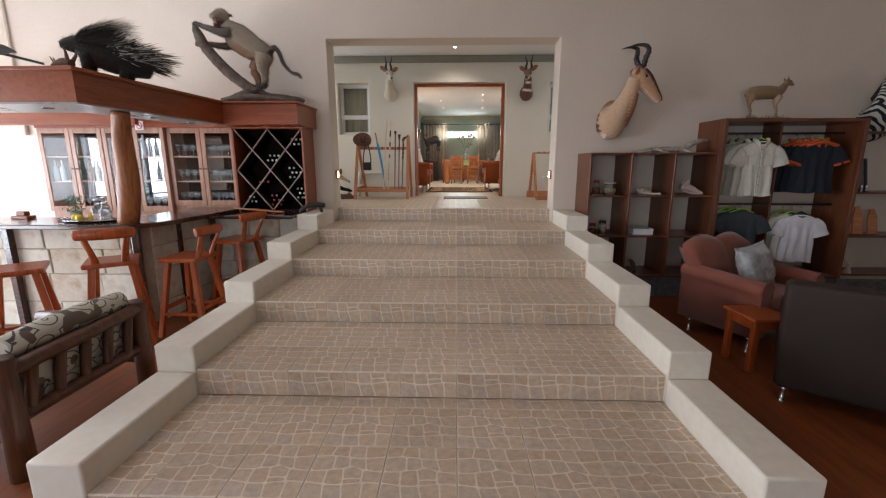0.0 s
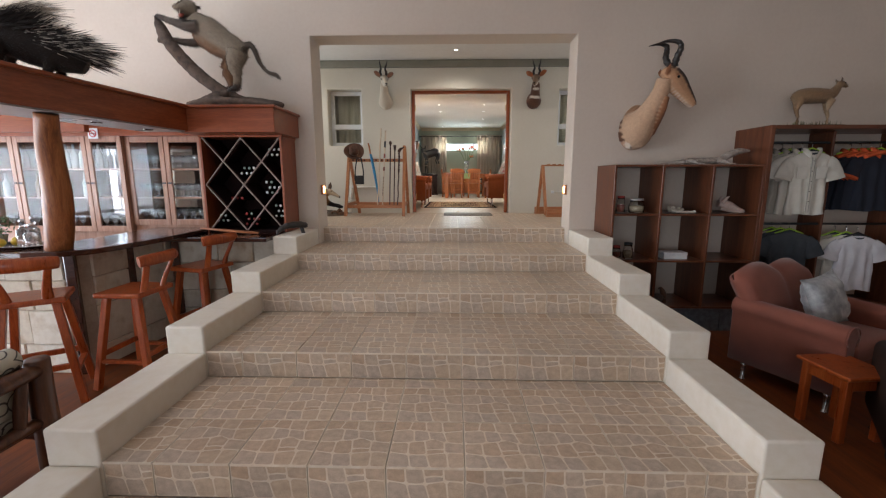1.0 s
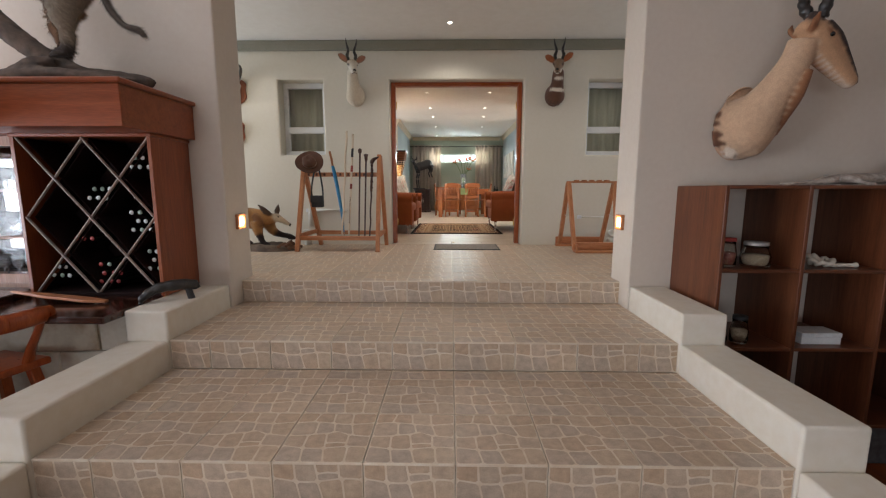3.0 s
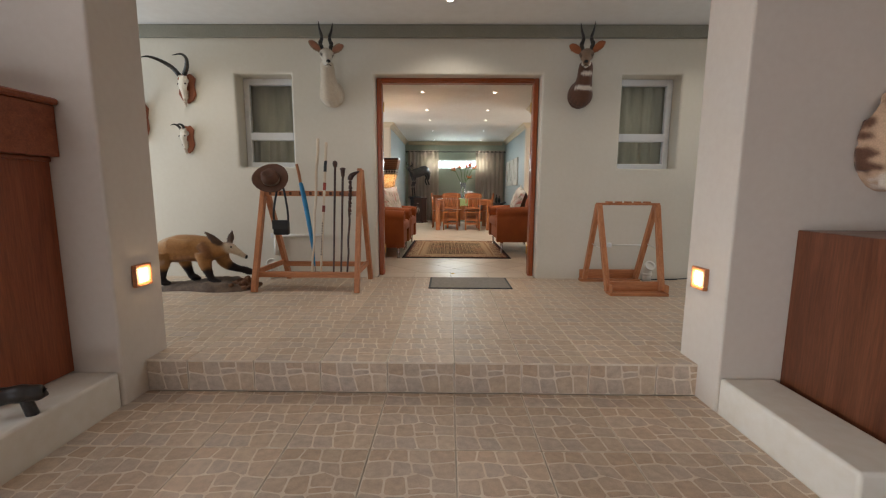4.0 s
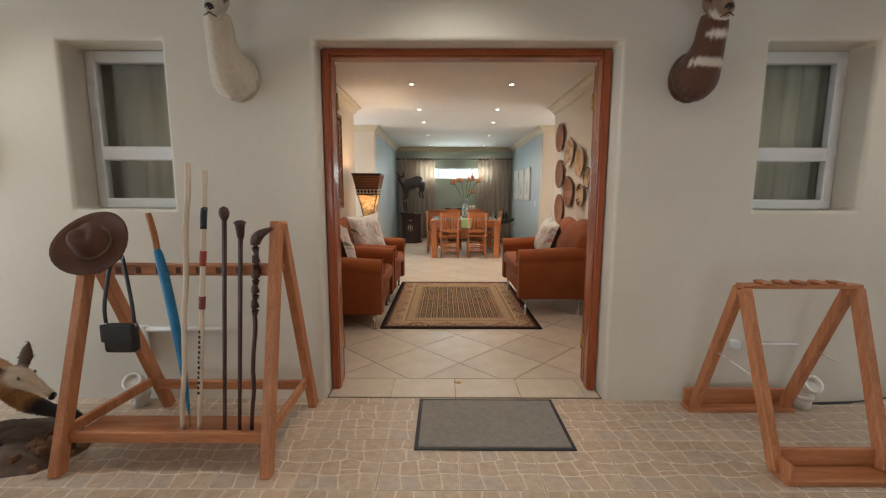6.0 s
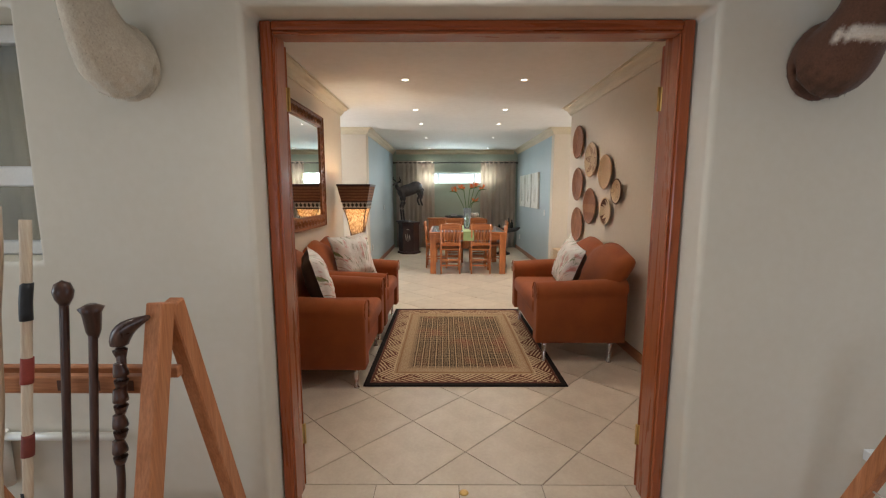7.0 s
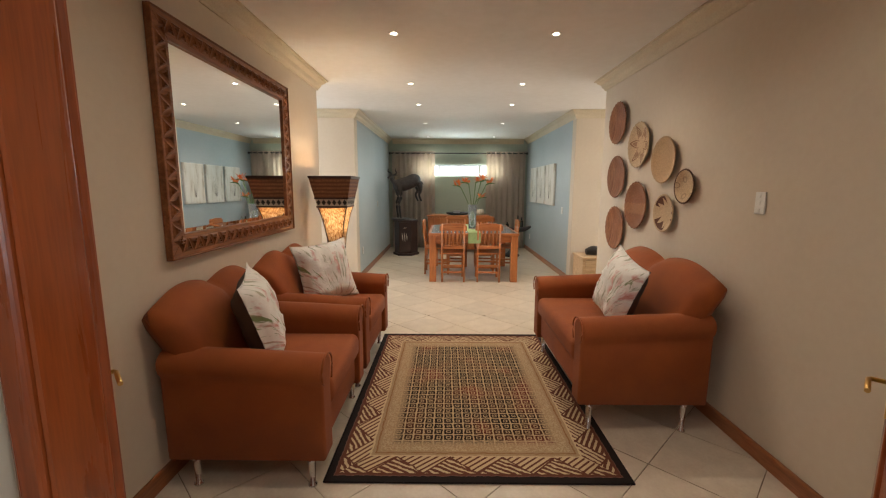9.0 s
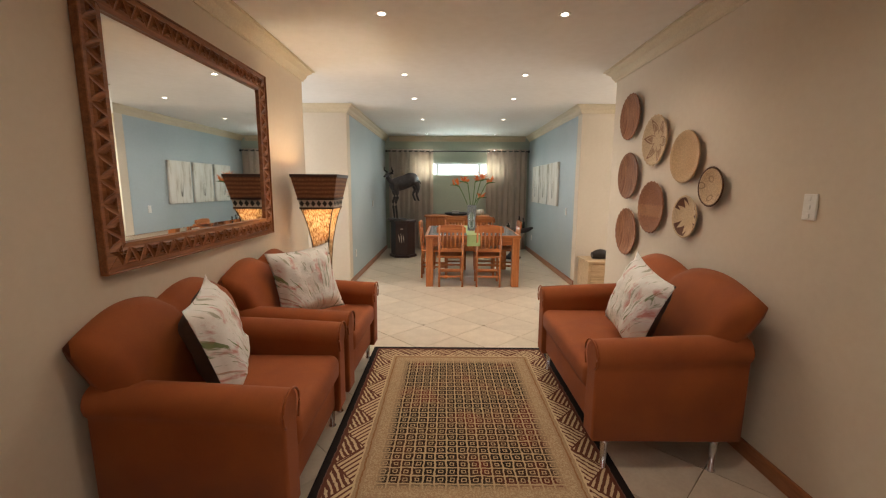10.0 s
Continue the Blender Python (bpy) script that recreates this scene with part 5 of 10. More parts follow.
RUSSET, RUSSET_LIGHT, STRAW, DARKREED = (0.20, 0.070, 0.028), (0.36, 0.155, 0.065), (0.50, 0.355, 0.205), (0.115, 0.042, 0.018)
for y, z, r, style, base, mark, frill, lab in (
        (3.49, 2.06, 0.192, "streaked", RUSSET, RUSSET_LIGHT, 1, "russet streaked"), (3.02, 1.81, 0.188, "star", STRAW, (0.24, 0.12, 0.06), 1, "straw-coloured star-patterned"),
        (2.585, 1.655, 0.172, "plain", (0.46, 0.30, 0.155), (0.40, 0.25, 0.12), 0, "plain tan"), (2.275, 1.455, 0.117, "marked", STRAW, (0.10, 0.045, 0.02), 0, "small straw-coloured dark-rimmed"),
        (3.45, 1.55, 0.197, "streaked", (0.17, 0.065, 0.03), (0.33, 0.15, 0.07), 0, "dark russet streaked"), (3.00, 1.295, 0.198, "banded", RUSSET, (0.33, 0.145, 0.06), 1, "russet zigzag-banded"),
        (2.525, 1.255, 0.140, "triangles", (0.52, 0.38, 0.225), DARKREED, 0, "pale dark-toothed"), (3.42, 1.06, 0.204, "streaked", RUSSET, (0.38, 0.17, 0.075), 1, "russet streaked")):
    prof = [(0.02, 0.0)]
    for i in range(9):
        u = i / 8
        prof.append((r * (0.5 + 0.5 * u), 0.030 * u ** 1.6))
    prof += [(r + 0.005, 0.034), (r, 0.041), (r - 0.008, 0.036)]
    for i in range(8, -1, -1):
        u = i / 8
        prof.append(((r - 0.010) * (0.5 + 0.5 * u) if i else r * 0.46, 0.009 + 0.027 * u ** 1.6))
    prof.append((0.0, 0.009))
    b = bmesh.new()
    lathe(b, prof, 72)
    for v in b.verts:
        rr = math.hypot(v.co.x, v.co.y)
        if frill and rr > r * 0.93:
            k = 1 + 0.022 * math.sin(math.atan2(v.co.y, v.co.x) * 24)
            v.co.x, v.co.y = v.co.x * k, v.co.y * k
    solid("wall_basket", b, basket_material("basket_" + style, base, mark, style, r), lab + " coiled grass basket hung on a cream wall", "basket", pose(RX - 0.003, y, z, 0, -90, 0), "baskets on the wall")

# ---- switches ----
SWITCH = surf("switch_plastic", (0.72, 0.71, 0.66), (0.77, 0.76, 0.71), 8, 0.35)


def switch(m, w, h, n):
    t = thing("light_switch", "white plastic light switch on a wall", "switch", m, "switches and sockets")
    part("plate", box(bmesh.new(), -w / 2, w / 2, -0.010, -0.001, -h / 2, h / 2, 0.003), SWITCH, t)
    for k in range(n):
        part("rocker", box(bmesh.new(), -0.008, 0.008, -0.014, -0.009, -h / 2 + h * (k + 0.5) / n - 0.011, -h / 2 + h * (k + 0.5) / n + 0.011, 0.002), SWITCH, t)


switch(pose(RX, 1.60, 1.365, 0, 0, -90), 0.072, 0.118, 3)
switch(pose(RBX, 6.22, 1.07, 0, 0, -90), 0.07, 0.115, 2)
switch(pose(LBX, 7.6, 1.12, 0, 0, 90), 0.07, 0.115, 2)
switch(pose(LBX, 6.05, 0.42, 0, 0, 90), 0.07, 0.115, 1)
switch(pose(RBX, 8.75, 0.35, 0, 0, -90), 0.07, 0.115, 1)

# ---- the dining end ----
TX0, TX1, TY0, TY1, TH = -0.45, 0.90, 5.60, 7.00, 0.765
table = thing("dining_table", "square orange-varnished wooden dining table with a grey glass top", "table")
for x in (TX0, TX1 - 0.105):
    for y in (TY0, TY1 - 0.105):
        part("leg", box(bmesh.new(), x, x + 0.105, y, y + 0.105, 0, TH - 0.045, 0.006), ORANGE_WOOD, table)
for x0, x1, y0, y1 in ((TX0 + 0.105, TX1 - 0.105, TY0 + 0.02, TY0 + 0.045), (TX0 + 0.105, TX1 - 0.105, TY1 - 0.045, TY1 - 0.02), (TX0 + 0.02, TX0 + 0.045, TY0 + 0.105, TY1 - 0.105), (TX1 - 0.045, TX1 - 0.02, TY0 + 0.105, TY1 - 0.105)):
    part("apron", box(bmesh.new(), x0, x1, y0, y1, TH - 0.15, TH - 0.045, 0.003), ORANGE_WOOD_X, table)
part("tabletop", box(bmesh.new(), TX0 - 0.015, TX1 + 0.015, TY0 - 0.015, TY1 + 0.015, TH - 0.045, TH - 0.008, 0.006), ORANGE_WOOD_X, table)
part("glass_inlay", box(bmesh.new(), TX0 + 0.03, TX1 - 0.03, TY0 + 0.03, TY1 - 0.03, TH - 0.008, TH, 0.002), surf("grey_glass_top", (0.20, 0.22, 0.25), (0.26, 0.28, 0.31), 5, 0.12, 0.02), table, "smoky grey glass")


def dining_chair():
    t = thing("dining_chair", "orange-varnished pine dining chair with a slatted back", "chair", group="chairs round the table")
    for x in (-0.185, 0.15):
        b = bmesh.new()
        tube(b, [(x + 0.0175, -0.20, 0), (x + 0.0175, -0.19, 0.44), (x + 0.0175, -0.235, 0.90)], [(0.0185, 0.021)] * 3, 4, up=(1, 1, 0))
        part("back_leg", b, ORANGE_WOOD, t)
        part("front_leg", box(bmesh.new(), x, x + 0.036, 0.17, 0.206, 0, 0.43, 0.004), ORANGE_WOOD, t)
        part("side_stretcher", box(bmesh.new(), x + 0.008, x + 0.028, -0.18, 0.17, 0.17, 0.20, 0.003), ORANGE_WOOD, t)
    part("seat", box(bmesh.new(), -0.205, 0.205, -0.20, 0.215, 0.43, 0.455, 0.008, seg=2), ORANGE_WOOD_X, t)
    b = bmesh.new()
    prism(b, [(-0.21, 0.80), (0.21, 0.80), (0.205, 0.875), (0.12, 0.905), (0, 0.915), (-0.12, 0.905), (-0.205, 0.875)], -0.012, 0.012, 0.004, m=pose(0, -0.228, 0, 90))
    part("top_rail", b, ORANGE_WOOD_X, t)
    part("lower_rail", box(bmesh.new(), -0.15, 0.15, -0.212, -0.192, 0.52, 0.57, 0.003), ORANGE_WOOD_X, t)
    for k in range(5):
        x = -0.118 + k * 0.059
        b = bmesh.new()
        tube(b, [(x, -0.202, 0.565), (x, -0.226, 0.805)], [(0.017, 0.006)] * 2, 4, up=(0, 1, 0))
        part("slat", b, ORANGE_WOOD, t)
    for z in (0.14, 0.24):
        part("rung", box(bmesh.new(), -0.15, 0.15, 0.18, 0.198, z, z + 0.03, 0.003), ORANGE_WOOD_X, t)
        part("rung", box(bmesh.new(), -0.15, 0.15, -0.205, -0.187, z, z + 0.03, 0.003), ORANGE_WOOD_X, t)
    return t


dc = dining_chair()
dc.matrix_basis = pose(-0.09, 5.80, 0, 0, 0, 1)
copy_thing(dc, pose(0.46, 5.80, 0, 0, 0, -1))
copy_thing(dc, pose(0.00, 7.02, 0, 0, 0, 181))
copy_thing(dc, pose(0.52, 7.06, 0, 0, 0, 178))
copy_thing(dc, pose(-0.34, 6.35, 0, 0, 0, -92))
copy_thing(dc, pose(0.80, 6.45, 0, 0, 0, 88))

RUNNER = surf("runner_green", (0.30, 0.40, 0.16), (0.36, 0.46, 0.20), 12, 0.85, 0.2, 250)
b = box(bmesh.new(), 0.14, 0.33, TY0 - 0.022, TY1 + 0.022, TH + 0.0006, TH + 0.003)
box(b, 0.14, 0.33, TY0 - 0.022, TY0 - 0.018, TH - 0.16, TH + 0.0025)
box(b, 0.14, 0.33, TY1 + 0.018, TY1 + 0.022, TH - 0.16, TH + 0.0025)
solid("table_runner", b, RUNNER, "pale green cloth runner across the dining table", "runner")

# vase with orange crane flowers
vase = thing("flower_vase", "tall clear glass vase of orange strelitzia flowers", "vase", pose(0.235, 6.15, TH + 0.003))
VGLASS = plain("vase_glass", (0.86, 0.92, 0.93), 0.03, trans=0.85)
part("vase", lathe(bmesh.new(), [(0.058, 0), (0.060, 0.01), (0.062, 0.15), (0.074, 0.40), (0.070, 0.40), (0.057, 0.15), (0.052, 0.02), (0.0, 0.018)], 24), VGLASS, vase, "clear glass")
STEM, PETAL = surf("stem_green", (0.06, 0.13, 0.03), (0.10, 0.19, 0.05), 15, 0.5), surf("petal_orange", (0.62, 0.12, 0.02), (0.75, 0.22, 0.04), 20, 0.5)
rnd = random.Random(5)
for dx, dy, h, lean in ((-0.20, 0.02, 0.69, -1), (-0.07, -0.06, 0.74, -1), (0.05, 0.05, 0.76, 1), (0.13, -0.03, 0.78, 1), (0.10, 0.08, 0.50, 1), (0.22, 0.0, 0.73, 1)):
    st = part("stem", limb(bmesh.new(), [(dx * 0.08, dy * 0.1, 0.03, 0.006), (dx * 0.25, dy * 0.3, 0.36, 0.006), (dx, dy, h, 0.007)], 7), STEM, vase)
    b = bmesh.new()
    limb(b, [(dx, dy, h - 0.01, 0.009), (dx + lean * 0.05, dy, h + 0.015, 0.013), (dx + lean * 0.14, dy, h + 0.012, 0.002)], 7)
    part("bract", b, STEM, st)
    b = bmesh.new()
    for k in range(8):
        a = rnd.uniform(-1.2, 1.2)
        tip = (dx + lean * rnd.uniform(-0.05, 0.13), dy + 0.06 * a, h + rnd.uniform(0.04, 0.13))
        limb(b, [(dx + lean * 0.02 * k / 2, dy, h + 0.012, 0.005, 0.003), ((dx + lean * 0.01 * k + tip[0]) / 2, (dy + tip[1]) / 2, (h + tip[2]) / 2 + 0.01, 0.024, 0.006), (*tip, 0.001, 0.001)], 6, 3)
    part("petals", b, PETAL, st)

# sideboard along the far wall
side = thing("sideboard", "low orange-varnished wooden sideboard under the window", "sideboard")
part("body", box(bmesh.new(), -0.60, 0.75, 8.60, 9.05, 0.06, 0.80, 0.004), ORANGE_WOOD, side)
part("top", box(bmesh.new(), -0.63, 0.78, 8.57, 9.07, 0.80, 0.835, 0.008), ORANGE_WOOD_X, side)
for k in range(3):
    d = part("door", box(bmesh.new(), -0.58 + k * 0.445, -0.155 + k * 0.445, 8.582, 8.599, 0.12, 0.77, 0.004), ORANGE_WOOD, side)
    part("knob", lathe(bmesh.new(), [(0.008, 0), (0.016, 0.012), (0.0, 0.022)], 10, m=pose(-0.20 + k * 0.445, 8.582, 0.5, 90)), BRASS, d)
for x in (-0.57, 0.69):
    part("foot", box(bmesh.new(), x, x + 0.05, 8.62, 9.03, 0, 0.06), ORANGE_WOOD_X, side)
b = lathe(bmesh.new(), [(0.20, 0), (0.26, 0.02), (0.27, 0.05), (0.255, 0.05), (0.245, 0.03), (0.0, 0.022)], 22)
solid("serving_bowl", b, BLACK, "wide shallow black bowl on the sideboard", "bowl", pose(0.07, 8.8, 0.835))
for dx, dy in ((-0.05, 0.0), (0.05, 0.03), (0.0, -0.06)):
    solid("ostrich_egg", lathe(bmesh.new(), [(0.0, 0), (0.03, 0.006), (0.052, 0.035), (0.055, 0.065), (0.042, 0.105), (0.02, 0.125), (0.0, 0.13)], 16), surf("eggshell", (0.66, 0.58, 0.46), (0.72, 0.65, 0.53), 20, 0.4), "large cream ostrich egg on the sideboard", "egg", pose(0.56 + dx * 1.3, 8.75 + dy * 1.6, 0.835), "ostrich eggs")
solid("table_box", box(bmesh.new(), -0.03, 0.12, 8.72, 8.86, 0.872, 0.93, 0.005), surf("box_grey", (0.3, 0.3, 0.3), (0.4, 0.4, 0.4), 9), "small grey box in the black bowl", "box")

# dark carved stand in the corner
DARKCARVE = surf("dark_carving", (0.016, 0.012, 0.012), (0.03, 0.022, 0.02), 10, 0.35, 0.3, 60)
stand = thing("carved_stand", "dark carved wooden stand holding bottles in the corner", "stand", pose(1.20, 8.1, 0))
part("base", lathe(bmesh.new(), [(0.17, 0), (0.18, 0.03), (0.10, 0.06), (0.06, 0.12)], 18), DARKCARVE, stand)
part("column", limb(bmesh.new(), [(0, 0, 0.1, 0.055), (0.02, 0, 0.25, 0.04), (-0.02, 0, 0.4, 0.05), (0, 0, 0.52, 0.075)], 12), DARKCARVE, stand)
b = bmesh.new()
limb(b, [(-0.40, 0, 0.56, 0.02, 0.02), (-0.28, 0, 0.60, 0.09, 0.045), (0, 0, 0.56, 0.15, 0.06), (0.26, 0, 0.58, 0.09, 0.05), (0.40, 0, 0.63, 0.02, 0.02)], 14)
part("tray", b, DARKCARVE, stand)
for x, h in ((0.12, 0.26), (0.2, 0.22), (-0.1, 0.12)):
    solid("wine_bottle", lathe(bmesh.new(), [(0.034, 0), (0.036, 0.01), (0.036, h * 0.6), (0.014, h * 0.75), (0.014, h), (0.0, h)], 12), surf("bottle_dark", (0.01, 0.012, 0.008), (0.02, 0.02, 0.012), 9, 0.12, 0), "dark glass bottle on the carved stand", "bottle", pose(1.20 + x, 8.1, 0.605), "bottles on the stand")

# pedestal and bronze
PED = surf("pedestal_dark", (0.030, 0.014, 0.014), (0.045, 0.022, 0.02), 5, 0.4, 0.2, 60)
ped = thing("pedestal", "dark six-sided wooden pedestal with pale carved slashes", "pedestal", pose(-1.06, 8.28, 0))
hexa = lambda r: [(r * math.cos(k * math.pi / 3 + math.pi / 6 * 0), r * math.sin(k * math.pi / 3)) for k in range(6)]
part("plinth", prism(bmesh.new(), hexa(0.285), 0, 0.05, 0.006), PED, ped)
part("body", prism(bmesh.new(), hexa(0.25), 0.05, 0.71, 0.006), PED, ped)
part("top", prism(bmesh.new(), hexa(0.275), 0.71, 0.76, 0.008), PED, ped)
for k, (x, h) in enumerate(((-0.055, 0.16), (-0.01, 0.20), (0.035, 0.15))):
    b = limb(bmesh.new(), [(x - 0.012, -0.2175, 0.40 + h / 2, 0.002, 0.002), (x, -0.2175, 0.40, 0.009, 0.003), (x + 0.006, -0.2175, 0.40 - h / 2, 0.002, 0.002)], 6, up=(0, 1, 0))
    part("slash", b, WHITE_BAND, ped, "pale inlaid slash")
part("plate", box(bmesh.new(), -0.03, 0.03, -0.2185, -0.2165, 0.585, 0.60), STEEL, ped)

BRONZE = surf("bronze", (0.055, 0.050, 0.052), (0.10, 0.088, 0.088), 9, 0.42, 0.2, 50, metal=0.7)
b = bmesh.new()
limb(b, [(-0.27, 0, 0.82, 0.09, 0.12), (-0.12, 0, 0.85, 0.115, 0.165), (0.08, 0, 0.91, 0.115, 0.165), (0.24, 0, 0.97, 0.11, 0.165), (0.34, 0, 0.93, 0.06, 0.10)], 14)
limb(b, [(-0.22, 0, 0.86, 0.07), (-0.33, 0, 0.96, 0.048), (-0.37, -0.01, 1.04, 0.036)], 12)
limb(b, [(-0.33, -0.01, 1.06, 0.036), (-0.40, -0.03, 1.05, 0.038), (-0.49, -0.07, 1.01, 0.018)], 12)
for s in (-1, 1):
    limb(b, [(-0.34, s * 0.02, 1.08, 0.022), (-0.30, s * 0.10, 1.13, 0.020), (-0.35, s * 0.14, 1.19, 0.016), (-0.33, s * 0.12, 1.25, 0.009)], 8)
    limb(b, [(-0.33, s * 0.03, 1.07, 0.010, 0.006), (-0.29, s * 0.08, 1.08, 0.022, 0.008), (-0.27, s * 0.12, 1.08, 0.003, 0.003)], 8)
    limb(b, [(-0.20, s * 0.05, 0.82, 0.06), (-0.16, s * 0.05, 0.55, 0.034), (-0.20, s * 0.05, 0.42, 0.028), (-0.17, s * 0.05, 0.06, 0.022), (-0.17, s * 0.05, 0.0, 0.026)], 9)
    limb(b, [(0.30, s * 0.05, 0.92, 0.08), (0.36, s * 0.05, 0.72, 0.042), (0.31, s * 0.06, 0.62, 0.028), (0.37, s * 0.06, 0.45, 0.022)], 9)
limb(b, [(0.40, 0, 0.95, 0.018), (0.46, 0, 0.88, 0.014), (0.46, 0, 0.78, 0.004)], 8)
lathe(b, [(0.0, 0.0), (0.20, -0.0), (0.21, 0.02), (0.19, 0.045), (0.0, 0.046)], 16, (-0.14, 0, -0.0))
vs, fs, ns = fused(b, 0.012, 3)
b.free()
b = bmesh.new()
made = [b.verts.new(v) for v in vs]
for f in fs:
    b.faces.new([made[i] for i in f]).smooth = True
solid("antelope_bronze", b, BRONZE, "dark bronze leaping antelope on a pedestal", "statue", pose(-1.06, 8.28, 0.76, 0, 0, 36) @ Matrix.Diagonal((0.95, 1.15, 0.86, 1)))

# window, rail and curtains
w = thing("window_3", "wide low window in white frames, bright with daylight", "window", kind="structure")
x0, x1, z0, z1 = WIN
b = bmesh.new()
for a, c in ((x0, x0 + 0.04), (x0 + 0.46, x0 + 0.52), (x1 - 0.55, x1 - 0.49), (x1 - 0.04, x1)):
    box(b, a, c, 9.41, 9.46, z0, z1, 0.004)
box(b, x0 + 0.001, x1 - 0.001, 9.409, 9.461, z0, z0 + 0.035, 0.004)
box(b, x0 + 0.001, x1 - 0.001, 9.409, 9.461, z1 - 0.035, z1, 0.004)
part("window_frame", b, WHITE_PVC, w)
g = part("pane", box(bmesh.new(), x0 + 0.03, x1 - 0.03, 9.434, 9.439, z0 + 0.03, z1 - 0.03), GLASS, w)
g.visible_shadow = False
solid("backdrop_bright_sky", box(bmesh.new(), -4, 4, 12.5, 12.52, -1, 5), plain("sky_glow", (0.9, 0.95, 1.0), 1.0, 0, 2.4, (0.95, 0.98, 1.0)), "bright hazy daylight beyond the window", "backdrop", kind="structure")
rod = thing("curtain_rail", "black iron curtain rail with knobbed ends", "curtain rail", pose(0, 9.22, 2.232))
part("rail", tube(bmesh.new(), [(-1.49, 0, 0), (1.66, 0, 0)], 0.014, 12), BLACK, rod)
for x in (-1.515, 1.685):
    part("finial", lathe(bmesh.new(), [(0.0, -0.03), (0.025, -0.012), (0.028, 0.0), (0.025, 0.012), (0.0, 0.03)], 12, m=pose(x, 0, 0, 0, 90)), BLACK, rod)
for x in (-1.40, 0.07, 1.56):
    part("bracket", box(bmesh.new(), x - 0.012, x + 0.012, 0.0, 0.129, -0.012, 0.012), BLACK, rod)


def curtain_cloth():
    m, n, l, b = nodes_of("curtain_linen")
    v = coords(n, l, (1, 1, 0.3))
    col = ramp(n, l, noisy(n, l, v, 12), [(0.3, (0.55, 0.47, 0.39)), (0.7, (0.63, 0.54, 0.46))])
    l.new(col, b.inputs["Base Color"])
    b.inputs["Roughness"].default_value = 0.9
    tr = n.new("ShaderNodeBsdfTranslucent")
    l.new(col, tr.inputs["Color"])
    mx = n.new("ShaderNodeMixShader")
    mx.inputs[0].default_value = 0.5
    l.new(b.outputs[0], mx.inputs[1])
    l.new(tr.outputs[0], mx.inputs[2])
    l.new(mx.outputs[0], n["Material Output"].inputs["Surface"])
    bumped(n, l, b, noisy(n, l, coords(n, l), 300, 2), 0.3, 0.001)
    return m


LINEN = curtain_cloth()
for k, (a, c) in enumerate(((-1.47, -0.46), (0.74, 1.66))):
    t = thing("curtain", "taupe linen curtain hanging from a black rail", "curtain", pose(0, 9.22, 0), "taupe curtains")
    part("cloth", cloth(a, c, 0.02, 2.275, 0.034, 0.125, 0.004, seed=k + 11), LINEN, t)
    for i in range(8):
        x = a + (c - a) * (i + 0.5) / 8
        part("eyelet", tube(bmesh.new(), [(x + 0.022 * math.cos(q), -0.034, 2.232 + 0.022 * math.sin(q)) for q in [j * math.tau / 10 for j in range(11)]], 0.005, 6), STEEL, t)


# three canvases
def canvas_print(seed):
    m, n, l, b = nodes_of("canvas_print")
    v = coords(n, l, (1, 5, 0.8))
    f = noisy(n, l, v, 2.6 + seed * 0.2, 4)
    col = ramp(n, l, f, [(0.32, (0.42, 0.38, 0.30)), (0.45, (0.68, 0.66, 0.60)), (0.7, (0.74, 0.73, 0.69))])
    l.new(col, b.inputs["Base Color"])
    b.inputs["Roughness"].default_value = 0.8
    bumped(n, l, b, noisy(n, l, coords(n, l), 300, 2), 0.2, 0.001)
    return m


for k in range(3):
    y = 6.70 + k * 0.70
    t = thing("canvas_picture", "tall pale canvas picture of grasses on a blue wall", "picture", pose(RBX - 0.002, y, 1.13), "three canvases")
    part("canvas", box(bmesh.new(), -0.035, -0.001, 0, 0.62, 0, 0.735, 0.004), canvas_print(k), t)
    b = bmesh.new()
    r2 = random.Random(k)
    for i in range(9):
        yy = 0.31 + r2.uniform(-0.12, 0.12)
        tube(b, [(-0.036, 0.31 + (yy - 0.31) * 0.2, 0.12), (-0.0365, yy, 0.12 + r2.uniform(0.2, 0.42))], [(0.004, 0.0008), (0.001, 0.0006)], 4, up=(1, 0, 0))
    part("painted_stems", b, surf("paint_grey", (0.28, 0.27, 0.24), (0.36, 0.35, 0.3), 20), t)

# pine chest in the passage
PINE = wood("pale_pine", (0.45, 0.30, 0.16), (0.55, 0.38, 0.22), (0.62, 0.45, 0.28), 0.5, 8, 0)
ch = thing("pine_chest", "small pale pine chest of drawers in the passage", "chest", pose(1.98, 5.36, 0, 0, 0, 0))
part("body", box(bmesh.new(), -0.22, 0.22, -0.17, 0.28, 0.05, 0.44, 0.004), PINE, ch)
part("top", box(bmesh.new(), -0.235, 0.235, -0.19, 0.29, 0.44, 0.465, 0.006), PINE, ch)
for x in (-0.21, 0.16):
    for y in (-0.16, 0.22):
        part("foot", box(bmesh.new(), x, x + 0.05, y, y + 0.05, 0, 0.05), PINE, ch)
for z in (0.08, 0.26):
    d = part("drawer", box(bmesh.new(), -0.19, 0.19, -0.185, -0.168, z, z + 0.16, 0.004), PINE, ch)
    part("knob", lathe(bmesh.new(), [(0.008, 0), (0.014, 0.012), (0.0, 0.02)], 10, m=pose(0, -0.185, z + 0.08, 90)), BLACK, d)
b = limb(bmesh.new(), [(-0.14, 0, 0.05, 0.03, 0.045), (-0.02, 0.02, 0.07, 0.06, 0.07), (0.12, 0, 0.05, 0.03, 0.045)], 12)
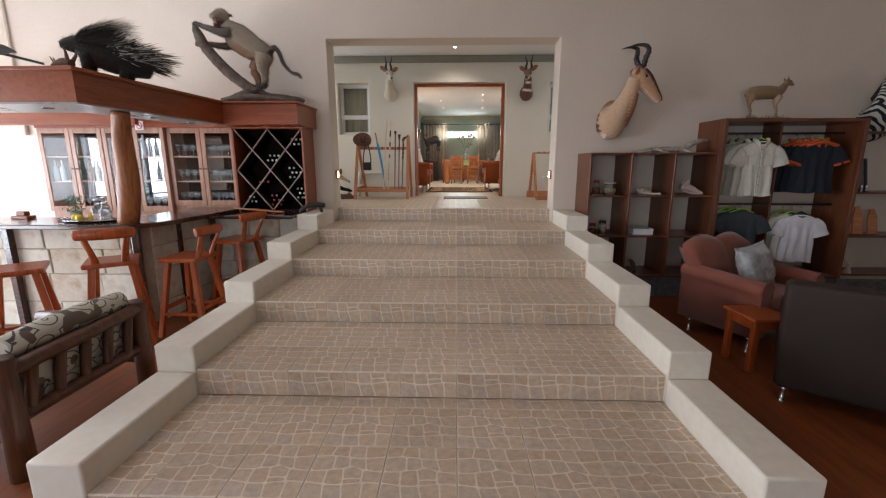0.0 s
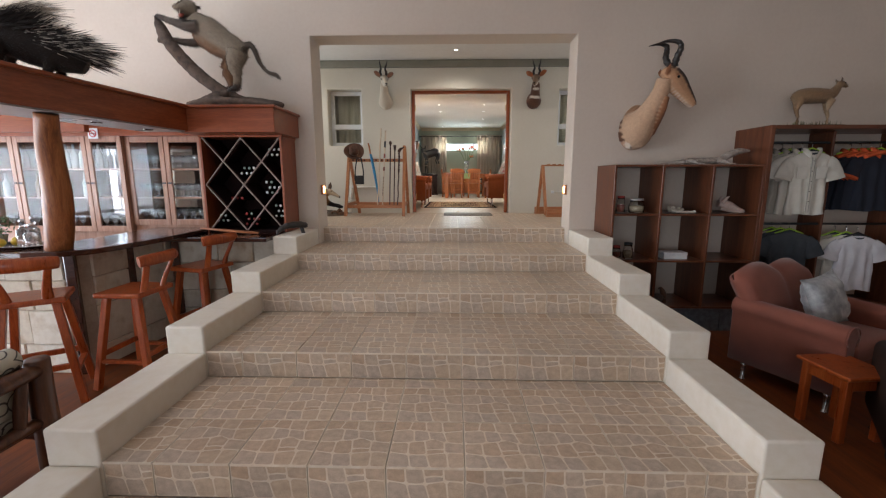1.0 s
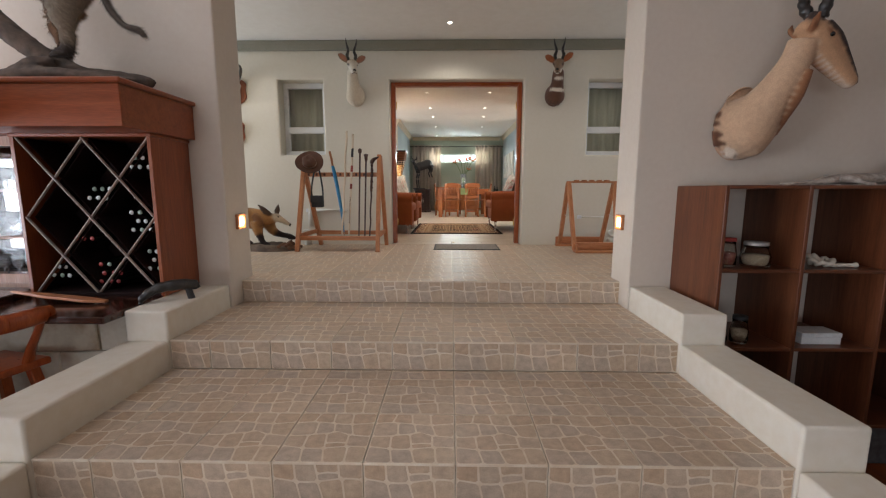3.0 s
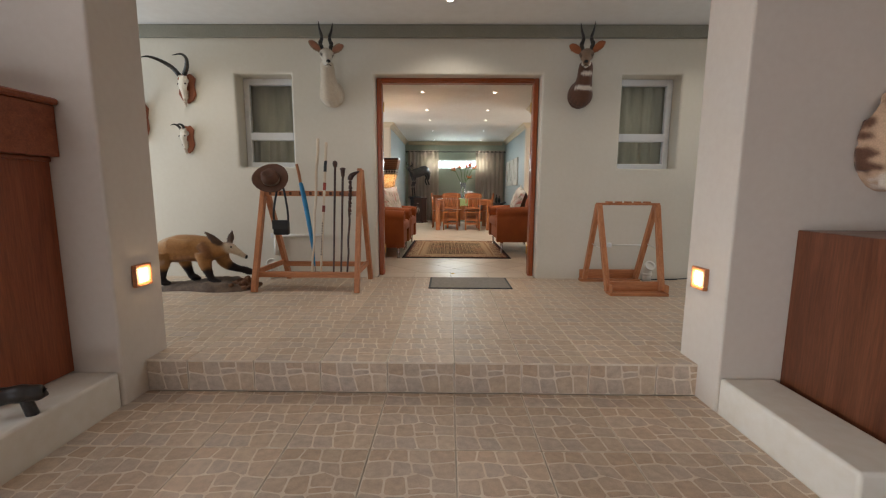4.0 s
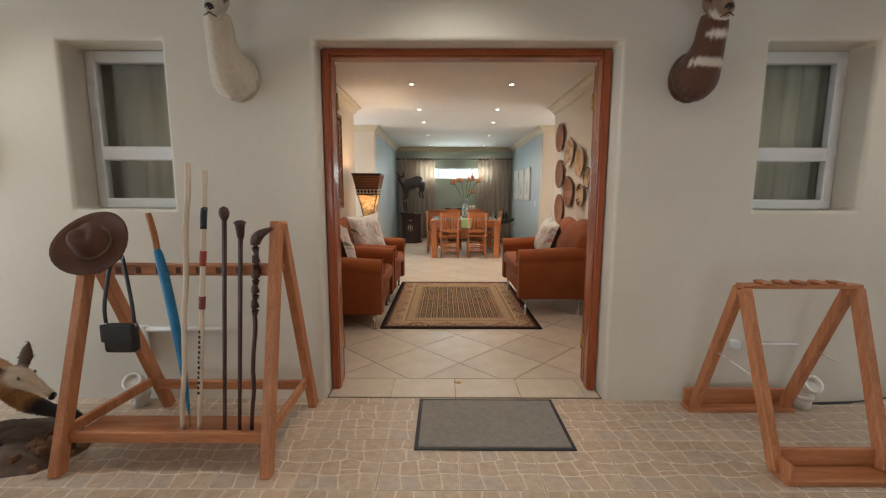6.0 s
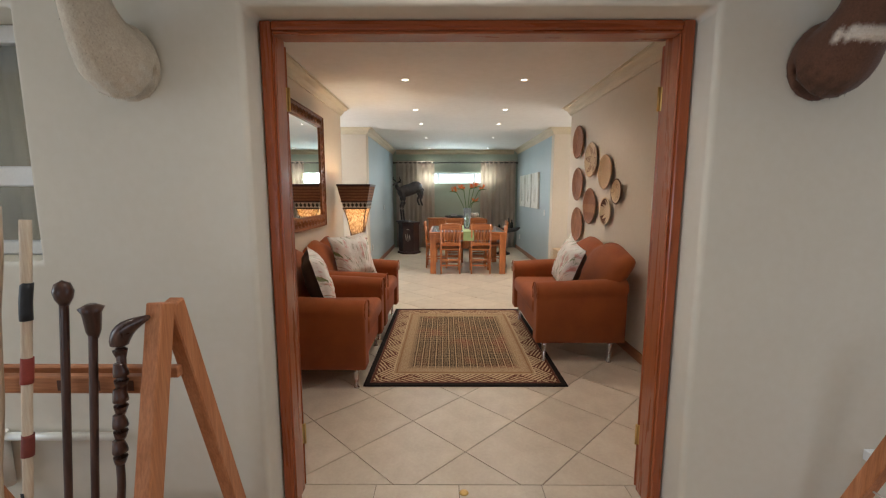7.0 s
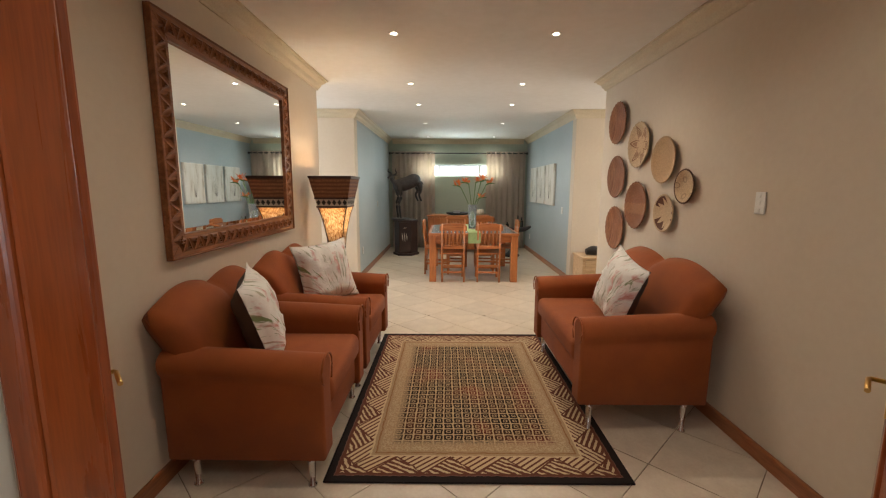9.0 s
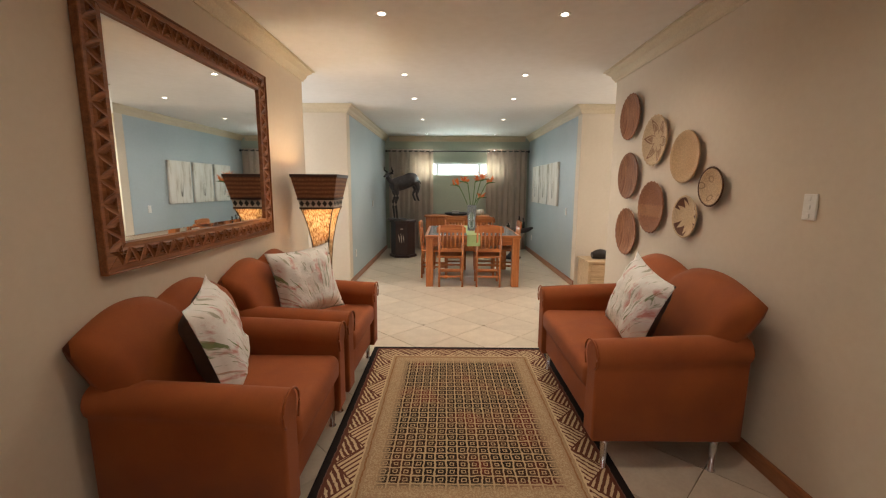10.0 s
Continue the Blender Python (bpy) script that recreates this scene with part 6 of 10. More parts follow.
solid("carved_ornament", b, DARKCARVE, "dark striped carved ornament on the pine chest", "ornament", pose(2.0, 5.38, 0.465))

# ---- the landing ----
# door mat
MAT_GREY = surf("mat_grey", (0.24, 0.215, 0.185), (0.30, 0.27, 0.235), 40, 0.95, 0.9, 260)
dm = thing("door_mat", "flat grey ribbed door mat before the doorway", "mat", pose(0.065, -0.40, 0.0))
part("top_layer", box(bmesh.new(), -0.385, 0.385, -0.235, 0.235, 0.0008, 0.011, 0.003), MAT_GREY, dm)
b = bmesh.new()
for a in ((-0.405, 0.405, -0.255, -0.235), (-0.405, 0.405, 0.235, 0.255), (-0.405, -0.385, -0.235, 0.235), (0.385, 0.405, -0.235, 0.235)):
    box(b, *a, 0.0008, 0.008, 0.002)
part("edging", b, BLACK, dm, "black rubber edging")


def pole(bm, p0, p1, w, d, up=(0, 1, 0)):
    """A square bar between two points."""
    p0, p1 = Vector(p0), Vector(p1)
    z = (p1 - p0)
    L = z.length
    z.normalize()
    x = Vector(up).cross(z).normalized()
    y = z.cross(x)
    m = Matrix.Translation(p0) @ Matrix((x, y, z)).transposed().to_4x4()
    return box(bm, -w / 2, w / 2, -d / 2, d / 2, 0, L, 0.004, m=m)


# stick rack: two A-frames, a top rail and a slatted shelf
rack = thing("stick_rack", "reddish wooden A-frame rack for walking sticks", "rack")
RX0, RX1, RYF, RYB, RYM = -1.93, -0.985, -0.85, -0.215, -0.575
for x in (RX0, RX1):
    top = 0.96 if x == RX0 else 1.13
    part("leg", pole(bmesh.new(), (x, RYF, 0.0), (x + (0.03 if x == RX0 else 0), RYM - 0.02, top), 0.045, 0.06), RACK_WOOD, rack)
    part("leg", pole(bmesh.new(), (x + (0.09 if x == RX0 else 0.01), RYB, 0.0), (x + (0.03 if x == RX0 else 0), RYM + 0.02, top - 0.01), 0.045, 0.06), RACK_WOOD, rack)
    part("cross_bar", pole(bmesh.new(), (x, RYF + 0.03, 0.178), (x + (0.07 if x == RX0 else 0), RYB - 0.06, 0.195), 0.05, 0.025, (1, 0, 0)), RACK_WOOD, rack)
top_rail = part("top_rail", box(bmesh.new(), RX0 + 0.03, RX1, RYM - 0.055, RYM - 0.025, 0.875, 0.925, 0.004), RACK_WOOD_X, rack, "rail with dark notches")
NOTCH = surf("dark_notch", (0.09, 0.03, 0.015), (0.14, 0.05, 0.02), 10)
for k in range(9):
    x = RX0 + 0.10 + k * 0.095
    part("notch", box(bmesh.new(), x - 0.012, x + 0.012, RYM - 0.0565, RYM - 0.0545, 0.885, 0.915), NOTCH, top_rail)
part("back_rail", box(bmesh.new(), RX0 + 0.03, RX1, RYM + 0.025, RYM + 0.05, 0.885, 0.92, 0.004), RACK_WOOD_X, rack)
part("shelf_front", box(bmesh.new(), RX0 + 0.02, RX1 - 0.02, RYF + 0.045, RYF + 0.075, 0.130, 0.180, 0.004), RACK_WOOD_X, rack)
part("shelf_back", box(bmesh.new(), RX0 + 0.09, RX1 - 0.02, RYB - 0.105, RYB - 0.075, 0.150, 0.200, 0.004), RACK_WOOD_X, rack)
part("shelf_board", box(bmesh.new(), RX0 + 0.022, RX1 - 0.022, RYF + 0.0755, RYF + 0.25, 0.131, 0.151, 0.003), RACK_WOOD_X, rack)

PALE = wood("pale_stick", (0.60, 0.47, 0.33), (0.70, 0.58, 0.43), (0.76, 0.66, 0.52), 0.5, 12, 2)
DARKSTICK = wood("dark_stick", (0.035, 0.014, 0.010), (0.06, 0.025, 0.017), (0.10, 0.045, 0.03), 0.3, 12, 2, 0.3)
SY = -0.735


def stick(label, x0, x1, top, mat, r, knob):
    t = thing("walking_stick", label, "stick", pose(-0.09, 0, 0), group="sticks in the rack")
    rows = []
    rnd = random.Random(int(x0 * 1000))
    n = 9
    for k in range(n + 1):
        u = k / n
        wv = 0.004 * math.sin(k * 2.1 + x0 * 40) if knob != "straight" else 0
        rows.append((x0 + (x1 - x0) * u + wv, SY + 0.085 * u, 0.152 + (top - 0.152) * u, r * (0.8 + 0.25 * u)))
    part("shaft", limb(bmesh.new(), rows, 10, 3), mat, t)
    return t, rows[-1]


t, e = stick("long pale peeled walking stick in the rack", -1.335, -1.265, 1.40, PALE, 0.0125, "wavy")
t, e = stick("long pale walking stick with dark painted marks", -1.255, -1.19, 1.365, PALE, 0.0125, "straight")
for z, h, mat in ((1.10, 0.10, BLACK), (0.93, 0.07, surf("red_ochre", (0.25, 0.03, 0.02), (0.32, 0.05, 0.03), 9)), (0.73, 0.06, surf("red_ochre_dark", (0.18, 0.03, 0.02), (0.25, 0.05, 0.03), 9))):
    u = (z - 0.152) / (1.365 - 0.152)
    x, y = -1.255 + 0.065 * u, SY + 0.085 * u
    part("painted_band", limb(bmesh.new(), [(x, y, z, 0.0142), (x + 0.002, y + 0.003, z + h / 2, 0.0144), (x + 0.065 * h, y + 0.085 * h, z + h, 0.0142)], 10, 2), mat, t)
rnd = random.Random(3)
b = bmesh.new()
for k in range(13):                                     # unreadable dark lettering down the shaft
    z = 0.62 - k * 0.024
    u = (z - 0.152) / (1.365 - 0.152)
    x, y = -1.255 + 0.065 * u, SY + 0.085 * u
    box(b, x - 0.006, x + rnd.uniform(0.001, 0.006), y - 0.0136, y - 0.0120, z, z + 0.014)
part("dark_marks", b, BLACK, t)
t, e = stick("dark polished knobbed walking stick", -1.135, -1.115, 1.155, DARKSTICK, 0.0105, "straight")
part("knob", lathe(bmesh.new(), [(0.010, -0.02), (0.020, 0.0), (0.024, 0.02), (0.018, 0.04), (0.0, 0.05)], 12, e[:3]), DARKSTICK, t)
t, e = stick("dark walking stick with a carved head", -1.065, -1.045, 1.085, DARKSTICK, 0.0105, "straight")
part("knob", lathe(bmesh.new(), [(0.010, -0.04), (0.017, -0.02), (0.022, 0.03), (0.030, 0.045), (0.012, 0.055)], 8, e[:3]), DARKSTICK, t)
t, e = stick("dark twisted walking stick with a bird-head handle", -0.99 - 0.015, -0.975, 1.02, DARKSTICK, 0.011, "wavy")
b = limb(bmesh.new(), [(e[0], e[1], e[2] - 0.03, 0.012), (e[0], e[1], e[2] + 0.02, 0.024), (e[0] + 0.025, e[1], e[2] + 0.055, 0.022), (e[0] + 0.085, e[1], e[2] + 0.085, 0.006)], 10)
part("handle", b, DARKSTICK, t)
b = bmesh.new()
for k in range(4):
    z = 0.70 + 0.07 * k
    u = (z - 0.152) / (1.02 - 0.152)
    limb(b, [(-1.005 + 0.03 * u, SY + 0.085 * u, z, 0.012), (-1.005 + 0.03 * u + 0.004, SY + 0.085 * u, z + 0.035, 0.019), (-1.005 + 0.03 * u, SY + 0.085 * u, z + 0.07, 0.012)], 9, 3)
part("twist", b, DARKSTICK, t)
# blue umbrella
um = thing("umbrella", "furled blue umbrella with a wooden handle, leaning in the rack", "umbrella", pose(-0.095, 0, 0))
part("canopy", limb(bmesh.new(), [(-1.315, -0.70, 0.22, 0.006), (-1.34, -0.68, 0.45, 0.016), (-1.385, -0.655, 0.72, 0.021), (-1.43, -0.64, 0.95, 0.020), (-1.445, -0.635, 1.0, 0.014)], 12), surf("blue_nylon", (0.02, 0.20, 0.42), (0.03, 0.27, 0.53), 12, 0.45, 0.5, 60), um)
part("handle", limb(bmesh.new(), [(-1.443, -0.635, 0.99, 0.013), (-1.455, -0.632, 1.08, 0.014), (-1.475, -0.63, 1.17, 0.013)], 10), RACK_WOOD, um)
part("tip", limb(bmesh.new(), [(-1.315, -0.70, 0.235, 0.005), (-1.311, -0.705, 0.153, 0.003)], 8), STEEL, um)

# felt hat
FELT = surf("brown_felt", (0.085, 0.035, 0.018), (0.12, 0.05, 0.026), 7, 0.85, 0.3, 260)
hat = thing("felt_hat", "brown wide-brimmed felt hat hung on the rack", "hat", pose(-1.795, RYM - 0.10, 1.025) @ pose(0, 0, 0, 50, 16, -10) @ pose(0, 0, 0, 0, 0, 62) @ Matrix.Scale(0.86, 4))
prof = [(0.205, 0.018), (0.208, 0.023), (0.19, 0.016), (0.15, 0.004), (0.115, 0.0), (0.100, 0.006), (0.095, 0.05), (0.085, 0.095), (0.06, 0.115), (0.03, 0.108), (0.0, 0.10)]
b = bmesh.new()
lathe(b, [(0.0, -0.002), (0.11, -0.006), (0.15, -0.002), (0.19, 0.010), (0.205, 0.018)] + prof, 32)
for v in b.verts:
    v.co.x *= 0.88
    v.co.z += 0.03 * (v.co.x / 0.2) ** 2 * (1 if (v.co.x ** 2 + v.co.y ** 2) > 0.0125 else 0)
    if v.co.z > 0.08:
        v.co.z -= 0.02 * max(0, 1 - abs(v.co.x) / 0.05)
part("crown_and_brim", b, FELT, hat)
part("hat_band", lathe(bmesh.new(), [(0.1015, 0.006), (0.1015, 0.028), (0.099, 0.028), (0.099, 0.006)], 32), surf("leather_band", (0.16, 0.10, 0.06), (0.24, 0.16, 0.1), 12), hat, "tan plaited band", Matrix.Diagonal((0.88, 1, 1, 1)))

# small black shoulder bag
bag = thing("shoulder_bag", "small black leather bag hanging from the rack", "bag", pose(-1.725, RYM - 0.085, 0.15) @ Matrix.Scale(0.86, 4))
b = soft_box(bmesh.new(), -0.085, 0.085, -0.035, 0.03, 0.42, 0.58, 0.02, 3)
part("pouch", b, BLACK, bag)
part("flap", box(bmesh.new(), -0.088, 0.088, -0.042, -0.033, 0.485, 0.585, 0.006), BLACK, bag)
for x in (-0.078, 0.078):
    part("strap", limb(bmesh.new(), [(x, -0.005, 0.57, 0.012, 0.003), (x * 0.95, -0.005, 0.70, 0.012, 0.003), (x * 0.4, 0.02, 0.93, 0.012, 0.003), (0, 0.055, 0.935, 0.012, 0.003)], 6, up=(0, 1, 0)), BLACK, bag)
    part("buckle", box(bmesh.new(), x - 0.010, x + 0.010, -0.012, 0.004, 0.565, 0.585, 0.002), STEEL, bag)

# pipes along the wall
PIPE = surf("white_pipe", (0.74, 0.71, 0.63), (0.79, 0.76, 0.69), 8, 0.3)
for x, lab in ((-2.01, 1), (1.95, -1)):
    t = thing("drain_pipe", "cream plastic waste pipe stub at the wall's foot", "pipe", group="waste pipes")
    part("upright", tube(bmesh.new(), [(x, -0.215, 0.0), (x, -0.215, 0.10)], 0.045, 16), PIPE, t)
    part("collar", tube(bmesh.new(), [(x, -0.215, 0.06), (x, -0.215, 0.085)], 0.052, 16), PIPE, t)
    part("elbow", limb(bmesh.new(), [(x, -0.215, 0.09, 0.045), (x, -0.222, 0.13, 0.046), (x, -0.262, 0.165, 0.046)], 16), PIPE, t)
    part("mouth", lathe(bmesh.new(), [(0.046, 0), (0.054, 0.0), (0.054, 0.025), (0.040, 0.025), (0.038, 0.0)], 16, m=pose(x, -0.258, 0.162, 55, 0, 0)), PIPE, t)
    t2 = thing("water_pipe", "thin cream water pipe clipped to the wall", "pipe", group="wall pipes")
    part("run", tube(bmesh.new(), [(x - 0.02 if lab > 0 else 1.55, -0.165, 0.455 if lab > 0 else 0.375), (x + 0.52 if lab > 0 else 1.93, -0.165, 0.455 if lab > 0 else 0.375)], 0.017 if lab > 0 else 0.008, 10), PIPE, t2)
    part("clip", box(bmesh.new(), x - 0.03 if lab > 0 else 1.53, x if lab > 0 else 1.575, -0.185, DOOR_Y - 0.0005, 0.43 if lab > 0 else 0.35, 0.475 if lab > 0 else 0.395, 0.003), WHITE_PVC, t2)
    if lab > 0:
        part("riser_pipe", tube(bmesh.new(), [(x + 0.02, -0.165, 0.24), (x + 0.02, -0.165, 0.475)], 0.024, 12), PIPE, t2)
solid("floor_cable", tube(bmesh.new(), [(1.60, -0.17, 0.004), (1.72, -0.20, 0.0035), (1.86, -0.19, 0.0035), (1.98, -0.17, 0.0035), (2.10, -0.185, 0.0035), (2.30, -0.165, 0.0035)], 0.0035, 6), BLACK, "thin black cable lying along the wall's foot", "cable")
cond = thing("cable_conduit", "thin cream cable conduit running up the wall", "conduit")
part("riser", tube(bmesh.new(), [(2.535, DOOR_Y - 0.010, 2.47), (2.535, DOOR_Y - 0.010, 0.02)], 0.008, 8), PIPE, cond)
part("floor_cable", limb(bmesh.new(), [(2.53, -0.155, 0.03, 0.006), (2.3, -0.17, 0.012, 0.005), (2.0, -0.18, 0.008, 0.005), (1.70, -0.2, 0.008, 0.005)], 7), BLACK, cond, "black loose cable")
part("junction", box(bmesh.new(), 2.46, 2.60, -0.185, -0.15, 0.001, 0.022, 0.004), PIPE, cond)

# gun-style rack: two leaning frames joined at a slotted top
r2 = thing("leaning_rack", "orange-brown wooden A-frame rack with a slotted top rail", "rack")
XA, XB, ZT = 1.285, 1.835, 0.805
b = box(bmesh.new(), XA - 0.02, XB + 0.02, -0.575, -0.52, ZT, ZT + 0.022, 0.003)
part("top_rail", b, RACK_WOOD_X, r2)
for k in range(5):
    x = XA + 0.10 + k * 0.09
    part("peg", box(bmesh.new(), x - 0.028, x + 0.018, -0.585, -0.51, ZT + 0.0222, ZT + 0.036, 0.004), RACK_WOOD_X, r2)
for x in (XA, XB):
    part("front_leg", pole(bmesh.new(), (x + (0.02 if x == XA else -0.04), -0.83, 0.03), (x, -0.56, ZT), 0.05, 0.045, (1, 0, 0)), RACK_WOOD, r2)
    part("back_leg", pole(bmesh.new(), (x - (0.0 if x == XA else 0.02) , -0.245, 0.02), (x - (0 if x == XA else 0.0), -0.53, ZT), 0.05, 0.045, (1, 0, 0)), RACK_WOOD, r2)
part("front_tray", box(bmesh.new(), XA + 0.02, XB - 0.005, -0.90, -0.78, 0.0, 0.028, 0.004), RACK_WOOD_X, r2)
part("front_tray_lip", box(bmesh.new(), XA + 0.05, XB - 0.045, -0.80, -0.782, 0.0285, 0.115, 0.004), RACK_WOOD_X, r2)
for x in (XA + 0.022, XB - 0.029):
    part("tray_cheek", box(bmesh.new(), x, x + 0.022, -0.90, -0.78, 0.0285, 0.10, 0.006), RACK_WOOD, r2)
part("back_tray", box(bmesh.new(), XA - 0.05, XB + 0.02, -0.285, -0.20, 0.0, 0.028, 0.004), RACK_WOOD_X, r2)
part("back_tray_lip", box(bmesh.new(), XA - 0.045, XB + 0.0, -0.222, -0.204, 0.0285, 0.12, 0.004), RACK_WOOD_X, r2)
for x in (XA, XB):
    part("cord", tube(bmesh.new(), [(x + 0.03, -0.70, 0.38), (x + 0.0, -0.38, 0.42)], 0.004, 6), PIPE, r2)

# lit wall lights in the opening's reveals
LIT = plain("lit_glass", (1.0, 0.9, 0.7), 0.4, 0, 8.0, (1.0, 0.90, 0.68))
for s, m in ((1, pose(SX0 + 0.016, -2.38, 0.47, 0, 0, 90)), (-1, pose(SX1 - 0.009, -2.36, 0.47, 0, 0, -90))):
    t = thing("wall_light", "square wooden-framed step light, switched on", "wall light", m @ Matrix.Scale(0.78, 4), "step lights")
    b = bmesh.new()
    for a in ((-0.075, 0.075, 0.045, 0.075), (-0.075, 0.075, -0.075, -0.045), (-0.075, -0.045, -0.045, 0.045), (0.045, 0.075, -0.045, 0.045)):
        box(b, a[0], a[1], -0.032, -0.0005, a[2], a[3], 0.004)
    part("frame", b, RACK_WOOD_X, t, "square wooden frame")
    part("glass", box(bmesh.new(), -0.046, 0.046, -0.022, -0.004, -0.046, 0.046, 0.003), LIT, t, "glowing frosted glass")
    l = new("step_light_glow", bpy.data.lights.new("step_light_glow", "AREA"))
    l.data.size, l.data.energy, l.data.color = 0.08, 0.5, (1.0, 0.72, 0.38)
    l.matrix_basis = m @ pose(0, -0.036, 0, 90, 0, 0)
downlight((-0.15, -0.70), 2.565, 46, (1.0, 0.92, 0.78), 140)
# side pair added to brighten the landing; only the middle one is known
downlight((-2.6, -0.85), 2.565, 25, (1.0, 0.92, 0.78), 135)
downlight((2.4, -0.85), 2.565, 25, (1.0, 0.92, 0.78), 135)

# ---- mounts ----
BONE = surf("bone", (0.56, 0.50, 0.40), (0.68, 0.62, 0.52), 14, 0.6, 0.4, 70)
HORN = surf("horn_black", (0.018, 0.015, 0.013), (0.04, 0.032, 0.026), 25, 0.35, 0.5, 60)
PLAQUE = wood("plaque_wood", (0.20, 0.055, 0.022), (0.28, 0.085, 0.035), (0.35, 0.12, 0.05), 0.4, 10, 2, 0.2)
FUR_PALE = surf("hide_pale", (0.56, 0.48, 0.36), (0.66, 0.58, 0.46), 9, 0.9, 0.6, 130, sheen=0.2)
FUR_BROWN = surf("hide_brown", (0.095, 0.048, 0.026), (0.14, 0.072, 0.04), 9, 0.9, 0.6, 130, sheen=0.2)
FUR_RED = surf("hide_red", (0.32, 0.10, 0.035), (0.42, 0.15, 0.06), 9, 0.9, 0.6, 130)
EAR_PINK = surf("hide_ear", (0.30, 0.13, 0.075), (0.40, 0.19, 0.12), 15, 0.8)
FUR_DARK = surf("hide_dark", (0.02, 0.016, 0.014), (0.045, 0.034, 0.028), 9, 0.85, 0.6, 130)
EYE = surf("eye_black", (0.006, 0.005, 0.005), (0.012, 0.01, 0.01), 20, 0.1, 0)


def horn(bm, rows, mi, ridges=0, seg=10):
    s = spline(rows, 10)
    pts, rad = [], []
    for k, r in enumerate(s):
        u = k / (len(s) - 1)
        f = 1 + (0.13 * math.sin(u * ridges * math.tau) * (1 - u) if ridges else 0)
        pts.append(r[:3])
        rad.append(max(r[3] * f, 0.0008))
    tube(bm, pts, rad, seg, 1.0, mi)


def skull_mount(label, m, sc, horns, plaque_h, plaque_w, turn=-32):
    """Bare skull on a shield plaque; local: wall at y = 0, front to -y."""
    t = thing("skull_mount", label, "trophy", m, "horned skulls on plaques")
    w, h = plaque_w, plaque_h
    out = [(-w, h * 0.34), (-w * 0.75, h * 0.42), (-w * 0.45, h * 0.5), (0, h * 0.46), (w * 0.45, h * 0.5), (w * 0.75, h * 0.42), (w, h * 0.34), (w * 0.82, h * 0.1), (w * 0.95, -h * 0.2), (w * 0.55, -h * 0.42), (0, -h * 0.52), (-w * 0.55, -h * 0.42), (-w * 0.95, -h * 0.2), (-w * 0.82, h * 0.1)]
    part("plaque", prism(bmesh.new(), out, 0.001, 0.026, 0.007, 0, pose(0, 0, 0, 90)), PLAQUE, t, "scalloped red-brown wooden shield")
    r = pose(0, 0, 0, 0, 0, turn * 0.45)
    k = bmesh.new()
    limb(k, [(0, -0.045, 0.125 * sc, 0.040 * sc, 0.022 * sc), (0, -0.058, 0.09 * sc, 0.054 * sc, 0.034 * sc), (0, -0.066, 0.045 * sc, 0.056 * sc, 0.038 * sc), (0, -0.066, -0.01 * sc, 0.040 * sc, 0.034 * sc), (0, -0.058, -0.08 * sc, 0.029 * sc, 0.026 * sc), (0, -0.050, -0.15 * sc, 0.021 * sc, 0.019 * sc), (0, -0.042, -0.215 * sc, 0.012 * sc, 0.011 * sc)], 14, mi=0, up=(0, 1, 0))
    limb(k, [(0, -0.024, 0.07 * sc, 0.044 * sc), (0, -0.055, 0.09 * sc, 0.046 * sc)], 12, mi=0)
    for s in (-1, 1):
        limb(k, [(s * 0.026 * sc, -0.055, 0.10 * sc, 0.020 * sc), (s * 0.034 * sc, -0.070, 0.14 * sc, 0.021 * sc)], 10, mi=0)
        limb(k, [(s * 0.052 * sc, -0.062, 0.062 * sc, 0.013 * sc), (s * 0.060 * sc, -0.070, 0.035 * sc, 0.010 * sc), (s * 0.050 * sc, -0.070, 0.005 * sc, 0.009 * sc), (s * 0.036 * sc, -0.064, -0.03 * sc, 0.008 * sc)], 8, mi=0)
        limb(k, [(s * 0.030 * sc, -0.036, -0.03 * sc, 0.012 * sc), (s * 0.020 * sc, -0.032, -0.13 * sc, 0.009 * sc)], 8, mi=1)
        limb(k, [(s * 0.010 * sc, -0.066, -0.13 * sc, 0.006 * sc), (s * 0.007 * sc, -0.056, -0.19 * sc, 0.004 * sc)], 7, mi=1)
    bmesh.ops.transform(k, matrix=r, verts=k.verts)
    beast("skull", k, [(0.72, 0.66, 0.55), (0.30, 0.19, 0.11)], t, 0.005, 1, 0, label="bleached bone skull")
    for s in (-1, 1):
        # solid dark cap instead of a hollow; its colour is the socket's shade
        part("eye_socket", lathe(bmesh.new(), [(0.0, -0.004), (0.011 * sc, 0), (0.012 * sc, 0.003), (0.007 * sc, 0.005), (0.0, 0.006)], 10, m=r @ pose(s * 0.050 * sc, -0.084, 0.036 * sc, 60, s * 50, 0)), FUR_DARK, t)
        b = bmesh.new()
        horn(b, [(s * x, y, z, rr) for x, y, z, rr in horns], 0, 13)
        bmesh.ops.transform(b, matrix=pose(-0.004, 0.004, 0, 0, 0, turn * 0.5), verts=b.verts)
        part("horn", b, HORN, t, "dark ringed horn")
    return t


skull_mount("bleached skull with long ringed horns on a wooden plaque", pose(-3.335, DOOR_Y, 1.63), 1.0, [(0.034, -0.075, 0.14, 0.022), (0.085, -0.06, 0.23, 0.021), (0.115, -0.065, 0.31, 0.017), (0.10, -0.10, 0.40, 0.011), (0.085, -0.13, 0.46, 0.002)], 0.38, 0.085)
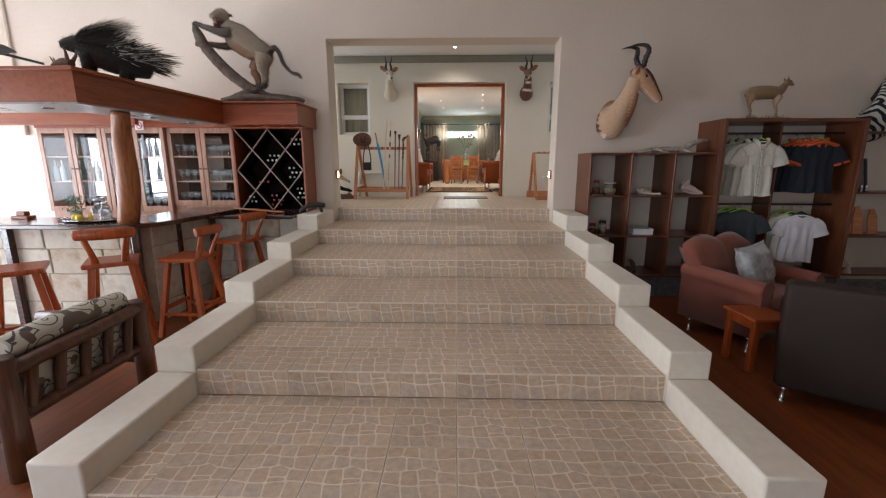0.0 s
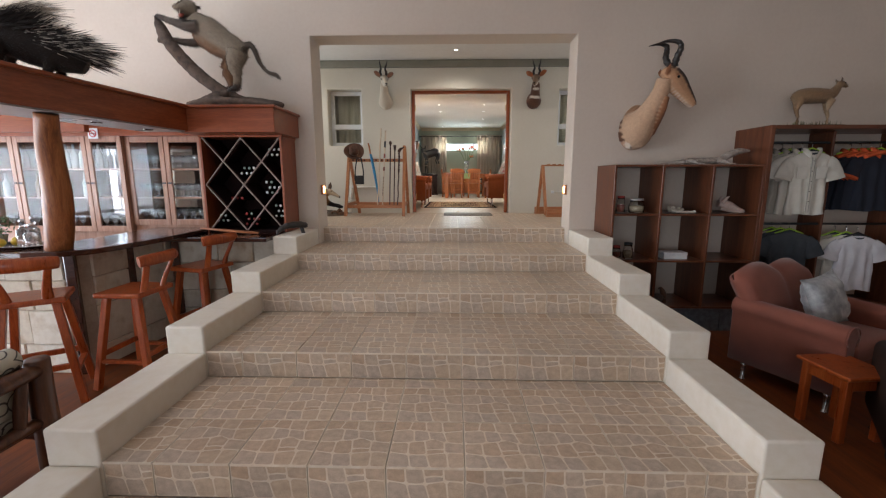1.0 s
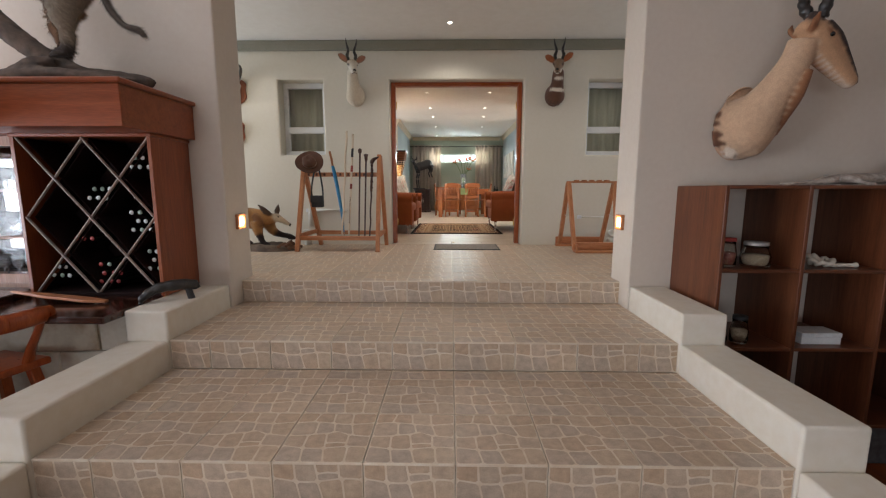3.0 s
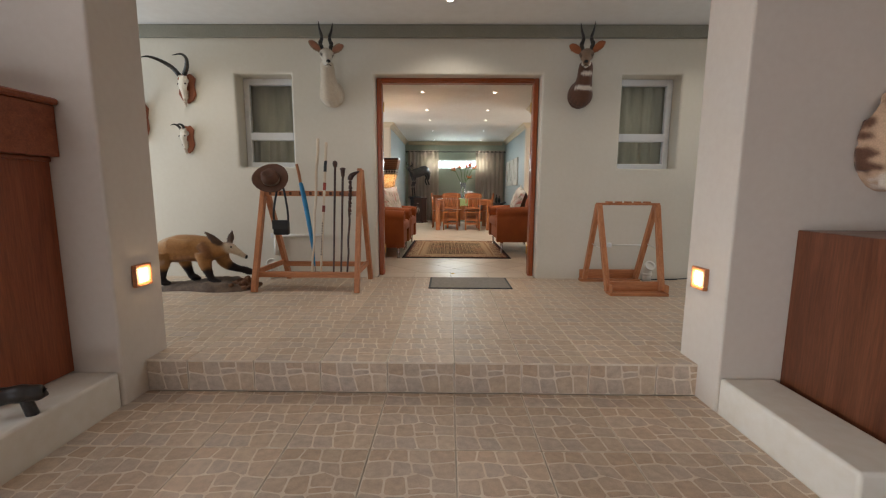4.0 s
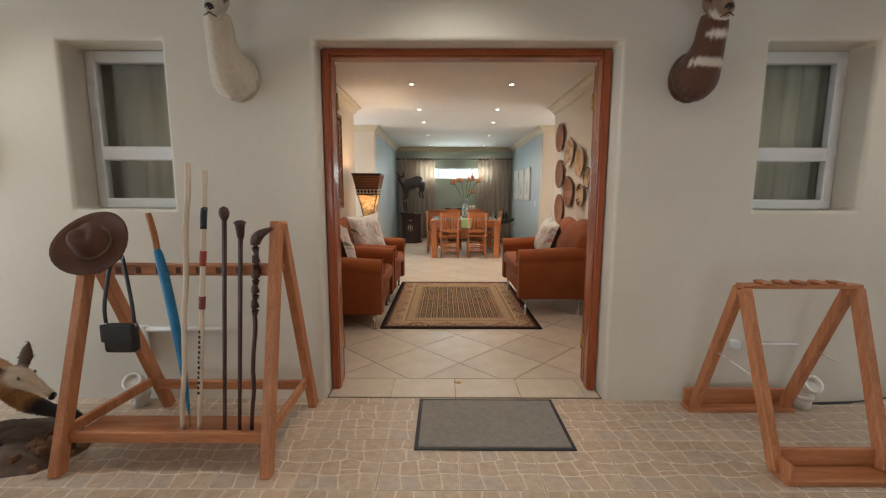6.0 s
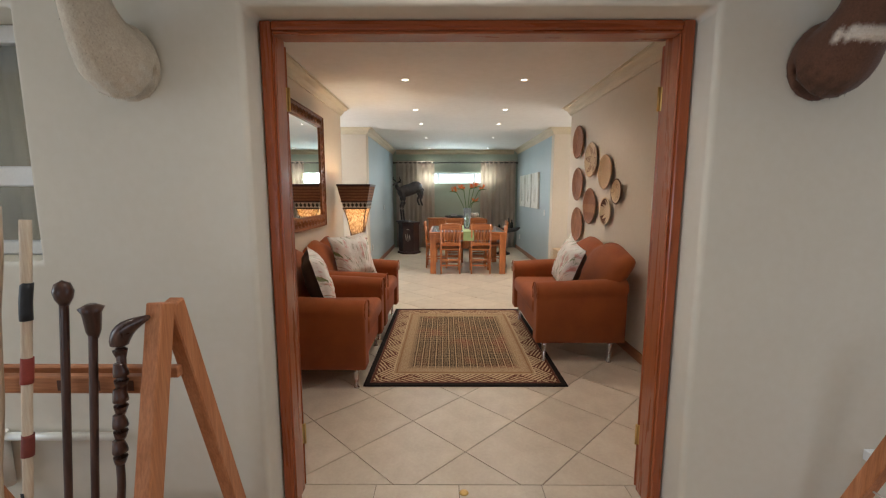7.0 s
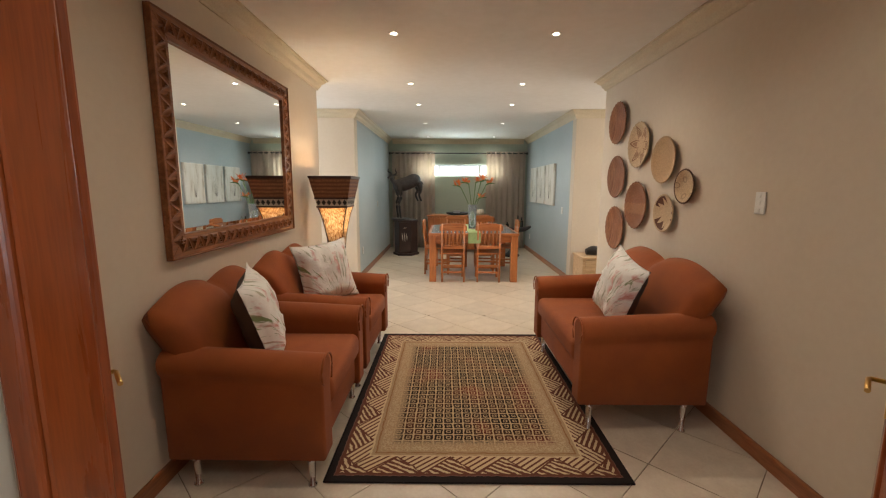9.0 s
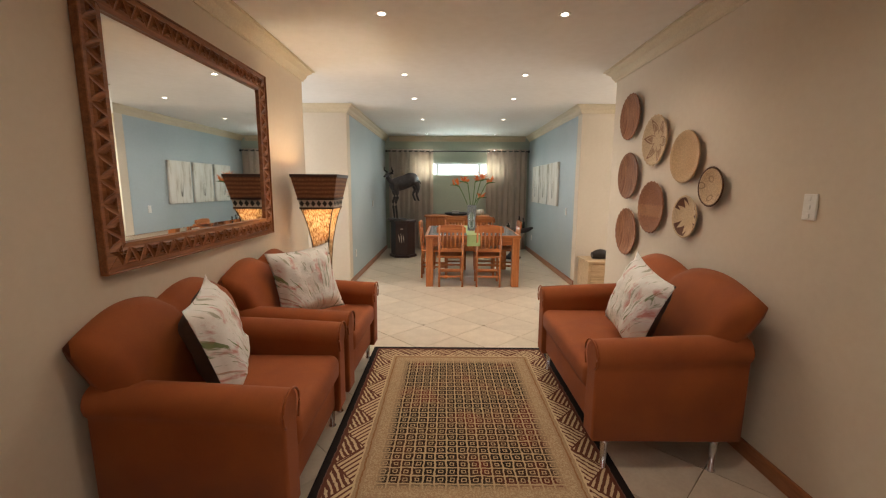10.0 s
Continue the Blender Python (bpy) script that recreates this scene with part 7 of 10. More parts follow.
skull_mount("bleached skull with sweeping curved horns on a wooden plaque", pose(-2.83, DOOR_Y, 1.955), 0.85, [(0.030, -0.07, 0.12, 0.022), (0.085, -0.09, 0.19, 0.021), (0.15, -0.16, 0.24, 0.016), (0.19, -0.26, 0.25, 0.010), (0.18, -0.36, 0.21, 0.002)], 0.29, 0.092, -22)
skull_mount("small bleached skull with short hooked horns on a plaque", pose(-2.86, DOOR_Y, 1.45), 0.72, [(0.022, -0.065, 0.09, 0.013), (0.03, -0.09, 0.125, 0.012), (0.034, -0.13, 0.135, 0.008), (0.036, -0.17, 0.12, 0.002)], 0.28, 0.068)


def shoulder_mount(label, m, palette, ear, horns, yaw_head=0.0, bands=False, seed=1):
    """Head and neck on the wall; local: wall at y = 0, front to -y. Palette: 0 neck, 1 face, 2 chest, 3 ear, 4 light marks."""
    t = thing("shoulder_mount", label, "trophy", m, "antelope heads on the wall")
    b = bmesh.new()
    limb(b, [(0, 0.0, -0.03, 0.115, 0.135), (0, -0.06, -0.035, 0.122, 0.132), (0, -0.12, 0.015, 0.092, 0.108), (0, -0.165, 0.09, 0.072, 0.082), (0, -0.185, 0.17, 0.068, 0.076), (0, -0.19, 0.225, 0.058, 0.062)], 18, up=(0, -1, 0))
    limb(b, [(-0.075, -0.05, -0.06, 0.05), (0, -0.085, -0.125, 0.045), (0.075, -0.05, -0.06, 0.05)], 12, mi=2)
    h = bmesh.new()
    limb(h, [(0, 0.055, 0.05, 0.050, 0.050), (0, -0.01, 0.055, 0.064, 0.062), (0, -0.075, 0.025, 0.052, 0.054), (0, -0.15, -0.03, 0.032, 0.038), (0, -0.20, -0.065, 0.029, 0.029), (0, -0.218, -0.078, 0.014, 0.014)], 16, mi=1)
    limb(h, [(0, -0.03, -0.01, 0.04, 0.03), (0, -0.12, -0.065, 0.024, 0.016), (0, -0.185, -0.10, 0.018, 0.010)], 12, mi=4)
    limb(h, [(0, 0.02, 0.10, 0.045, 0.020), (0, -0.05, 0.082, 0.036, 0.016), (0, -0.10, 0.045, 0.016, 0.010)], 10, mi=5)
    for s in (-1, 1):
        limb(h, [(s * 0.050, -0.045, 0.056, 0.011), (s * 0.056, -0.07, 0.044, 0.012), (s * 0.045, -0.095, 0.020, 0.007)], 8, mi=6)
        limb(h, [(s * 0.042, -0.03, 0.07, 0.014), (s * 0.056, -0.06, 0.055, 0.014), (s * 0.045, -0.085, 0.03, 0.010)], 8, mi=1)
        limb(h, [(s * 0.04, 0.015, 0.08, 0.014, 0.012), (s * 0.085, 0.005, 0.115, 0.036, 0.014), (s * 0.13, -0.005, 0.145, 0.038, 0.012), (s * 0.165, -0.01, 0.16, 0.012, 0.007)], 12, mi=3, up=(0, 1, 0))
    hm = pose(0, -0.20, 0.235, 0, 0, yaw_head)
    if bands:
        limb(b, [(-0.085, -0.155, 0.01, 0.006, 0.009), (-0.03, -0.224, -0.012, 0.008, 0.011), (0.03, -0.224, -0.018, 0.008, 0.012), (0.085, -0.155, 0.0, 0.006, 0.009)], 12, mi=4)
        limb(b, [(-0.045, -0.23, 0.12, 0.006, 0.008), (0, -0.257, 0.112, 0.008, 0.012), (0.045, -0.23, 0.12, 0.006, 0.008)], 12, mi=4)
        for s in (-1, 1):
            limb(h, [(s * 0.03, -0.10, -0.045, 0.018), (s * 0.02, -0.15, -0.075, 0.014)], 8, mi=4)
    join(b, h, 0, hm)
    beast("head_and_neck", b, palette, t, 0.0075, 1, 5000, 0.012, (0, 0.2, -1), 0.25, seed)
    for s in (-1, 1):
        part("eye", lathe(bmesh.new(), [(0.0, 0), (0.011, 0.002), (0.012, 0.008), (0.0, 0.013)], 10, m=hm @ pose(s * 0.054, -0.058, 0.045, 0, s * 72, 0)), EYE, t)
        q = bmesh.new()
        limb(q, [(s * 0.06, -0.012, 0.092, 0.006, 0.003), (s * 0.09, -0.0135, 0.116, 0.022, 0.003), (s * 0.13, -0.021, 0.143, 0.022, 0.003), (s * 0.155, -0.022, 0.154, 0.006, 0.003)], 10, up=(0, 1, 0))
        bmesh.ops.transform(q, matrix=hm, verts=q.verts)
        part("inner_ear", q, ear, t)
        q = bmesh.new()
        horn(q, [(s * x, y, z, r) for x, y, z, r in horns], 0, 7)
        bmesh.ops.transform(q, matrix=hm, verts=q.verts)
        part("horn", q, HORN, t, "dark twisted horn")
    part("mouth", limb(bmesh.new(), [tuple(hm @ Vector(p)) + (0.003,) for p in ((-0.026, -0.196, -0.096), (-0.012, -0.214, -0.094), (0.0, -0.220, -0.088), (0.012, -0.214, -0.094), (0.026, -0.196, -0.096))], 6, 2), EYE, t)
    part("nose", lathe(bmesh.new(), [(0.0, 0), (0.017, 0.002), (0.020, 0.010), (0.010, 0.016), (0.0, 0.017)], 12, m=hm @ pose(0, -0.208, -0.062, 115)), EYE, t)
    return t


SPIRAL = [(0.028, 0.0, 0.09, 0.021), (0.052, 0.03, 0.16, 0.020), (0.036, 0.05, 0.23, 0.016), (0.056, 0.03, 0.30, 0.010), (0.066, 0.01, 0.36, 0.002)]
shoulder_mount("pale cream antelope shoulder mount with dark spiral horns", pose(-1.34, DOOR_Y, 1.935), [(0.62, 0.54, 0.42), (0.62, 0.55, 0.45), (0.66, 0.60, 0.50), (0.30, 0.20, 0.13), (0.66, 0.60, 0.50), (0.40, 0.27, 0.12), (0.05, 0.032, 0.022)], EAR_PINK, SPIRAL, 20)
shoulder_mount("dark brown antelope shoulder mount with white throat bands", pose(1.165, DOOR_Y, 1.935), [(0.125, 0.058, 0.034), (0.27, 0.165, 0.095), (0.085, 0.042, 0.024), (0.36, 0.13, 0.05), (0.68, 0.60, 0.50), (0.15, 0.062, 0.028), (0.04, 0.022, 0.016)], FUR_RED, SPIRAL, -18, True, 2)

# aardvark on a rough base
aard = thing("aardvark_mount", "ochre aardvark mount walking on a rough earthen base", "taxidermy", pose(-2.66, -0.66, 0.0))
b = bmesh.new()
limb(b, [(-0.24, 0, 0.33, 0.06, 0.07), (-0.18, 0, 0.35, 0.10, 0.11), (-0.05, 0, 0.385, 0.115, 0.12), (0.10, 0, 0.39, 0.11, 0.115), (0.24, 0, 0.375, 0.092, 0.105), (0.34, -0.01, 0.37, 0.07, 0.075), (0.41, -0.015, 0.385, 0.052, 0.056)], 20, 5)
limb(b, [(0.38, -0.015, 0.385, 0.045, 0.05), (0.44, -0.02, 0.385, 0.048, 0.05), (0.50, -0.03, 0.36, 0.036, 0.036), (0.555, -0.035, 0.33, 0.025, 0.026), (0.60, -0.04, 0.305, 0.021, 0.021)], 14, 4, mi=2)
limb(b, [(-0.22, 0, 0.34, 0.065), (-0.30, 0.01, 0.33, 0.042), (-0.42, 0.02, 0.325, 0.024), (-0.64, 0.02, 0.315, 0.007)], 14, mi=2)
for x, y, f, zf, top in ((-0.16, -0.07, -0.03, 0.062, 0.34), (-0.07, 0.07, 0.07, 0.075, 0.34), (0.22, -0.065, 0.07, 0.072, 0.34), (0.30, 0.065, 0.24, 0.14, 0.34)):
    limb(b, [(x, y, top, 0.075), (x + f * 0.1, y * 1.15, 0.25, 0.060), (x + f * 0.35, y * 1.2, 0.19, 0.044)], 12, mi=0)
    limb(b, [(x + f * 0.3, y * 1.2, 0.20, 0.046), (x + f * 0.65, y * 1.2, 0.10 + zf * 0.5, 0.034), (x + f * 0.9, y * 1.2, 0.02 + zf, 0.032), (x + f + 0.03, y * 1.2, zf, 0.034), (x + f + 0.085, y * 1.2, zf - 0.008, 0.012)], 12, mi=1)
for s in (-1, 1):
    limb(b, [(0.41 + 0.02 * s, -0.02 + s * 0.03, 0.42, 0.020, 0.012), (0.375 + 0.055 * s, -0.02 + s * 0.05, 0.475, 0.036, 0.014), (0.345 + 0.10 * s, -0.02 + s * 0.06, 0.55, 0.006, 0.005)], 10, mi=3, up=(0, 1, 0))
limb(b, [(-0.23, 0, 0.36, 0.06, 0.05), (-0.15, 0, 0.395, 0.09, 0.08), (-0.06, 0, 0.41, 0.06, 0.098)], 14, mi=2)
limb(b, [(-0.16, 0, 0.30, 0.095, 0.06), (0.05, 0, 0.30, 0.10, 0.045), (0.24, 0, 0.30, 0.085, 0.06)], 14, mi=4)
for s in (-1, 1):
    limb(b, [(-0.27, s * 0.03, 0.37, 0.03), (-0.245, s * 0.07, 0.33, 0.045), (-0.20, s * 0.095, 0.27, 0.042), (-0.13, s * 0.10, 0.25, 0.03)], 10, mi=5)
    limb(b, [(0.19, s * 0.075, 0.42, 0.04), (0.25, s * 0.08, 0.36, 0.048), (0.26, s * 0.085, 0.29, 0.045)], 10, mi=4)
    limb(b, [(-0.10, s * 0.075, 0.43, 0.055), (0.02, s * 0.08, 0.42, 0.055), (0.12, s * 0.075, 0.42, 0.05)], 10, mi=0)
beast("body", b, [(0.40, 0.20, 0.07), (0.030, 0.022, 0.022), (0.52, 0.42, 0.30), (0.10, 0.058, 0.038), (0.24, 0.11, 0.045), (0.48, 0.42, 0.36)], aard, 0.009, 4, 9000, 0.017, (-1, 0, -0.5), 0.3, 5)
for s in (-1, 1):
    part("eye", lathe(bmesh.new(), [(0.0, 0), (0.009, 0.002), (0.0, 0.010)], 8, m=pose(0.475, -0.022 + s * 0.038, 0.40, s * -90)), EYE, aard)
part("snout", lathe(bmesh.new(), [(0.0, 0), (0.020, 0.002), (0.018, 0.010), (0.0, 0.012)], 10, m=pose(0.60, -0.04, 0.305, 0, 105, 0)), EYE, aard)
rk = bmesh.new()
bmesh.ops.create_grid(rk, x_segments=44, y_segments=20, size=1)
for v in rk.verts:
    x, y = v.co.x, v.co.y
    e = max(0, 1 - (abs(x) ** 3.2 + abs(y) ** 3.2))
    v.co = (x * 0.47 * (1 - 0.18 * y * y) + 0.22, y * 0.20 * (1 + 0.12 * math.sin(x * 4)), 0.001 + (0.055 + 0.018 * math.sin(x * 3.2 + 1.0)) * min(1, e * 2.2) + (0.020 * noise.noise((x * 5, y * 4, 2)) + 0.008 * noise.noise((x * 16, y * 10, 5))) * min(1, e * 3))
for f in rk.faces:
    f.smooth = True
ext = bmesh.ops.extrude_face_region(rk, geom=list(rk.faces))
for v in [g for g in ext["geom"] if isinstance(g, bmesh.types.BMVert)]:
    v.co.z = 0.0005
bmesh.ops.recalc_face_normals(rk, faces=rk.faces)
part("base", rk, surf("rough_earth", (0.10, 0.068, 0.048), (0.17, 0.12, 0.085), 12, 0.95, 0.9, 50), aard, "rough brown earthen base")
rnd = random.Random(9)
LUMP = surf("earth_lumps", (0.13, 0.06, 0.03), (0.20, 0.10, 0.055), 20, 0.9, 0.8, 60)
b = bmesh.new()
for k in range(60):
    x, y = rnd.gauss(0.56, 0.06), rnd.gauss(-0.03, 0.06)
    box(b, -0.022, 0.022, -0.018, 0.018, 0, rnd.uniform(0.015, 0.04), 0.008, 0, m=pose(x, y, 0.03 + 0.06 * max(0, 1 - abs(x - 0.56) / 0.1) * rnd.random(), rnd.uniform(-25, 25), rnd.uniform(-25, 25), rnd.uniform(0, 90)))
tagged(part("anthill", b, LUMP, aard, "crumbled red-brown anthill"), kind="stuff")

# boards on the wall
BOARD = wood("board_wood", (0.15, 0.058, 0.022), (0.21, 0.085, 0.033), (0.27, 0.115, 0.048), 0.35, 8, 2, 0.3)
PLATE = surf("brass_plate", (0.42, 0.38, 0.22), (0.52, 0.48, 0.30), 12, 0.35, 0.05, metal=0.3)
for x0, x1, z0, z1, lab, seed in ((2.60, 2.955, 1.21, 1.825, "wooden honours board with columns of small engraved plates", 1), (3.06, 3.54, 0.84, 1.45, "wooden honours board with a few engraved plates", 2)):
    t = thing("honours_board", lab, "board", pose(x0, DOOR_Y - 0.001, z0), "honours boards")
    W, Hh = x1 - x0, z1 - z0
    part("board", box(bmesh.new(), 0, W, -0.022, 0, 0, Hh, 0.008, seg=2), BOARD, t)
    rows = [(W * 0.28, W * 0.78, Hh - 0.11, 0.055), (W * 0.36, W * 0.66, Hh - 0.165, 0.03)] if seed == 1 else [(W * 0.5, W * 0.8, Hh - 0.11, 0.07)]
    for c, (a, d) in enumerate(((0.12, 0.44), (0.58, 0.88))):
        for k in range(13 if seed == 1 else (3 if c == 0 else 2)):
            if seed == 1 and c == 1 and k in (1, 2, 4):
                continue
            rows.append((W * a, W * d, Hh - 0.225 - k * 0.0285, 0.024))
    for a, d, z, h in rows:
        pl = part("name_plate", box(bmesh.new(), a, d, -0.0255, -0.0222, z, z + h), PLATE, t, "pale brass plate")
        part("engraved_line", box(bmesh.new(), a + 0.012, d - 0.012, -0.0262, -0.0256, z + h * 0.35, z + h * 0.62), BLACK, pl)
# wide-lipped horn sconce beside the boards
b = lathe(bmesh.new(), [(0.012, -0.30), (0.03, -0.22), (0.055, -0.12), (0.13, -0.03), (0.15, 0.0), (0.142, 0.0), (0.12, -0.03), (0.045, -0.12), (0.0, -0.2)], 20)
solid("wall_vessel", b, surf("vessel_brown", (0.22, 0.09, 0.045), (0.32, 0.15, 0.08), 6, 0.5, 0.3), "brown flared vessel fixed to the landing wall", "vessel", pose(3.42, DOOR_Y - 0.155, 1.98))

# brown mount high on the wall past the boards
cape = thing("cape_mount", "brown antelope shoulder mount with a pale throat", "trophy", pose(3.30, DOOR_Y - 0.001, 1.80))
b = bmesh.new()
limb(b, [(0, 0.0, 0.0, 0.20, 0.17), (0, -0.08, 0.01, 0.20, 0.17), (0.02, -0.18, 0.05, 0.15, 0.13), (0.04, -0.27, 0.12, 0.10, 0.10), (0.06, -0.32, 0.20, 0.075, 0.08)], 18, 4, up=(0, -1, 0))
limb(b, [(-0.10, -0.07, -0.10, 0.06), (0.0, -0.15, -0.09, 0.07), (0.03, -0.24, -0.01, 0.06)], 12, mi=1)
limb(b, [(0.06, -0.30, 0.25, 0.07), (0.09, -0.37, 0.23, 0.06), (0.13, -0.46, 0.16, 0.04), (0.15, -0.50, 0.12, 0.03)], 14, mi=0)
for s in (-1, 1):
    limb(b, [(0.06 + s * 0.05, -0.29, 0.29, 0.016, 0.012), (0.06 + s * 0.11, -0.28, 0.33, 0.032, 0.012), (0.06 + s * 0.15, -0.28, 0.35, 0.006, 0.005)], 10, mi=0, up=(0, 1, 0))
beast("head_and_neck", b, [(0.20, 0.075, 0.035), (0.58, 0.47, 0.36)], cape, 0.010, 3, 1500, 0.010, (0, -0.3, -1), 0.2, 9)
for s in (-1, 1):
    q = bmesh.new()
    horn(q, [(0.06 + s * 0.03, -0.30, 0.30, 0.022), (0.06 + s * 0.05, -0.28, 0.40, 0.019), (0.06 + s * 0.045, -0.27, 0.50, 0.012), (0.06 + s * 0.035, -0.28, 0.58, 0.002)], 0, 8)
    part("horn", q, HORN, cape, "dark ringed horn")

# ---- the bar ----
STONE = surf("bar_stone", (0.62, 0.57, 0.47), (0.46, 0.37, 0.25), 5, 0.85, 1.0, 24, lo=0.5, hi=0.72)
STONE_B = surf("bar_stone_brown", (0.56, 0.49, 0.38), (0.34, 0.20, 0.10), 4, 0.85, 1.0, 24, lo=0.48, hi=0.7)
MORTAR = surf("bar_mortar", (0.34, 0.29, 0.22), (0.42, 0.36, 0.28), 12, 0.95, 0.6, 60)
TOPWOOD = wood("counter_wood", (0.030, 0.011, 0.007), (0.055, 0.019, 0.011), (0.085, 0.032, 0.018), 0.16, 6, 0, 0.6)
BZ = 0.055
bar = thing("bar_counter", "stone-faced bar counter with a dark polished wooden top", "bar counter")
OUT = [(-6.6, -4.55), (-3.42, -4.55), (-3.20, -4.50), (-3.04, -4.36), (-2.985, -4.18), (-2.915, -3.60), (-2.915, -3.20), (-2.935, -2.962), (-2.958, -2.962), (-2.958, -2.892), (-3.56, -2.892), (-3.56, -3.98), (-6.6, -3.98)]
part("top", prism(bmesh.new(), OUT, BZ - 0.045, BZ, 0.008), TOPWOOD, bar, "dark polished top")
part("lower_top", box(bmesh.new(), -3.20, -2.078, -3.41, WALL_Y - 0.004, -0.033, 0.0095, 0.006), TOPWOOD, bar, "dark lower shelf of the top")
BASE = [(-6.6, -4.24), (-3.40, -4.24), (-3.31, -4.10), (-3.22, -3.19), (-2.09, -3.12), (-2.09, -2.985), (-3.30, -2.985), (-3.42, -3.2), (-3.50, -3.99), (-6.6, -3.99)]
part("core", prism(bmesh.new(), BASE, LOW + 0.001, BZ - 0.046), MORTAR, bar)
core_faces = [(Vector((-6.6, -4.24, 0)), Vector((-3.40, -4.24, 0))), (Vector((-3.31, -4.10, 0)), Vector((-3.22, -3.19, 0))), (Vector((-3.22, -3.19, 0)), Vector((-2.09, -3.12, 0)))]
rnd = random.Random(8)
for a, c in core_faces:
    d = c - a
    L = d.length
    d.normalize()
    out = Vector((d.y, -d.x, 0))
    z = LOW + 0.004
    while z < BZ - 0.10:
        h = min(rnd.choice((0.20, 0.26, 0.30, 0.36)), BZ - 0.052 - z)
        u = 0.0
        while u < L - 0.02:
            w = min(rnd.uniform(0.26, 0.56), L - u)
            if L - u - w < 0.10:
                w = L - u
            dep = rnd.uniform(0.010, 0.024)
            b = bmesh.new()
            j = lambda: rnd.uniform(-0.006, 0.006)
            prism(b, [(0.003 + j() * 0.3, 0.003), (w - 0.003, 0.003 + abs(j())), (w - 0.003 - abs(j()), h - 0.003), (0.004 + abs(j()), h - 0.004)], -0.03, dep, 0.007, seg=1)
            m = Matrix((d, Vector((0, 0, 1)), out)).transposed().to_4x4()
            part("stone", b, STONE if rnd.random() < 0.68 else STONE_B, bar, "", Matrix.Translation(a + d * u + Vector((0, 0, z))) @ m)
            u += w
        z += h
for x, y, r in ((-4.62, -4.275, 0), (-3.36, -4.22, 25), (-3.285, -3.72, 84), (-3.17, -3.215, 45)):
    part("timber_post", box(bmesh.new(), -0.035, 0.035, -0.045, 0.02, LOW + 0.001, BZ - 0.047, 0.006, m=pose(x, y, 0, 0, 0, r)), TOPWOOD, bar)

# tree trunk that carries the canopy
b = bmesh.new()
rows = []
for k in range(9):
    u = k / 8
    rows.append((-3.285 + 0.18 * u + 0.022 * math.sin(u * 5), -4.38 - 0.10 * u, BZ + 0.001 + u * (1.068 - BZ), 0.084 + 0.010 * math.sin(u * 3.4 + 0.4) - 0.010 * u, 0.085 + 0.012 * math.sin(u * 7)))
limb(b, rows, 18, 3)
for v in b.verts:
    v.co += Vector((v.co.x + 3.22, v.co.y + 4.4, 0)).normalized() * 0.010 * noise.noise((v.co.x * 9, v.co.y * 9, v.co.z * 3))
solid("trunk_post", b, wood("trunk_wood", (0.15, 0.046, 0.013), (0.29, 0.098, 0.027), (0.38, 0.15, 0.05), 0.5, 10, 2, 0.1, 0.9), "natural tree-trunk post standing on the bar counter", "post")

# canopy over the bar
CZ0, CZ1 = 1.07, 1.335
can = thing("bar_canopy", "mahogany canopy over the bar with small spotlights underneath", "canopy")
CO = [(-7.2, -4.98), (-3.06, -4.98), (-2.88, -3.24), (-3.30, -3.24), (-3.52, -4.40), (-7.2, -4.40)]
b = prism(bmesh.new(), CO, CZ0 + 0.012, CZ1 - 0.03, 0.0)
part("fascia", b, MAHOGANY_Y, can)
b = prism(bmesh.new(), [(-7.2, -5.02), (-3.025, -5.02), (-2.84, -3.24), (-3.28, -3.24), (-3.50, -4.38), (-7.2, -4.38)], CZ1 - 0.03, CZ1, 0.008)
part("top_moulding", b, MAHOGANY_Y, can)
part("soffit", prism(bmesh.new(), [(-7.18, -4.96), (-3.075, -4.96), (-2.90, -3.26), (-3.29, -3.26), (-3.51, -4.41), (-7.18, -4.41)], CZ0, CZ0 + 0.0115), surf("soffit_grey", (0.32, 0.31, 0.30), (0.38, 0.37, 0.36), 4, 0.3), can, "glossy grey underside")
for x, y in ((-3.55, -4.72), (-5.0, -4.72), (-3.17, -4.0), (-3.10, -3.5)):
    part("spotlight", lathe(bmesh.new(), [(0.030, 0.0), (0.042, -0.006), (0.044, 0.0)], 16, (x, y, CZ0)), STEEL, can)
part("inner_fascia", box(bmesh.new(), -7.2, -3.9, -3.30, -3.24, CZ0, CZ1 - 0.04, 0.004), MAHOGANY_X, can)

# wine cabinet with a diagonal lattice
wine = thing("wine_cabinet", "mahogany wine cabinet with a pale diagonal lattice of bottles", "wine rack")
WX0, WX1, WYF, WYB, WZ0, WZ1 = -2.955, -2.045, -2.95, WALL_Y - 0.002, 0.011, 1.07
part("side_panel", box(bmesh.new(), WX1 - 0.025, WX1 + 0.0, WYF, WYB, WZ0, WZ1, 0.002), MAHOGANY, wine)
part("side_panel", box(bmesh.new(), WX0, WX0 + 0.025, WYF, WYB, WZ0, WZ1, 0.002), MAHOGANY, wine)
# near-black colour on back, floor and dividers carries the shade inside the cabinet
INNER_SHADE = surf("cabinet_inner_shade", (0.012, 0.005, 0.004), (0.02, 0.008, 0.007), 5, 0.85, 0.1, 60, spec=0.15)
part("back_panel", box(bmesh.new(), WX0 + 0.025, WX1 - 0.025, WYB - 0.02, WYB, WZ0, WZ1), INNER_SHADE, wine)
part("floor_panel", box(bmesh.new(), WX0 + 0.025, WX1 - 0.025, WYF + 0.01, WYB - 0.02, WZ0, WZ0 + 0.02), INNER_SHADE, wine)
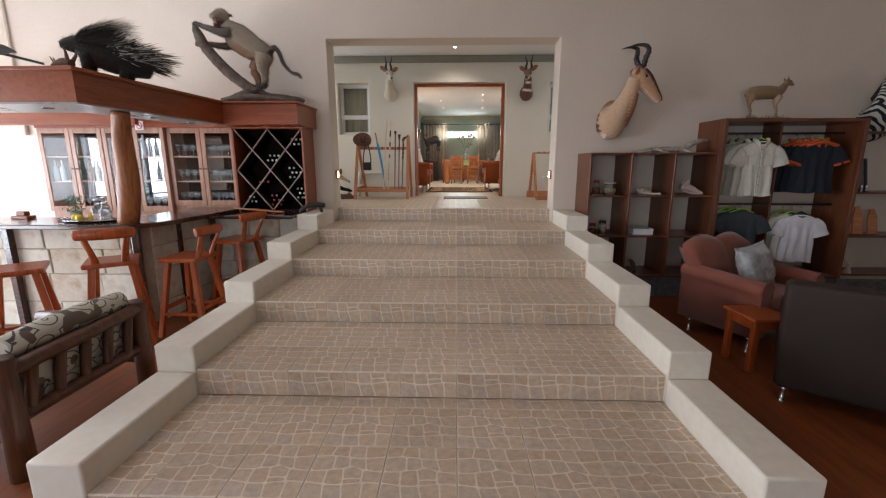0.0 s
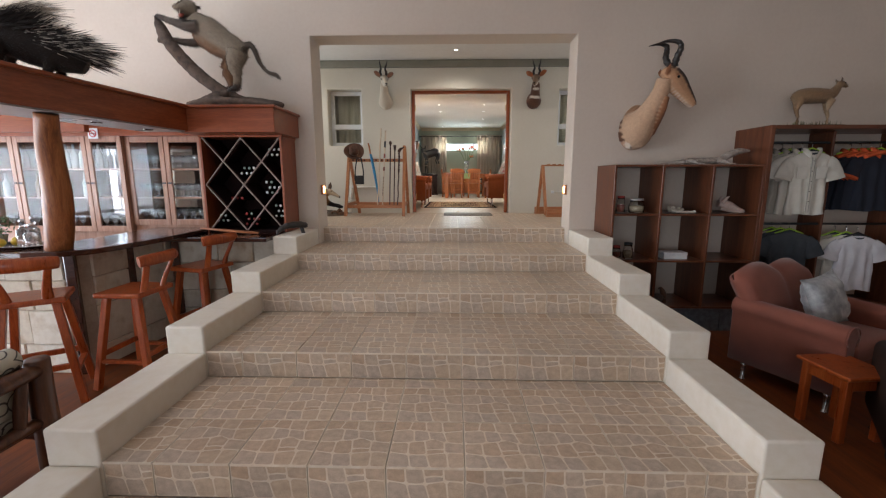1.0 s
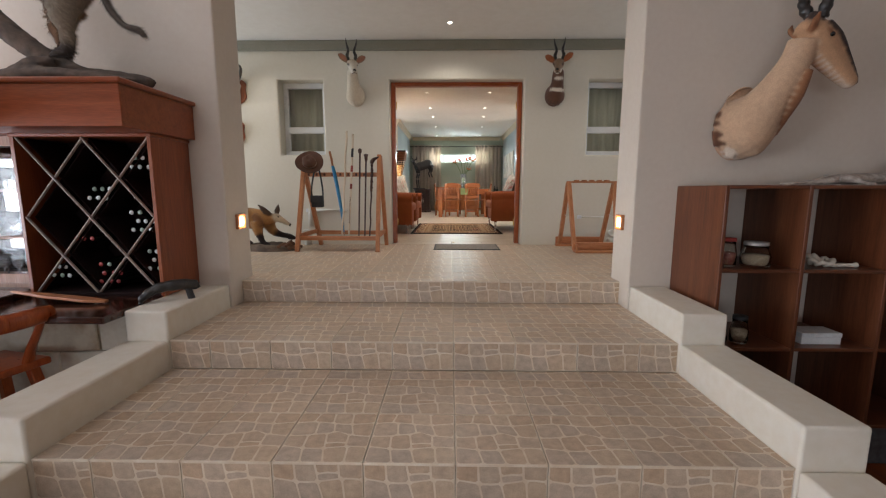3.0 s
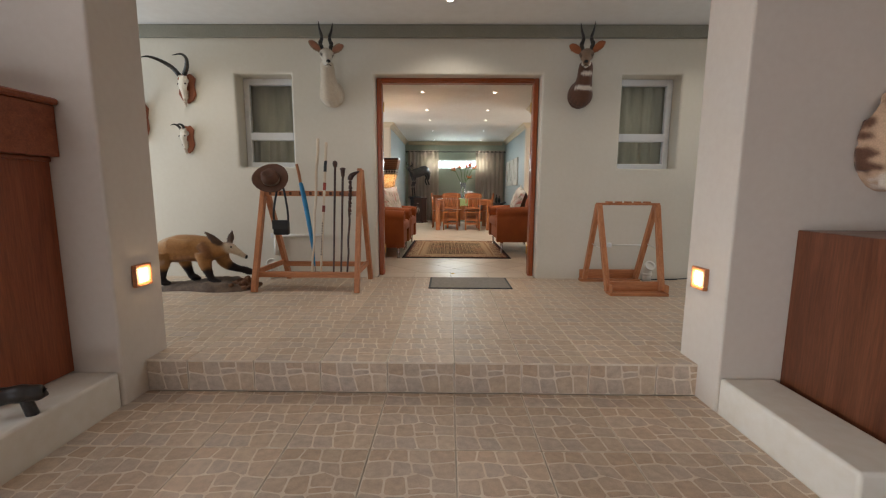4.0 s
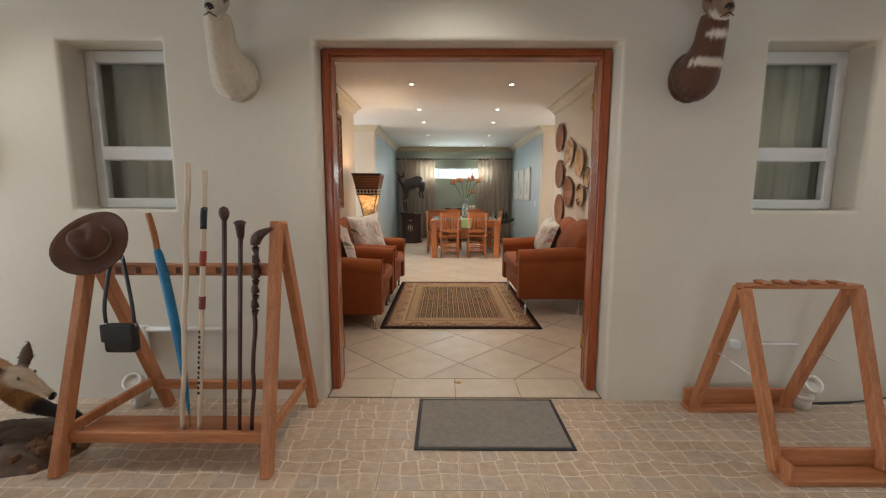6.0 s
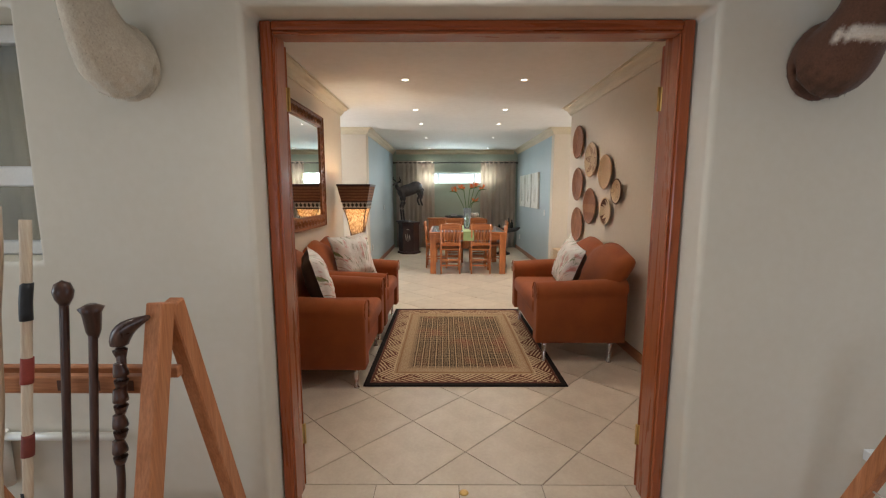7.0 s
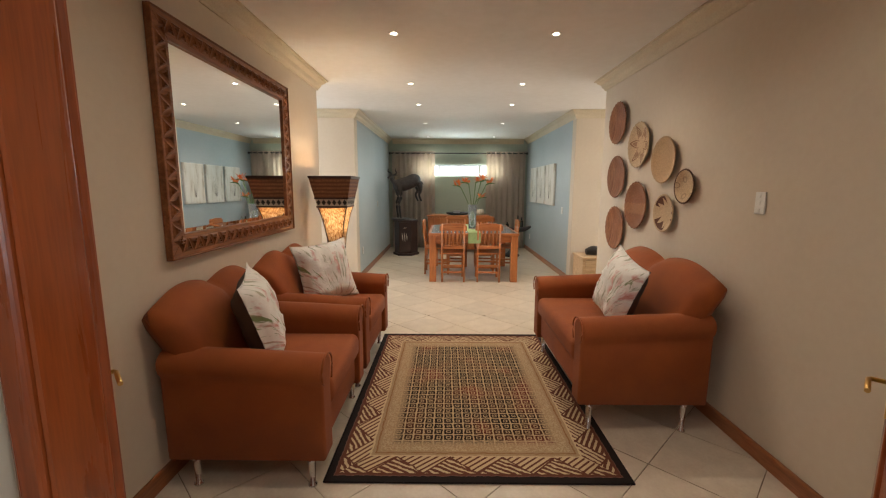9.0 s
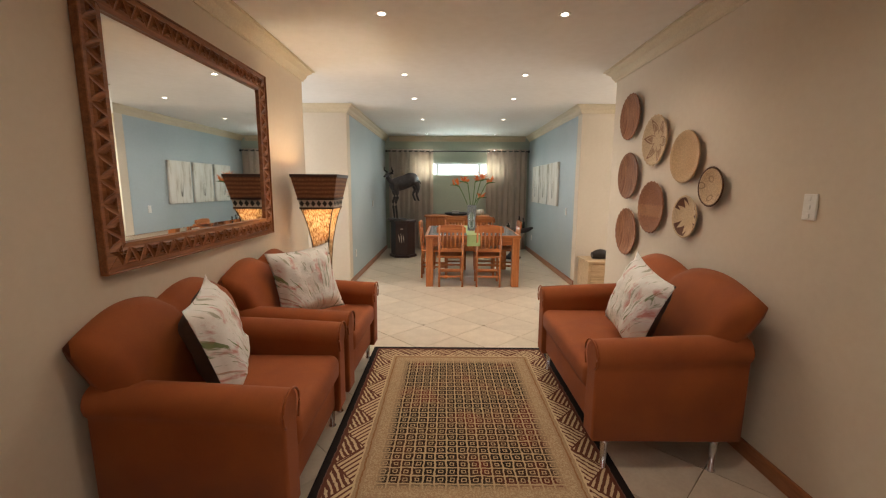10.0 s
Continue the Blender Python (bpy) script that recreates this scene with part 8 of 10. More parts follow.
part("cornice", box(box(bmesh.new(), -3.0, -1.99, -3.235, WYB, WZ1, 1.305, 0.004), -3.02, -1.965, -3.26, WYB, 1.305, 1.335, 0.008), MAHOGANY_X, wine)
part("bead", box(bmesh.new(), WX0, WX1 + 0.012, WYF - 0.012, WYB, WZ1 - 0.022, WZ1 - 0.001, 0.004), MAHOGANY_X, wine)
LAT = wood("lattice_wood", (0.30, 0.22, 0.18), (0.38, 0.29, 0.24), (0.45, 0.36, 0.30), 0.5, 8, 2)
X0, X1, Z0, Z1 = WX0 + 0.03, WX1 - 0.03, WZ0 + 0.02, WZ1 - 0.022
cw, chh = (X1 - X0), (Z1 - Z0)
NXT, NZT = 2.0, 2.0
lines = []
for s in (1, -1):
    for k in range(-4, 7):
        pts = []
        # u in [0, 1.5], v in [0, 2]: lines u - s v = k * 0.5 offset
        f = lambda u: s * (u - k)
        ends = []
        for u in (0.0, NXT):
            v = f(u)
            if -1e-9 <= v <= NZT + 1e-9:
                ends.append((u, v))
        for v in (0.0, NZT):
            u = v * s + k * 1.0
            if 1e-9 < u < NXT - 1e-9:
                ends.append((u, v))
        if len(ends) >= 2 and (abs(ends[0][0] - ends[1][0]) > 0.2):
            lines.append((ends[0], ends[1], s))
for (u0, v0), (u1, v1), s in lines:
    y = WYF + 0.012 + (0.013 if s > 0 else 0)
    p0, p1 = Vector((X0 + u0 / NXT * cw, y, Z0 + v0 / NZT * chh)), Vector((X0 + u1 / NXT * cw, y, Z0 + v1 / NZT * chh))
    part("lattice_slat", pole(bmesh.new(), p0, p1, 0.012, 0.020, (0, 1, 0)), LAT, wine)
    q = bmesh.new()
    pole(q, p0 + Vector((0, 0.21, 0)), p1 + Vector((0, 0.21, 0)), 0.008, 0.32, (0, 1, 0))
    part("divider", q, INNER_SHADE, wine)
CAPS = [surf("cap_white", (0.55, 0.55, 0.52), (0.65, 0.65, 0.62), 20, 0.4), surf("cap_red", (0.28, 0.02, 0.02), (0.38, 0.04, 0.03), 20, 0.35), surf("cap_green", (0.20, 0.26, 0.2), (0.3, 0.36, 0.3), 20, 0.4)]
BOTTLE = surf("bottle_glass", (0.008, 0.010, 0.007), (0.016, 0.018, 0.010), 9, 0.12, 0)
bm_b = lathe(bmesh.new(), [(0.0, 0.0), (0.013, 0.0), (0.015, 0.003), (0.015, 0.06), (0.0155, 0.062), (0.016, 0.075), (0.036, 0.125), (0.037, 0.27), (0.0, 0.275)], 14)
for f in bm_b.faces:
    f.material_index = 1 if all(v.co.z < 0.004 for v in f.verts) else 0
me_b = [bpy.data.meshes.new("bottle") for _ in CAPS]
for me, cap in zip(me_b, CAPS):
    bm_b.to_mesh(me)
    me.materials.append(BOTTLE)
    me.materials.append(cap)
bm_b.free()
rnd = random.Random(21)
cells = [(1.72, 1.74, 6, 0), (1.02, 1.34, 6, 0), (1.66, 0.92, 8, 0), (1.86, 0.40, 8, 0), (0.28, 0.30, 5, 0), (0.70, 0.80, 3, 1), (1.05, 0.22, 8, 1)]
for cu, cv, num, col in cells:
    for k in range(num):
        u, v = cu + (k % 3 - 1) * 0.13 + (0.065 if (k // 3) % 2 else 0), cv + (k // 3) * 0.115 - 0.1
        x, z = X0 + min(max(u, 0.06), NXT - 0.06) / NXT * cw, Z0 + min(max(v, 0.06), NZT - 0.06) / NZT * chh
        ob = new("wine_bottle", me_b[col if rnd.random() < 0.8 else 2])
        ob.matrix_basis = pose(x, WYF + 0.075 + rnd.uniform(0, 0.02), z, -90, 0, 0)
        tagged(ob, "wine bottle lying capped end outward in the lattice", "bottle", "bottles in the wine rack")

# glazed cabinets
CABWOOD = wood("cabinet_pale_wood", (0.30, 0.14, 0.08), (0.38, 0.19, 0.115), (0.45, 0.25, 0.165), 0.4, 7, 2, 0.2)
MIRRORBACK = plain("mirror_back", (0.30, 0.30, 0.29), 0.03, 1.0)
CABGLASS = plain("cabinet_glass", (0.97, 0.98, 0.98), 0.01, trans=1.0)
CABGLASS.node_tree.nodes["Principled BSDF"].inputs["IOR"].default_value = 1.25
glass_me = mesh_of("drinking_glass", lathe(bmesh.new(), [(0.028, 0), (0.030, 0.004), (0.005, 0.010), (0.004, 0.06), (0.020, 0.075), (0.032, 0.11), (0.030, 0.15), (0.0285, 0.15), (0.030, 0.11), (0.018, 0.078), (0.0, 0.072)], 12), plain("clear_glass", (0.95, 0.97, 0.97), 0.02, trans=0.9))
tall_me = mesh_of("spirit_bottle", lathe(bmesh.new(), [(0.034, 0), (0.036, 0.01), (0.036, 0.15), (0.014, 0.20), (0.014, 0.26), (0.0, 0.26)], 12), surf("bottle_amber", (0.10, 0.045, 0.012), (0.18, 0.09, 0.03), 5, 0.1, 0))
clear_me = mesh_of("spirit_bottle", lathe(bmesh.new(), [(0.032, 0), (0.034, 0.01), (0.034, 0.16), (0.013, 0.20), (0.013, 0.27), (0.0, 0.27)], 12), surf("bottle_pale", (0.35, 0.36, 0.33), (0.5, 0.5, 0.46), 5, 0.1, 0))
for c, (x0, x1, z0, yf) in enumerate(((-5.497, -4.657, 0.006, -2.925), (-4.653, -3.841, 0.006, -2.925), (-3.837, -2.962, 0.080, -2.885))):
    z1, yb = 1.065, WALL_Y - 0.002
    half = (x1 - x0) / 2
    t = thing("glass_cabinet", "pale wooden wall cabinet with glazed doors and glassware", "cabinet", group="glazed cabinets behind the bar")
    b = bmesh.new()
    for a in ((x0, x0 + 0.02, z0, z1), (x1 - 0.02, x1, z0, z1)):
        box(b, a[0], a[1], yf + 0.022, yb - 0.012, a[2], a[3])
    box(b, x0 + 0.02, x1 - 0.02, yf + 0.022, yb - 0.012, z0, z0 + 0.02)
    box(b, x0 + 0.02, x1 - 0.02, yf + 0.022, yb - 0.012, z1 - 0.02, z1)
    part("carcass", b, CABWOOD, t)
    part("back", box(bmesh.new(), x0, x1, yb - 0.012, yb, z0, z1), MIRRORBACK, t, "mirrored back")
    for z in (0.38, 0.70):
        part("shelf", box(bmesh.new(), x0 + 0.02, x1 - 0.02, yf + 0.05, yb - 0.014, z, z + 0.016), CABWOOD, t)
    for s in range(2):
        a, d = x0 + 0.003 + s * half, x0 + s * half + half - 0.003
        b = bmesh.new()
        for q in ((a, a + 0.055, z0, z1), (d - 0.055, d, z0, z1), (a + 0.055, d - 0.055, z0, z0 + 0.065), (a + 0.055, d - 0.055, z1 - 0.065, z1)):
            box(b, q[0], q[1], yf, yf + 0.021, q[2], q[3], 0.003)
        dr = part("door", b, CABWOOD, t)
        g = part("pane", box(bmesh.new(), a + 0.053, d - 0.053, yf + 0.008, yf + 0.012, z0 + 0.063, z1 - 0.063), CABGLASS, dr)
        g.visible_shadow = False
        hx = d - 0.030 if s == 0 else a + 0.030
        part("handle", box(bmesh.new(), hx - 0.022, hx + 0.022, yf - 0.014, yf - 0.001, 0.545, 0.562, 0.003), BLACK, dr)
    for z in (z0 + 0.021, 0.397, 0.717):
        for i in range(8):
            for j in range(2):
                if c < 2 and rnd.random() < 0.45:
                    continue
                kind = glass_me if (c == 2 or z < 0.3) else (tall_me if rnd.random() < 0.4 else clear_me)
                if kind is not glass_me and j:
                    continue
                ob = new("drinking_glass" if kind is glass_me else "spirit_bottle", kind)
                ob.matrix_basis = pose(x0 + 0.075 + i * 0.095 + rnd.uniform(-0.008, 0.008), yf + 0.10 + j * 0.10, z)
                tagged(ob, "clear stemmed glass on a cabinet shelf" if kind is glass_me else "spirit bottle standing on a cabinet shelf", "glass" if kind is glass_me else "bottle", "glassware in the cabinets")
slab("trim_bar_base", -3.838, -2.962, -2.86, WALL_Y - 0.002, LOW, 0.078, CABWOOD, "pale wooden base cabinet behind the bar", "cabinet")
slab("trim_bar_base", -5.497, -3.842, -2.88, WALL_Y - 0.002, LOW, 0.004, CABWOOD, "pale wooden base cabinet behind the bar", "cabinet")

# no-smoking sign
sg = thing("no_smoking_sign", "small white square sign with a red no-smoking ring", "sign", pose(-4.12, -2.95, 1.085))
part("plate", box(bmesh.new(), -0.055, 0.055, -0.004, 0.0, -0.05, 0.06, 0.001), WHITE_PVC, sg)
RED = plain("sign_red", (0.6, 0.03, 0.03), 0.5)
part("ring", tube(bmesh.new(), [(0.036 * math.cos(a), -0.006, 0.005 + 0.036 * math.sin(a)) for a in [k * math.tau / 24 for k in range(25)]], 0.005, 6, up=(0, 1, 0)), RED, sg)
part("stroke", pole(bmesh.new(), (-0.026, -0.006, 0.031), (0.026, -0.006, -0.021), 0.008, 0.004), RED, sg)
part("cigarette_bar", box(bmesh.new(), -0.024, 0.024, -0.0055, -0.0042, 0.001, 0.009), BLACK, sg)
slab("trim_bar_pelmet", -5.497, -2.97, -2.945, -2.60, 1.0655, 1.20, MAHOGANY_X, "mahogany pelmet above the glazed cabinets", "pelmet")

# things on the counter
tray = thing("serving_tray", "oval silver tray on the bar counter", "tray", pose(-3.72, -4.30, BZ + 0.001))
b = lathe(bmesh.new(), [(0.0, 0.0), (0.20, 0.0), (0.235, 0.018), (0.24, 0.020), (0.232, 0.022), (0.195, 0.006), (0.0, 0.005)], 28)
bmesh.ops.transform(b, matrix=Matrix.Diagonal((1.15, 0.62, 1, 1)), verts=b.verts)
part("dish", b, STEEL, tray)
LEMON = surf("lemon", (0.62, 0.42, 0.03), (0.72, 0.52, 0.06), 30, 0.45, 0.4, 160)
for dx, dy in ((-0.13, -0.02), (-0.03, 0.04), (-0.06, -0.06)):
    solid("lemon", lathe(bmesh.new(), [(0.0, -0.045), (0.012, -0.042), (0.030, -0.025), (0.036, 0), (0.030, 0.025), (0.012, 0.042), (0.0, 0.048)], 14), LEMON, "yellow lemon lying on a silver tray", "lemon", pose(-3.72 + dx, -4.30 + dy, BZ + 0.043) @ pose(0, 0, 0, 90, 0, 40 + dx * 300), "lemons on the tray")
CG = plain("decanter_glass", (0.93, 0.96, 0.96), 0.02, trans=0.9)
for dx, dy, h, r in ((0.05, 0.03, 0.20, 0.045), (0.15, 0.0, 0.17, 0.05), (0.10, 0.07, 0.22, 0.035)):
    t = thing("decanter", "clear glass decanter with a stopper on the tray", "decanter", pose(-3.72 + dx, -4.30 + dy, BZ + 0.008), "decanters on the tray")
    part("body", lathe(bmesh.new(), [(r, 0), (r * 1.05, 0.01), (r * 1.05, h * 0.6), (r * 0.4, h * 0.75), (r * 0.4, h * 0.9), (r * 0.5, h * 0.92), (r * 0.3, h * 0.9), (0.0, h * 0.85)], 16), CG, t)
    part("stopper", lathe(bmesh.new(), [(r * 0.28, h * 0.93), (r * 0.45, h * 0.98), (r * 0.4, h * 1.08), (0.0, h * 1.1)], 12), STEEL, t)
pl = thing("potted_herb", "small bushy green herb in a pot on the bar", "plant", pose(-3.98, -4.18, BZ + 0.001))
part("pot", lathe(bmesh.new(), [(0.04, 0), (0.055, 0.08), (0.058, 0.085), (0.05, 0.085), (0.045, 0.07), (0.0, 0.07)], 16), surf("pot_clay", (0.3, 0.28, 0.24), (0.4, 0.37, 0.32), 8), pl)
b = bmesh.new()
for k in range(260):
    a, rr, hh = rnd.uniform(0, 6.28), rnd.uniform(0, 0.10), rnd.uniform(0.08, 0.24)
    c = Vector((math.cos(a) * rr, math.sin(a) * rr, hh))
    d1, d2 = Vector((rnd.uniform(-1, 1), rnd.uniform(-1, 1), rnd.uniform(-0.3, 1))).normalized() * 0.016, Vector((rnd.uniform(-1, 1), rnd.uniform(-1, 1), rnd.uniform(-1, 1))).normalized() * 0.007
    vs = [b.verts.new(c + o) for o in (-d1, d2, d1, -d2)]
    b.faces.new(vs)
part("leaves", b, surf("leaf_green", (0.04, 0.09, 0.025), (0.09, 0.16, 0.05), 20, 0.5), pl)
solid("napkin_holder", box(box(bmesh.new(), -0.09, 0.09, -0.05, 0.05, 0, 0.03, 0.005), -0.05, 0.05, -0.03, 0.03, 0.03, 0.075, 0.008), MAHOGANY_X, "dark wooden napkin holder on the back counter", "holder", pose(-4.62, -4.1, BZ + 0.001))
# carved long object at the end of the counter and a curved horn on the kerb
solid("carved_board", prism(bmesh.new(), [(-0.34, -0.01), (-0.1, -0.045), (0.22, -0.05), (0.34, -0.015), (0.34, 0.015), (0.2, 0.03), (-0.1, 0.02)], 0, 0.018, 0.006), RACK_WOOD_X, "long carved wooden board lying on the counter", "board", pose(-2.62, -3.10, 0.038, 0, 3.6, -6))
b = bmesh.new()
horn(b, [(-0.14, 0, 0.008, 0.008), (-0.12, 0, 0.055, 0.022), (-0.04, 0.01, 0.10, 0.032), (0.08, 0.02, 0.11, 0.036), (0.17, 0.02, 0.10, 0.030), (0.18, 0.02, 0.10, 0.01)], 0, 8, 12)
limb(b, [(0.12, 0.02, 0.09, 0.02), (0.14, 0.02, 0.0, 0.022)], 10)
solid("curved_horn", b, HORN, "dark curved buffalo horn lying on the kerb", "horn", pose(-1.965, -3.05, -0.008, 0, 0, 30))


# ---- bar stools ----
def bar_stool():
    t = thing("bar_stool", "red-brown wooden bar stool with a low curved back", "bar stool", group="bar stools")
    b = box(bmesh.new(), -0.19, 0.19, -0.18, 0.18, 0.715, 0.755, 0.012, seg=2)
    for v in b.verts:
        if v.co.z > 0.74:
            v.co.z -= 0.010 * max(0, 1 - (v.co.x / 0.15) ** 2) * max(0, 1 - (v.co.y / 0.15) ** 2)
    part("seat", b, STOOL_WOOD, t)
    for sx in (-1, 1):
        for sy in (-1, 1):
            part("leg", pole(bmesh.new(), (sx * 0.215, sy * 0.215, 0.0), (sx * 0.13, sy * 0.12, 0.715), 0.046, 0.046, (1, 0, 0)), STOOL_WOOD, t)
        part("footrest", pole(bmesh.new(), (sx * 0.185, -0.175, 0.22), (sx * 0.185, 0.175, 0.22), 0.026, 0.04, (1, 0, 0)), STOOL_WOOD, t)
        b = bmesh.new()
        limb(b, [(sx * 0.10, -0.150, 0.735, 0.034, 0.020), (sx * 0.105, -0.175, 0.82, 0.028, 0.018), (sx * 0.125, -0.215, 0.92, 0.024, 0.017), (sx * 0.14, -0.24, 1.0, 0.024, 0.016)], 8)
        part("back_post", b, STOOL_WOOD, t)
    for sy in (-1, 1):
        part("footrest", pole(bmesh.new(), (-0.18, sy * 0.18, 0.27), (0.18, sy * 0.18, 0.27), 0.04, 0.026, (0, 1, 0)), STOOL_WOOD, t)
    b = bmesh.new()
    limb(b, [(-0.188, -0.215, 0.998, 0.026, 0.040), (-0.13, -0.240, 1.003, 0.027, 0.045), (0, -0.255, 1.003, 0.024, 0.046), (0.13, -0.240, 1.003, 0.027, 0.045), (0.188, -0.215, 0.998, 0.026, 0.040)], 12)
    part("backrest", b, STOOL_WOOD, t)
    return t


st = bar_stool()
TALLER = Matrix.Scale(1.04, 4)
st.matrix_basis = pose(-2.78, -4.30, LOW, 0, 0, 88) @ TALLER
copy_thing(st, pose(-2.70, -3.50, LOW, 0, 0, 76) @ TALLER)
copy_thing(st, pose(-3.275, -4.64, LOW, 0, 0, 35) @ TALLER)
copy_thing(st, pose(-3.84, -4.97, LOW, 0, 0, -50) @ TALLER)

# ---- log armchair by the kerb ----
LOGWOOD = wood("log_wood", (0.045, 0.014, 0.005), (0.085, 0.028, 0.009), (0.13, 0.048, 0.017), 0.45, 8, 2, 0.3)


def swirl_fabric():
    m, n, l, b = nodes_of("swirl_print")
    v = coords(n, l)
    t = n.new("ShaderNodeTexVoronoi")
    t.inputs["Scale"].default_value = 7.5
    l.new(v, t.inputs["Vector"])
    ring = calc(n, l, "PINGPONG", calc(n, l, "ADD", t.outputs["Distance"], calc(n, l, "MULTIPLY", noisy(n, l, v, 9, 2), 0.12)), 0.16)
    band = n.new("ShaderNodeMapRange")
    band.inputs["From Min"].default_value, band.inputs["From Max"].default_value = 0.125, 0.14
    l.new(ring, band.inputs[0])
    col = mixed(n, l, band.outputs[0], (0.50, 0.455, 0.36), (0.075, 0.062, 0.055))
    col = mixed(n, l, calc(n, l, "GREATER_THAN", noisy(n, l, v, 4.5, 1), 0.60), col, (0.13, 0.095, 0.065))
    l.new(col, b.inputs["Base Color"])
    b.inputs["Roughness"].default_value = 0.85
    bumped(n, l, b, noisy(n, l, v, 260, 2), 0.3, 0.001)
    return m


SWIRL = swirl_fabric()
log = thing("log_armchair", "rustic log-framed armchair with a swirl-print cushion", "armchair", pose(-2.46, -5.90, LOW, 0, 0, 0) @ Matrix.Diagonal((1, 1, 0.94, 1)))
for y in (-0.46, 0.46):
    part("post", lathe(bmesh.new(), [(0.0, 0.0), (0.062, 0.0), (0.060, 0.30), (0.057, 0.55), (0.058, 0.728), (0.050, 0.738), (0.0, 0.740)], 16, (0.0, y, 0)), LOGWOOD, log)
    part("front_post", limb(bmesh.new(), [(-0.68, y, 0, 0.055), (-0.68, y, 0.58, 0.05)], 12), LOGWOOD, log)
    part("arm_rail", limb(bmesh.new(), [(-0.74, y, 0.60, 0.045), (0.02, y, 0.62, 0.042)], 12), LOGWOOD, log)
    part("side_rail", limb(bmesh.new(), [(-0.68, y, 0.28, 0.04), (0.0, y, 0.26, 0.04)], 10), LOGWOOD, log)
part("top_rail", limb(bmesh.new(), [(0.01, -0.44, 0.655, 0.046), (0.02, 0, 0.67, 0.048), (0.01, 0.44, 0.675, 0.044)], 12), LOGWOOD, log)
part("lower_rail", limb(bmesh.new(), [(0.0, -0.46, 0.36, 0.034), (0.0, 0.46, 0.36, 0.034)], 12), LOGWOOD, log)
part("front_rail", limb(bmesh.new(), [(-0.68, -0.46, 0.28, 0.04), (-0.68, 0.46, 0.28, 0.04)], 12), LOGWOOD, log)
for k in range(5):
    y = -0.34 + 0.17 * k
    part("spindle", limb(bmesh.new(), [(0.0, y - 0.02, 0.37, 0.027), (0.005, y, 0.52, 0.031), (0.01, y + 0.03, 0.68, 0.026)], 10), LOGWOOD, log)
part("seat_boards", box(bmesh.new(), -0.68, -0.03, -0.42, 0.42, 0.29, 0.32, 0.004), LOGWOOD, log)
part("seat_cushion", soft_box(bmesh.new(), -0.70, -0.06, -0.42, 0.42, 0.32, 0.45, 0.05, puff=0.02), SWIRL, log)
b = soft_box(bmesh.new(), -0.16, -0.035, -0.40, 0.40, 0.42, 0.76, 0.055, 5, puff=0.01)
limb(b, [(-0.075, -0.40, 0.745, 0.07), (-0.07, 0, 0.765, 0.078), (-0.075, 0.40, 0.755, 0.07)], 14)
part("back_cushion", b, SWIRL, log, "swirl-print back cushion rolled over the rail")

# picture on the far wall, conduit, bird
pic = thing("framed_picture", "pale framed picture on the bright wall behind the bar", "picture", pose(-6.0, WALL_Y - 0.002, 0.56) @ Matrix.Scale(0.72, 4))
part("frame", box(bmesh.new(), -0.22, 0.22, -0.02, 0, -0.30, 0.30, 0.004), WHITE_PVC, pic)
part("print", box(bmesh.new(), -0.19, 0.19, -0.0225, -0.0205, -0.27, 0.27), surf("print_blue_grey", (0.42, 0.47, 0.50), (0.6, 0.63, 0.63), 9, 0.4), pic)
solid("wall_conduit", tube(bmesh.new(), [(-5.98, WALL_Y - 0.025, 1.0), (-5.98, WALL_Y - 0.025, 3.49)], 0.022, 10), PLASTER, "painted pipe running up the wall", "pipe")

# porcupine on the canopy
b = bmesh.new()
limb(b, [(-0.32, 0, 0.075, 0.07, 0.06), (-0.19, 0, 0.14, 0.13, 0.125), (0.02, 0, 0.205, 0.135, 0.155), (0.18, 0, 0.215, 0.10, 0.115), (0.26, 0, 0.235, 0.07, 0.075), (0.34, 0, 0.23, 0.045, 0.048), (0.39, 0, 0.215, 0.026, 0.028)], 16, 4)
for x, y in ((0.17, -0.06), (0.20, 0.06), (-0.14, -0.07), (-0.10, 0.07)):
    limb(b, [(x, y, 0.16, 0.055), (x + 0.01, y * 1.1, 0.07, 0.035), (x + 0.02, y * 1.1, 0.012, 0.03), (x + 0.06, y * 1.1, 0.010, 0.014)], 10)
rnd = random.Random(77)
porc = thing("porcupine_mount", "black porcupine mount with banded quills on the canopy", "taxidermy", pose(-3.11, -4.50, CZ1 + 0.001, 0, 0, 212) @ Matrix.Diagonal((0.86, 0.95, 1.06, 1)))
beast("body", b, [(0.022, 0.017, 0.014)], porc, 0.011, 1, 6000, 0.03, (-1, 0, 0.3), 0.5, 3)
q = bmesh.new()
for k in range(2000):
    u = rnd.random()
    x = 0.26 - 0.56 * u
    a = rnd.uniform(-1.35, 1.35) * (1.45 if u > 0.45 else 1.0)
    rr = 0.07 + 0.075 * math.sin(min(1, u * 1.4 + 0.15) * math.pi)
    base = Vector((x, math.sin(a) * rr, 0.205 - 0.06 * u * u + math.cos(a) * rr * 0.9))
    ln = (0.07 + 0.20 * u) * rnd.uniform(0.7, 1.3)
    d = Vector((-0.75 - 0.35 * u, math.sin(a) * 0.55 + rnd.uniform(-0.2, 0.2), math.cos(a) * (0.85 - 0.72 * u) + rnd.uniform(-0.12, 0.2) - 0.28 * u)).normalized()
    white = u > 0.4 and rnd.random() < 0.42
    p1, p2 = base + d * ln * 0.6, base + d * ln
    tube(q, [base, base + d * ln * 0.3], [0.0026, 0.0028], 3, mi=1 if white else 0, caps=False)
    tube(q, [base + d * ln * 0.3, p1], [0.0022, 0.002], 3, mi=0, caps=False)
